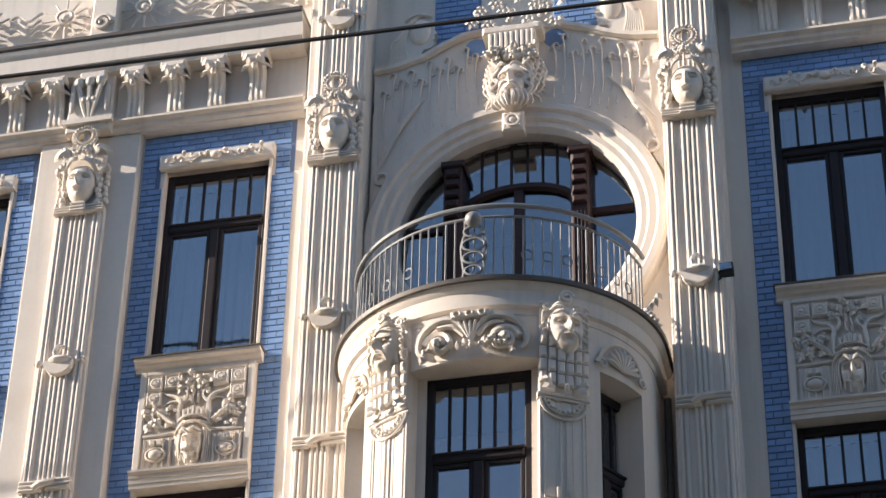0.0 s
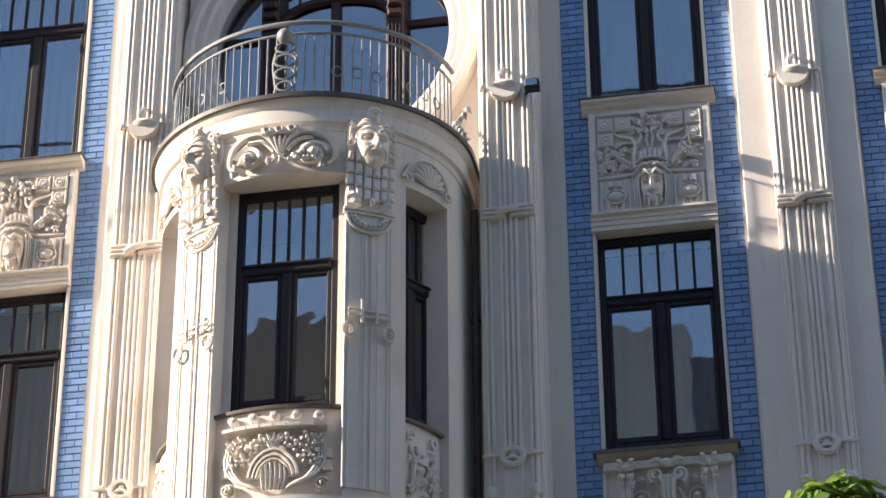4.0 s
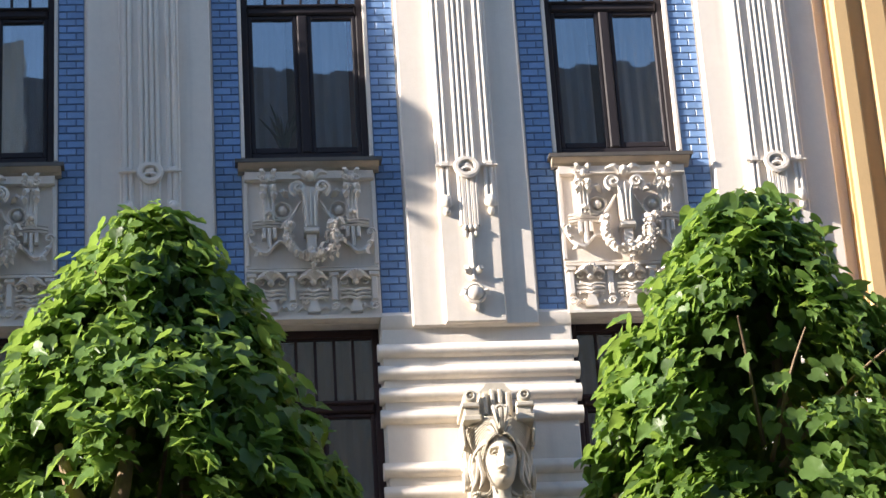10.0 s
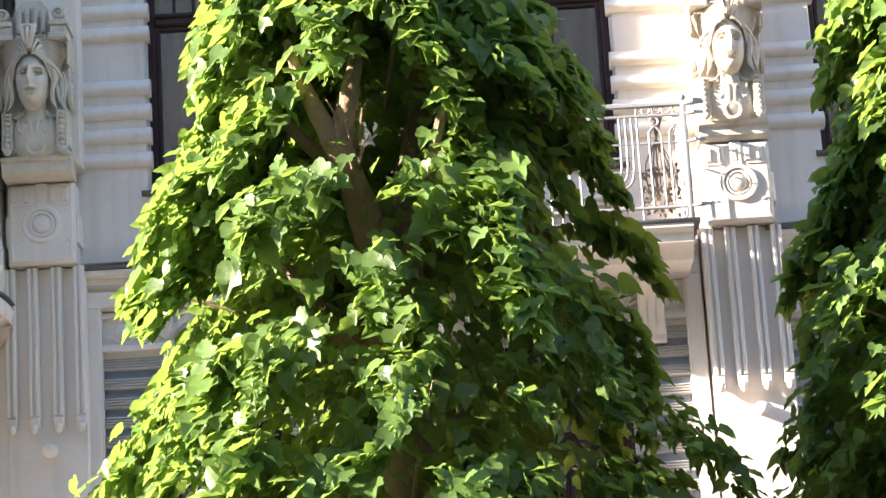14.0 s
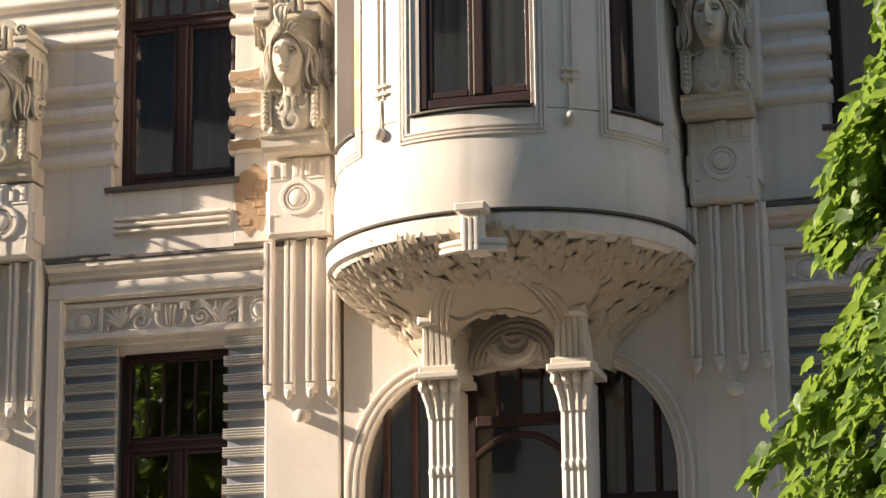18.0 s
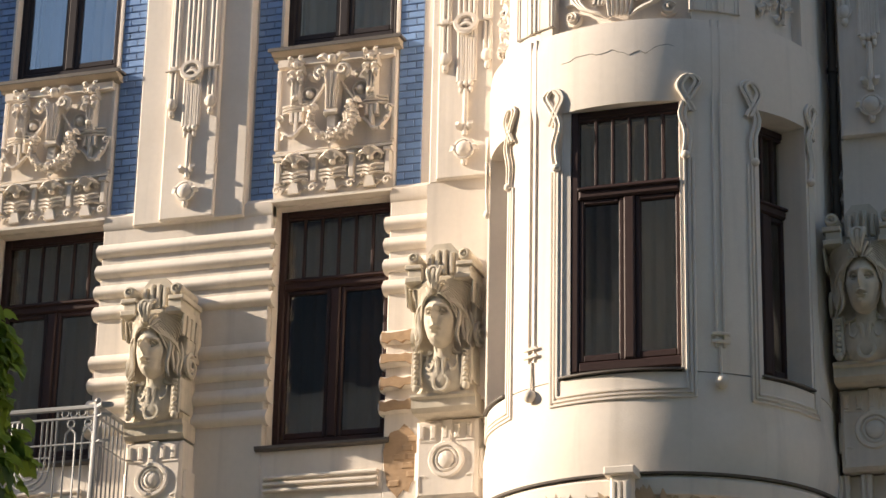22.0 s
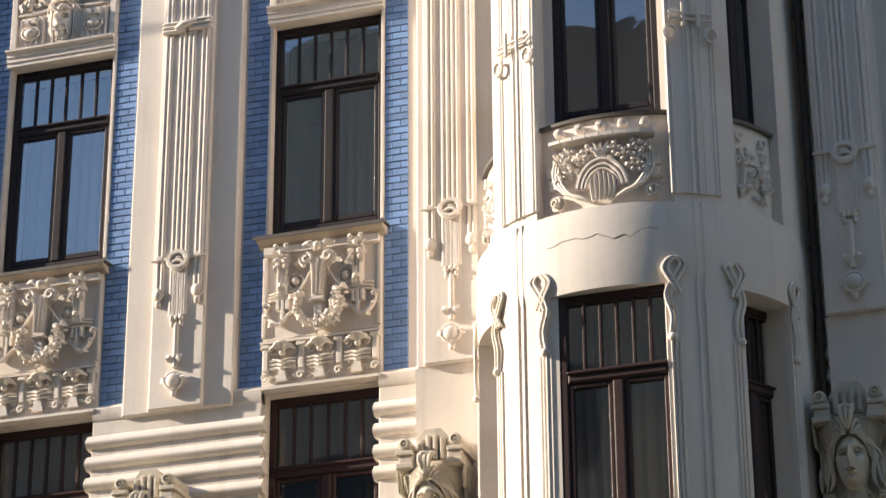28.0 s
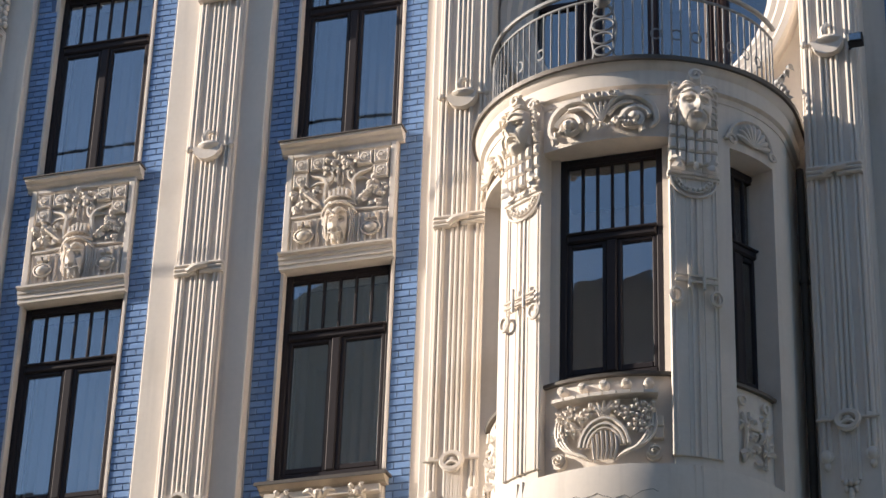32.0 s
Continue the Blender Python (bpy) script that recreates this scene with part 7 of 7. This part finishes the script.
for s in (-1, 1):
    e = arch_edge(s)
    m.plate([(s * 1.457 - 0.10, 0.0), (s * 1.60 - 0.10, 0.0), (s * 1.60 - 0.10, 7.05), (s * 0.60 - 0.08, 7.05), (s * 0.60 - 0.08, 6.20)] + e[::-1], PY, 0.0)
m.plate([(-0.70, 6.16), (-0.40, 6.22), (-0.1, 6.24), (0.2, 6.22), (0.55, 6.16), (0.55, 7.05), (-0.70, 7.05)], PY + 0.02, 0)
part("portal_wall", m, CREAM, portal, smooth=0)
for s in (-1, 1):
    m = Mesh()
    for k in range(4):
        e = [(s * (1.457 + 0.036 * k) - 0.10, PY - 0.01 - 0.015 * (k % 2), 3.0)] + [(x + s * 0.036 * k * math.cos(math.pi / 2 * i / 12), PY - 0.01 - 0.015 * (k % 2), z + 0.036 * k * math.sin(math.pi / 2 * i / 12)) for i, (x, z) in enumerate(arch_edge(s))]
        m.tube(e, 0.02, 6)
    part("arch_moulding", m, CREAM, portal)
for s in (-1, 1):
    q = s * 0.594 - 0.06
    col = Mesh()
    for k in (-0.10, -0.033, 0.033, 0.10):
        col.tube([(q + k, -0.62, 0), (q + k * 0.9, -0.62, 5.2), (q + k * 0.95, -0.64, 5.72), (q + k * 1.25, -0.70, 5.92), (q + k * 1.5, -0.74, 6.02)], [0.045, 0.042, 0.042, 0.05, 0.03], 8)
        col.ball(q + k * 0.9, -0.64, 5.24, 0.045, 0.045, 0.06, 8, 6).ball(q + k * 1.45, -0.74, 5.98, 0.05, 0.06, 0.06, 8, 6)
    col.block(q - 0.11, q + 0.11, -0.60, PY + 0.02, 0, 6.0, 0.01)
    part("column", col, ORNAMENT, portal)
    part("capital", Mesh().block(q - 0.20, q + 0.20, -0.86, PY, 6.03, 6.09, 0.01).block(q - 0.17, q + 0.17, -0.82, PY, 6.09, 6.15, 0.01), ORNAMENT, portal)
    m = Mesh()
    for k in (-0.11, -0.055, 0, 0.055, 0.11):
        m.tube([(q + k, -0.76, 6.14), (q + k * 0.95, -0.78, 6.4), (q + k * 0.9, -0.84, 6.62)], 0.03, 6)
    m.block(q - 0.14, q + 0.14, -0.74, PY, 6.14, 6.60, 0.02).block(q - 0.16, q + 0.16, -0.9, PY, 6.5, 6.6, 0.03)
    part("column_head", m, ORNAMENT, portal)
m = Mesh()
for k in range(4):
    m.ring(-0.07, PY - 0.03 - 0.03 * k, 6.24, 0.42 - 0.06 * k, 0.028, 24, 6, 0.95, 0.0, math.pi)
m.ring(-0.07, PY - 0.16, 6.40, 0.17, 0.05, 18, 6, 0.8, math.pi, TAU).ring(-0.07, PY - 0.14, 6.38, 0.23, 0.025, 18, 5, 0.75, math.pi, TAU)
m.ring(-0.07, PY - 0.14, 6.48, 0.10, 0.03, 16, 6, 1.0, math.pi, TAU)
part("crescent_relief", m, ORNAMENT, portal)
gate = thing("door_1", (-0.10, -0.02, 0), "dark brown wooden portal doors with glazed arched lights", "door", kind="structure")
m = Mesh()
for s in (-1, 1):
    for k in (0.72, 0.98, 1.24, 1.50):
        m.block(s * k - 0.03, s * k + 0.03, -0.05, 0.03, 0, 6.2, 0.01)
    m.block(min(s * 0.6, s * 1.75), max(s * 0.6, s * 1.75), -0.06, 0.03, 4.95, 5.06, 0.01)
    m.block(min(s * 0.6, s * 1.75), max(s * 0.6, s * 1.75), -0.03, 0.0, 0, 2.2, 0.01)
m.block(-0.5, -0.40, -0.05, 0.03, 0, 6.3, 0.01).block(0.40, 0.5, -0.05, 0.03, 0, 6.3, 0.01).block(-0.4, 0.4, -0.06, 0.03, 5.72, 5.82, 0.01)
m.tube([(-0.42, -0.03, 5.45), (-0.2, -0.03, 5.6), (0, -0.03, 5.64), (0.2, -0.03, 5.6), (0.42, -0.03, 5.45)], 0.03, 6)
for k in (-0.2, 0.0, 0.2):
    m.block(k - 0.012, k + 0.012, -0.04, 0.02, 5.82, 6.3, 0.004)
part("leaf", m, BROWN, gate)
part("pane", Mesh().box(-1.75, 1.75, -0.01, 0.0, 2.2, 6.4), SHOP_GLASS, gate, smooth=0).visible_shadow = False
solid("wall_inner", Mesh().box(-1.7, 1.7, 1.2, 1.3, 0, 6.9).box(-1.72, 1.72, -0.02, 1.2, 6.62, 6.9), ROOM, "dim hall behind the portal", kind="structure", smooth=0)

# ---- pipes, lamp and cable ----
pipe = thing("drainpipe", (1.55, -0.12, 0.0), "dark metal rainwater pipe beside the round bay", "drainpipe")
for z0, z1 in ((0.0, 4.0), (4.0, 9.0), (9.0, 15.3)):
    part("pipe_length", Mesh().tube([(0, 0, z0), (0, 0, z1)], 0.04, 10), LEAD, pipe)
for z in (4.0, 6.5, 9.0, 11.5, 14.0):
    part("clamp", Mesh().tube([(0, 0, z - 0.02), (0, 0, z + 0.02)], 0.052, 10).block(-0.012, 0.012, 0.0, 0.12, z - 0.015, z + 0.015, 0.003), LEAD, pipe)
solid("waste_pipe", Mesh().tube([(-1.62, -0.35, 7.93), (-1.50, -0.75, 8.08)], 0.045, 10), LEAD, "short dark pipe stub by the round bay", "pipe")
lamp = thing("floodlight", (2.26, -0.62, 16.42), "small black floodlight fixed to the pilaster", "lamp")
housing = part("housing", Mesh().block(-0.07, 0.08, -0.10, 0.02, -0.055, 0.055, 0.015), BLACK, lamp)
part("bracket", Mesh().tube([(-0.02, 0.0, 0), (-0.08, 0.12, 0.0), (-0.08, 0.22, 0)], 0.015, 6), BLACK, lamp)
part("lens", Mesh().box(-0.055, 0.065, -0.108, -0.101, -0.04, 0.04), GLASS, housing, smooth=0)
# ---- trees ----


def tree(x, y, seed, top, spans, lean=0.0, open_side=0.0, gaps=14, inner=2200):
    """A pollarded lime: trunk, forked limbs, twigs and a crown of single leaves in drooping sprays."""
    rnd = random.Random(seed)
    t = thing("tree", (x, y, 0), "pollarded lime tree with dense bright green leaves on the footway", "tree", "street trees")
    tr = Mesh()
    tr.tube([(0, 0, -0.1), (0.03, 0, 1.2), (-0.04, 0.02, 2.6), (0.02, 0, 4.2), (0.0, 0.0, 5.4), (-0.02, 0, 6.1)], [0.24, 0.19, 0.18, 0.18, 0.2, 0.22], 12)
    limbs = []
    for k in range(6):
        a = TAU * k / 6 + rnd.uniform(-0.2, 0.2)
        z = rnd.uniform(5.2, 6.2)
        r = rnd.uniform(0.7, 1.2)
        tip = (r * math.cos(a), r * 0.9 * math.sin(a), z + rnd.uniform(0.5, 1.4))
        limbs.append(tip)
        tr.tube([(0, 0, z), (tip[0] * 0.45, tip[1] * 0.45, z + 0.25), tip], [0.10, 0.065, 0.03], 7)
    if seed == 1:
        tr.tube([(-0.02, 0, 5.6), (-0.16, -0.55, 6.05), (-0.30, -0.90, 6.40), (-0.48, -0.94, 6.80), (-0.58, -0.80, 7.15)], [0.13, 0.10, 0.072, 0.05, 0.03], 9)
        tr.tube([(-0.02, 0, 5.6), (-0.14, -0.55, 6.05), (-0.26, -0.90, 6.40), (-0.17, -0.94, 6.84), (-0.12, -0.80, 7.25)], [0.13, 0.10, 0.08, 0.055, 0.03], 9)
        for j in range(7):
            tr.tube([(-0.20, -0.7, 6.14 + 0.05 * j), (-0.25 + 0.05 * (j % 3), -0.97, 6.20 + 0.05 * j), (-0.34 + 0.11 * (j % 3), -1.02, 6.26 + 0.07 * j)], [0.02, 0.012, 0.005], 5)
    tr.tube([(0, 0, 6.0), (0.25, 0.3, 7.0), (0.2, 0.25, top - 0.9)], [0.16, 0.09, 0.02], 8)
    part("trunk", tr, BARK, t)
    z_low = spans[-1][0]
    zs, ws = [s[0] for s in spans][::-1], [s[1] for s in spans][::-1]
    verts, faces = [], []
    half_edge = ((0.18, -0.03, 0.06), (0.36, 0.03, 0.09), (0.49, 0.20, 0.05), (0.45, 0.40, 0.07), (0.46, 0.58, -0.02), (0.25, 0.76, 0.03), (0.13, 0.98, -0.14))
    shape = ((0.0, 0.07, 0.0),) + half_edge + ((0.0, 1.16, -0.28),) + tuple((-a, b, c) for a, b, c in half_edge[::-1]) + ((0.0, 0.45, -0.09),)
    n_edge = len(shape) - 1
    tris = [(i, (i + 1) % n_edge, n_edge) for i in range(n_edge)]

    def leaf(p, out, size):
        # hangs from its stalk with the blade turned outwards and up; the fork stays bare
        if ((-0.62 < p.x < -0.1 and p.y < -0.72) or (-0.15 < p.x < 0.26 and p.y < -0.05)) and 6.20 < p.z < 6.74 and seed == 1 and rnd.random() < 0.95:
            return
        if 0.0 < p.x < 0.5 and p.y < -0.05 and 6.1 < p.z < 7.0 and seed == 2 and rnd.random() < 0.8:
            return
        jit = lambda r: Vector((rnd.uniform(-r, r), rnd.uniform(-r, r), rnd.uniform(-r, r)))
        up = (out * 0.55 + Vector((0, 0, 0.6)) + jit(0.6)).normalized()
        d = (Vector((0, 0, -1)) + out * 0.45 + jit(0.7))
        d = (d - up * d.dot(up)).normalized()
        side = d.cross(up)
        k = len(verts)
        verts.extend(tuple(p + size * (a * side + b * d + c * up)) for a, b, c in shape)
        faces.extend((a + k, b + k, c + k) for a, b, c in tris)

    # clumps of drooping shoots that lean out of the crown, with hollows between them, over a thin dark inside
    holes = [Vector((rnd.uniform(-1.7, 1.7), -1.3, rnd.uniform(3.6, top - 1.4))) for _ in range(gaps)]
    shoots = 400
    for i in range(shoots):
        z = z_low + (top - 0.30 - z_low) * ((i + rnd.random()) / shoots)
        w = max(float(np.interp(z, zs, ws)) - 0.34, 0.05)
        a = TAU * ((i * 0.618034) % 1) + rnd.uniform(-0.25, 0.25)
        reach = rnd.choice((1.06, 1.02, 0.97, 0.86, 0.70)) * (0.98 + 0.05 * math.sin(3.1 * z + 2.0 * a + seed))
        out = Vector((math.cos(a), 0.95 * math.sin(a), 0.0))
        tip = Vector((lean * (z - 4), 0, z)) + out * w * reach
        if -0.5 < tip.x < 0.3 and tip.y < -0.2 and 6.3 < z < 6.9 and seed == 1:
            continue
        if tip.x > 0.35 and 4.2 < z < 6.4 and rnd.random() < open_side:
            continue
        if tip.y < 0 and min([math.hypot(tip.x - h.x, tip.z - h.z) for h in holes] + [9.0]) < 0.26:
            continue
        size = rnd.uniform(0.09, 0.155)
        bulk = rnd.uniform(0.6, 1.5)
        for j in range(int(64 * bulk)):
            k = rnd.random()
            bend = out * (0.18 - 0.50 * (1 - k)) * min(1.0, w) + Vector((0, 0, 0.17 - 0.48 * k * k))
            spread = 0.04 + 0.085 * math.sin(math.pi * min(k + 0.15, 1.0))
            near = lambda r: max(-1.5 * r, min(1.5 * r, rnd.gauss(0, r)))
            q = tip + bend + Vector((near(spread), near(spread), near(spread * 0.5)))
            leaf(q, out + Vector((0, 0, 0.25)), size * rnd.uniform(0.7, 1.4))
    for i in range(inner):                            # sparse inner leaves
        z = rnd.uniform(z_low + 0.2, top - 0.6)
        w = float(np.interp(z, zs, ws)) * rnd.uniform(0.2, 0.62)
        a = TAU * rnd.random()
        p = Vector((w * math.cos(a), w * math.sin(a), z))
        if -0.62 < p.x < 0.34 and p.y < -0.1 and 6.2 < z < 7.2:
            continue
        leaf(p, Vector((math.cos(a), math.sin(a), 0.1)), rnd.uniform(0.10, 0.16))
    cr = Mesh().add(verts, faces)
    me = bpy.data.meshes.new("crown")
    me.from_pydata(cr.v, [], cr.f)
    me.materials.append(LEAF)
    me.shade_smooth()
    o = new("crown", me)
    o.parent = t
    tagged(o, "dense mass of bright green heart-shaped leaves")
    for k in range(12):
        z = rnd.uniform(z_low + 0.3, top - 0.8)
        w = float(np.interp(z, zs, ws)) * 0.8
        a = TAU * rnd.random()
        part("twig", Mesh().tube([(0.1 * math.cos(a), 0.1 * math.sin(a), z - 0.5), (w * 0.6 * math.cos(a), w * 0.6 * math.sin(a), z - 0.1), (w * math.cos(a), w * math.sin(a), z + 0.1)], [0.018, 0.012, 0.006], 5), BARK, t)
    return t


tree(5.03, -6.0, 1, 9.22, ((9.22, 0.05), (8.9, 0.50), (8.4, 0.92), (7.8, 1.30), (7.3, 1.50), (6.6, 1.65), (6.0, 1.80), (5.5, 1.78), (5.0, 1.90), (4.5, 2.2), (4.0, 2.2), (3.2, 1.8), (2.7, 0.9)), open_side=0.15, gaps=8, inner=3000)
tree(9.2, -6.0, 2, 9.28, ((9.28, 0.05), (8.9, 0.55), (8.3, 1.0), (7.8, 1.25), (7.3, 1.38), (6.6, 1.35), (6.0, 1.62), (5.5, 1.72), (5.0, 1.85), (4.5, 1.98), (4.0, 2.0), (3.2, 1.7), (2.7, 0.9)), open_side=0.75, gaps=26, inner=1100)
tree(-5.2, -6.0, 3, 9.35, ((9.35, 0.05), (9.0, 0.75), (8.5, 1.15), (7.9, 1.42), (7.3, 1.62), (6.6, 1.80), (6.0, 1.85), (5.5, 2.0), (5.0, 2.1), (4.5, 2.15), (4.0, 2.1), (3.2, 1.7), (2.7, 0.9)), open_side=0.35, gaps=26, inner=1200)

# ---- cable over the street ----
line = thing("street_cable", (-30.0, -0.1, 19.6), "black cable slung along the street between the houses", "cable")
pts = [(0.5 * i, -2.4, -1.1 - 0.026 * (0.5 * i - 24.9) + 0.0011 * (0.5 * i - 24.9) ** 2 + 0.157) for i in range(121)]
part("wire", Mesh().tube(pts, 0.024, 6), BLACK, line)
for e in (0, -1):
    part("arm", Mesh().tube([(pts[e][0], 0.3, pts[e][2]), pts[e]], 0.03, 6), BLACK, line)

# ---- neighbours ----
nb = thing("neighbour_house", (20.0, 0, 0), "ochre plastered neighbouring house with cream edge mouldings", "house")
m = Mesh().box(-8.25, 12, -0.15, 8, 0, 22)
part("wall", m, NEIGHBOUR, nb, smooth=0)
m = Mesh()
for k, w in ((-8.22, 0.16), (-7.90, 0.22), (-7.45, 0.12)):
    m.block(k, k + w, -0.26, -0.15, 0, 22, 0.02)
part("edge_moulding", m, NEIGHBOUR, nb)
nb2 = thing("neighbour_house", (-22.0, 0, 0), "plain pale neighbouring house", "house")
part("wall", Mesh().box(-10, 9.98, 0.05, 8, 0, 20), FAR_WALL, nb2, smooth=0)

# houses across the street, seen in the panes
far_win = None
for hx, hw, hh, gable in ((-56, 14, 23.0, 0), (-29, 12.9, 22.0, 0), (-12.4, 3.6, 24.5, 1), (4.3, 13.0, 23.9, 0), (30.5, 13.0, 22.5, 1), (60, 16, 23.0, 0)):
    h = thing("opposite_house", (hx, -25.0, 0), "tall plastered house across the street with rows of windows", "house", "houses across the street")
    part("wall", Mesh().box(-hw + 0.02, hw - 0.02, -10, 0, 0, hh), FAR_WALL, h, smooth=0)
    part("roof", Mesh().plate([(-hw, hh), (hw, hh), (hw - 2, hh + 3.2), (-hw + 2, hh + 3.2)], -10, -0.4), FAR_ROOF, h, smooth=0)
    if gable:
        part("gable", Mesh().plate([(3.5 * math.cos(math.pi * i / 16), hh + 5.2 * math.sin(math.pi * i / 16)) for i in range(17)], -0.5, 0.1), FAR_WALL, h)
    else:
        part("dormer", Mesh().box(-4.6, -2.4, -4, -0.2, hh, hh + 3.9), FAR_WALL, h, smooth=0)
    part("cornice", Mesh().box(-hw + 0.03, hw - 0.03, 0, 0.6, hh - 0.6, hh), FAR_WALL, h, smooth=0)
    for fl in range(6):
        for k in range(6):
            wx = -hw + 2 + k * (2 * hw - 4) / 5
            if far_win is None:
                far_win = to_object("window", Mesh().box(-0.62, 0.62, -0.02, 0.03, -0.07, 2.27), FAR_WALL, 0).data, to_object("pane", Mesh().box(-0.55, 0.55, 0.0, 0.045, 0.0, 2.2), GLASS_DARK, 0).data
                for me in far_win:
                    for o in [o for o in bpy.data.objects if o.data == me]:
                        bpy.data.objects.remove(o)
            o = new("window", far_win[0])
            o.parent, o.location = h, (wx, 0, 2 + 3.8 * fl)
            new("pane", far_win[1]).parent = o

# ---- brick pieces ----
for c in BAYS:
    for s in (-1, 1):
        a, b = sorted((c + s * 0.645, c + s * BLUE))
        brick_field(a, b, Z_BLUE, 18.9)
    brick_field(c - BLUE, c + BLUE, 19.32, 19.66)
    for s in (-1, 1):
        a, b = sorted((c + s * 0.68, c + s * BLUE))
        brick_field(a, b, 18.905, 19.315)
for s in (-1, 1):
    a, b = sorted((s * 0.42, s * 0.96))
    brick_field(a, b, 20.46, 21.9, -0.012)
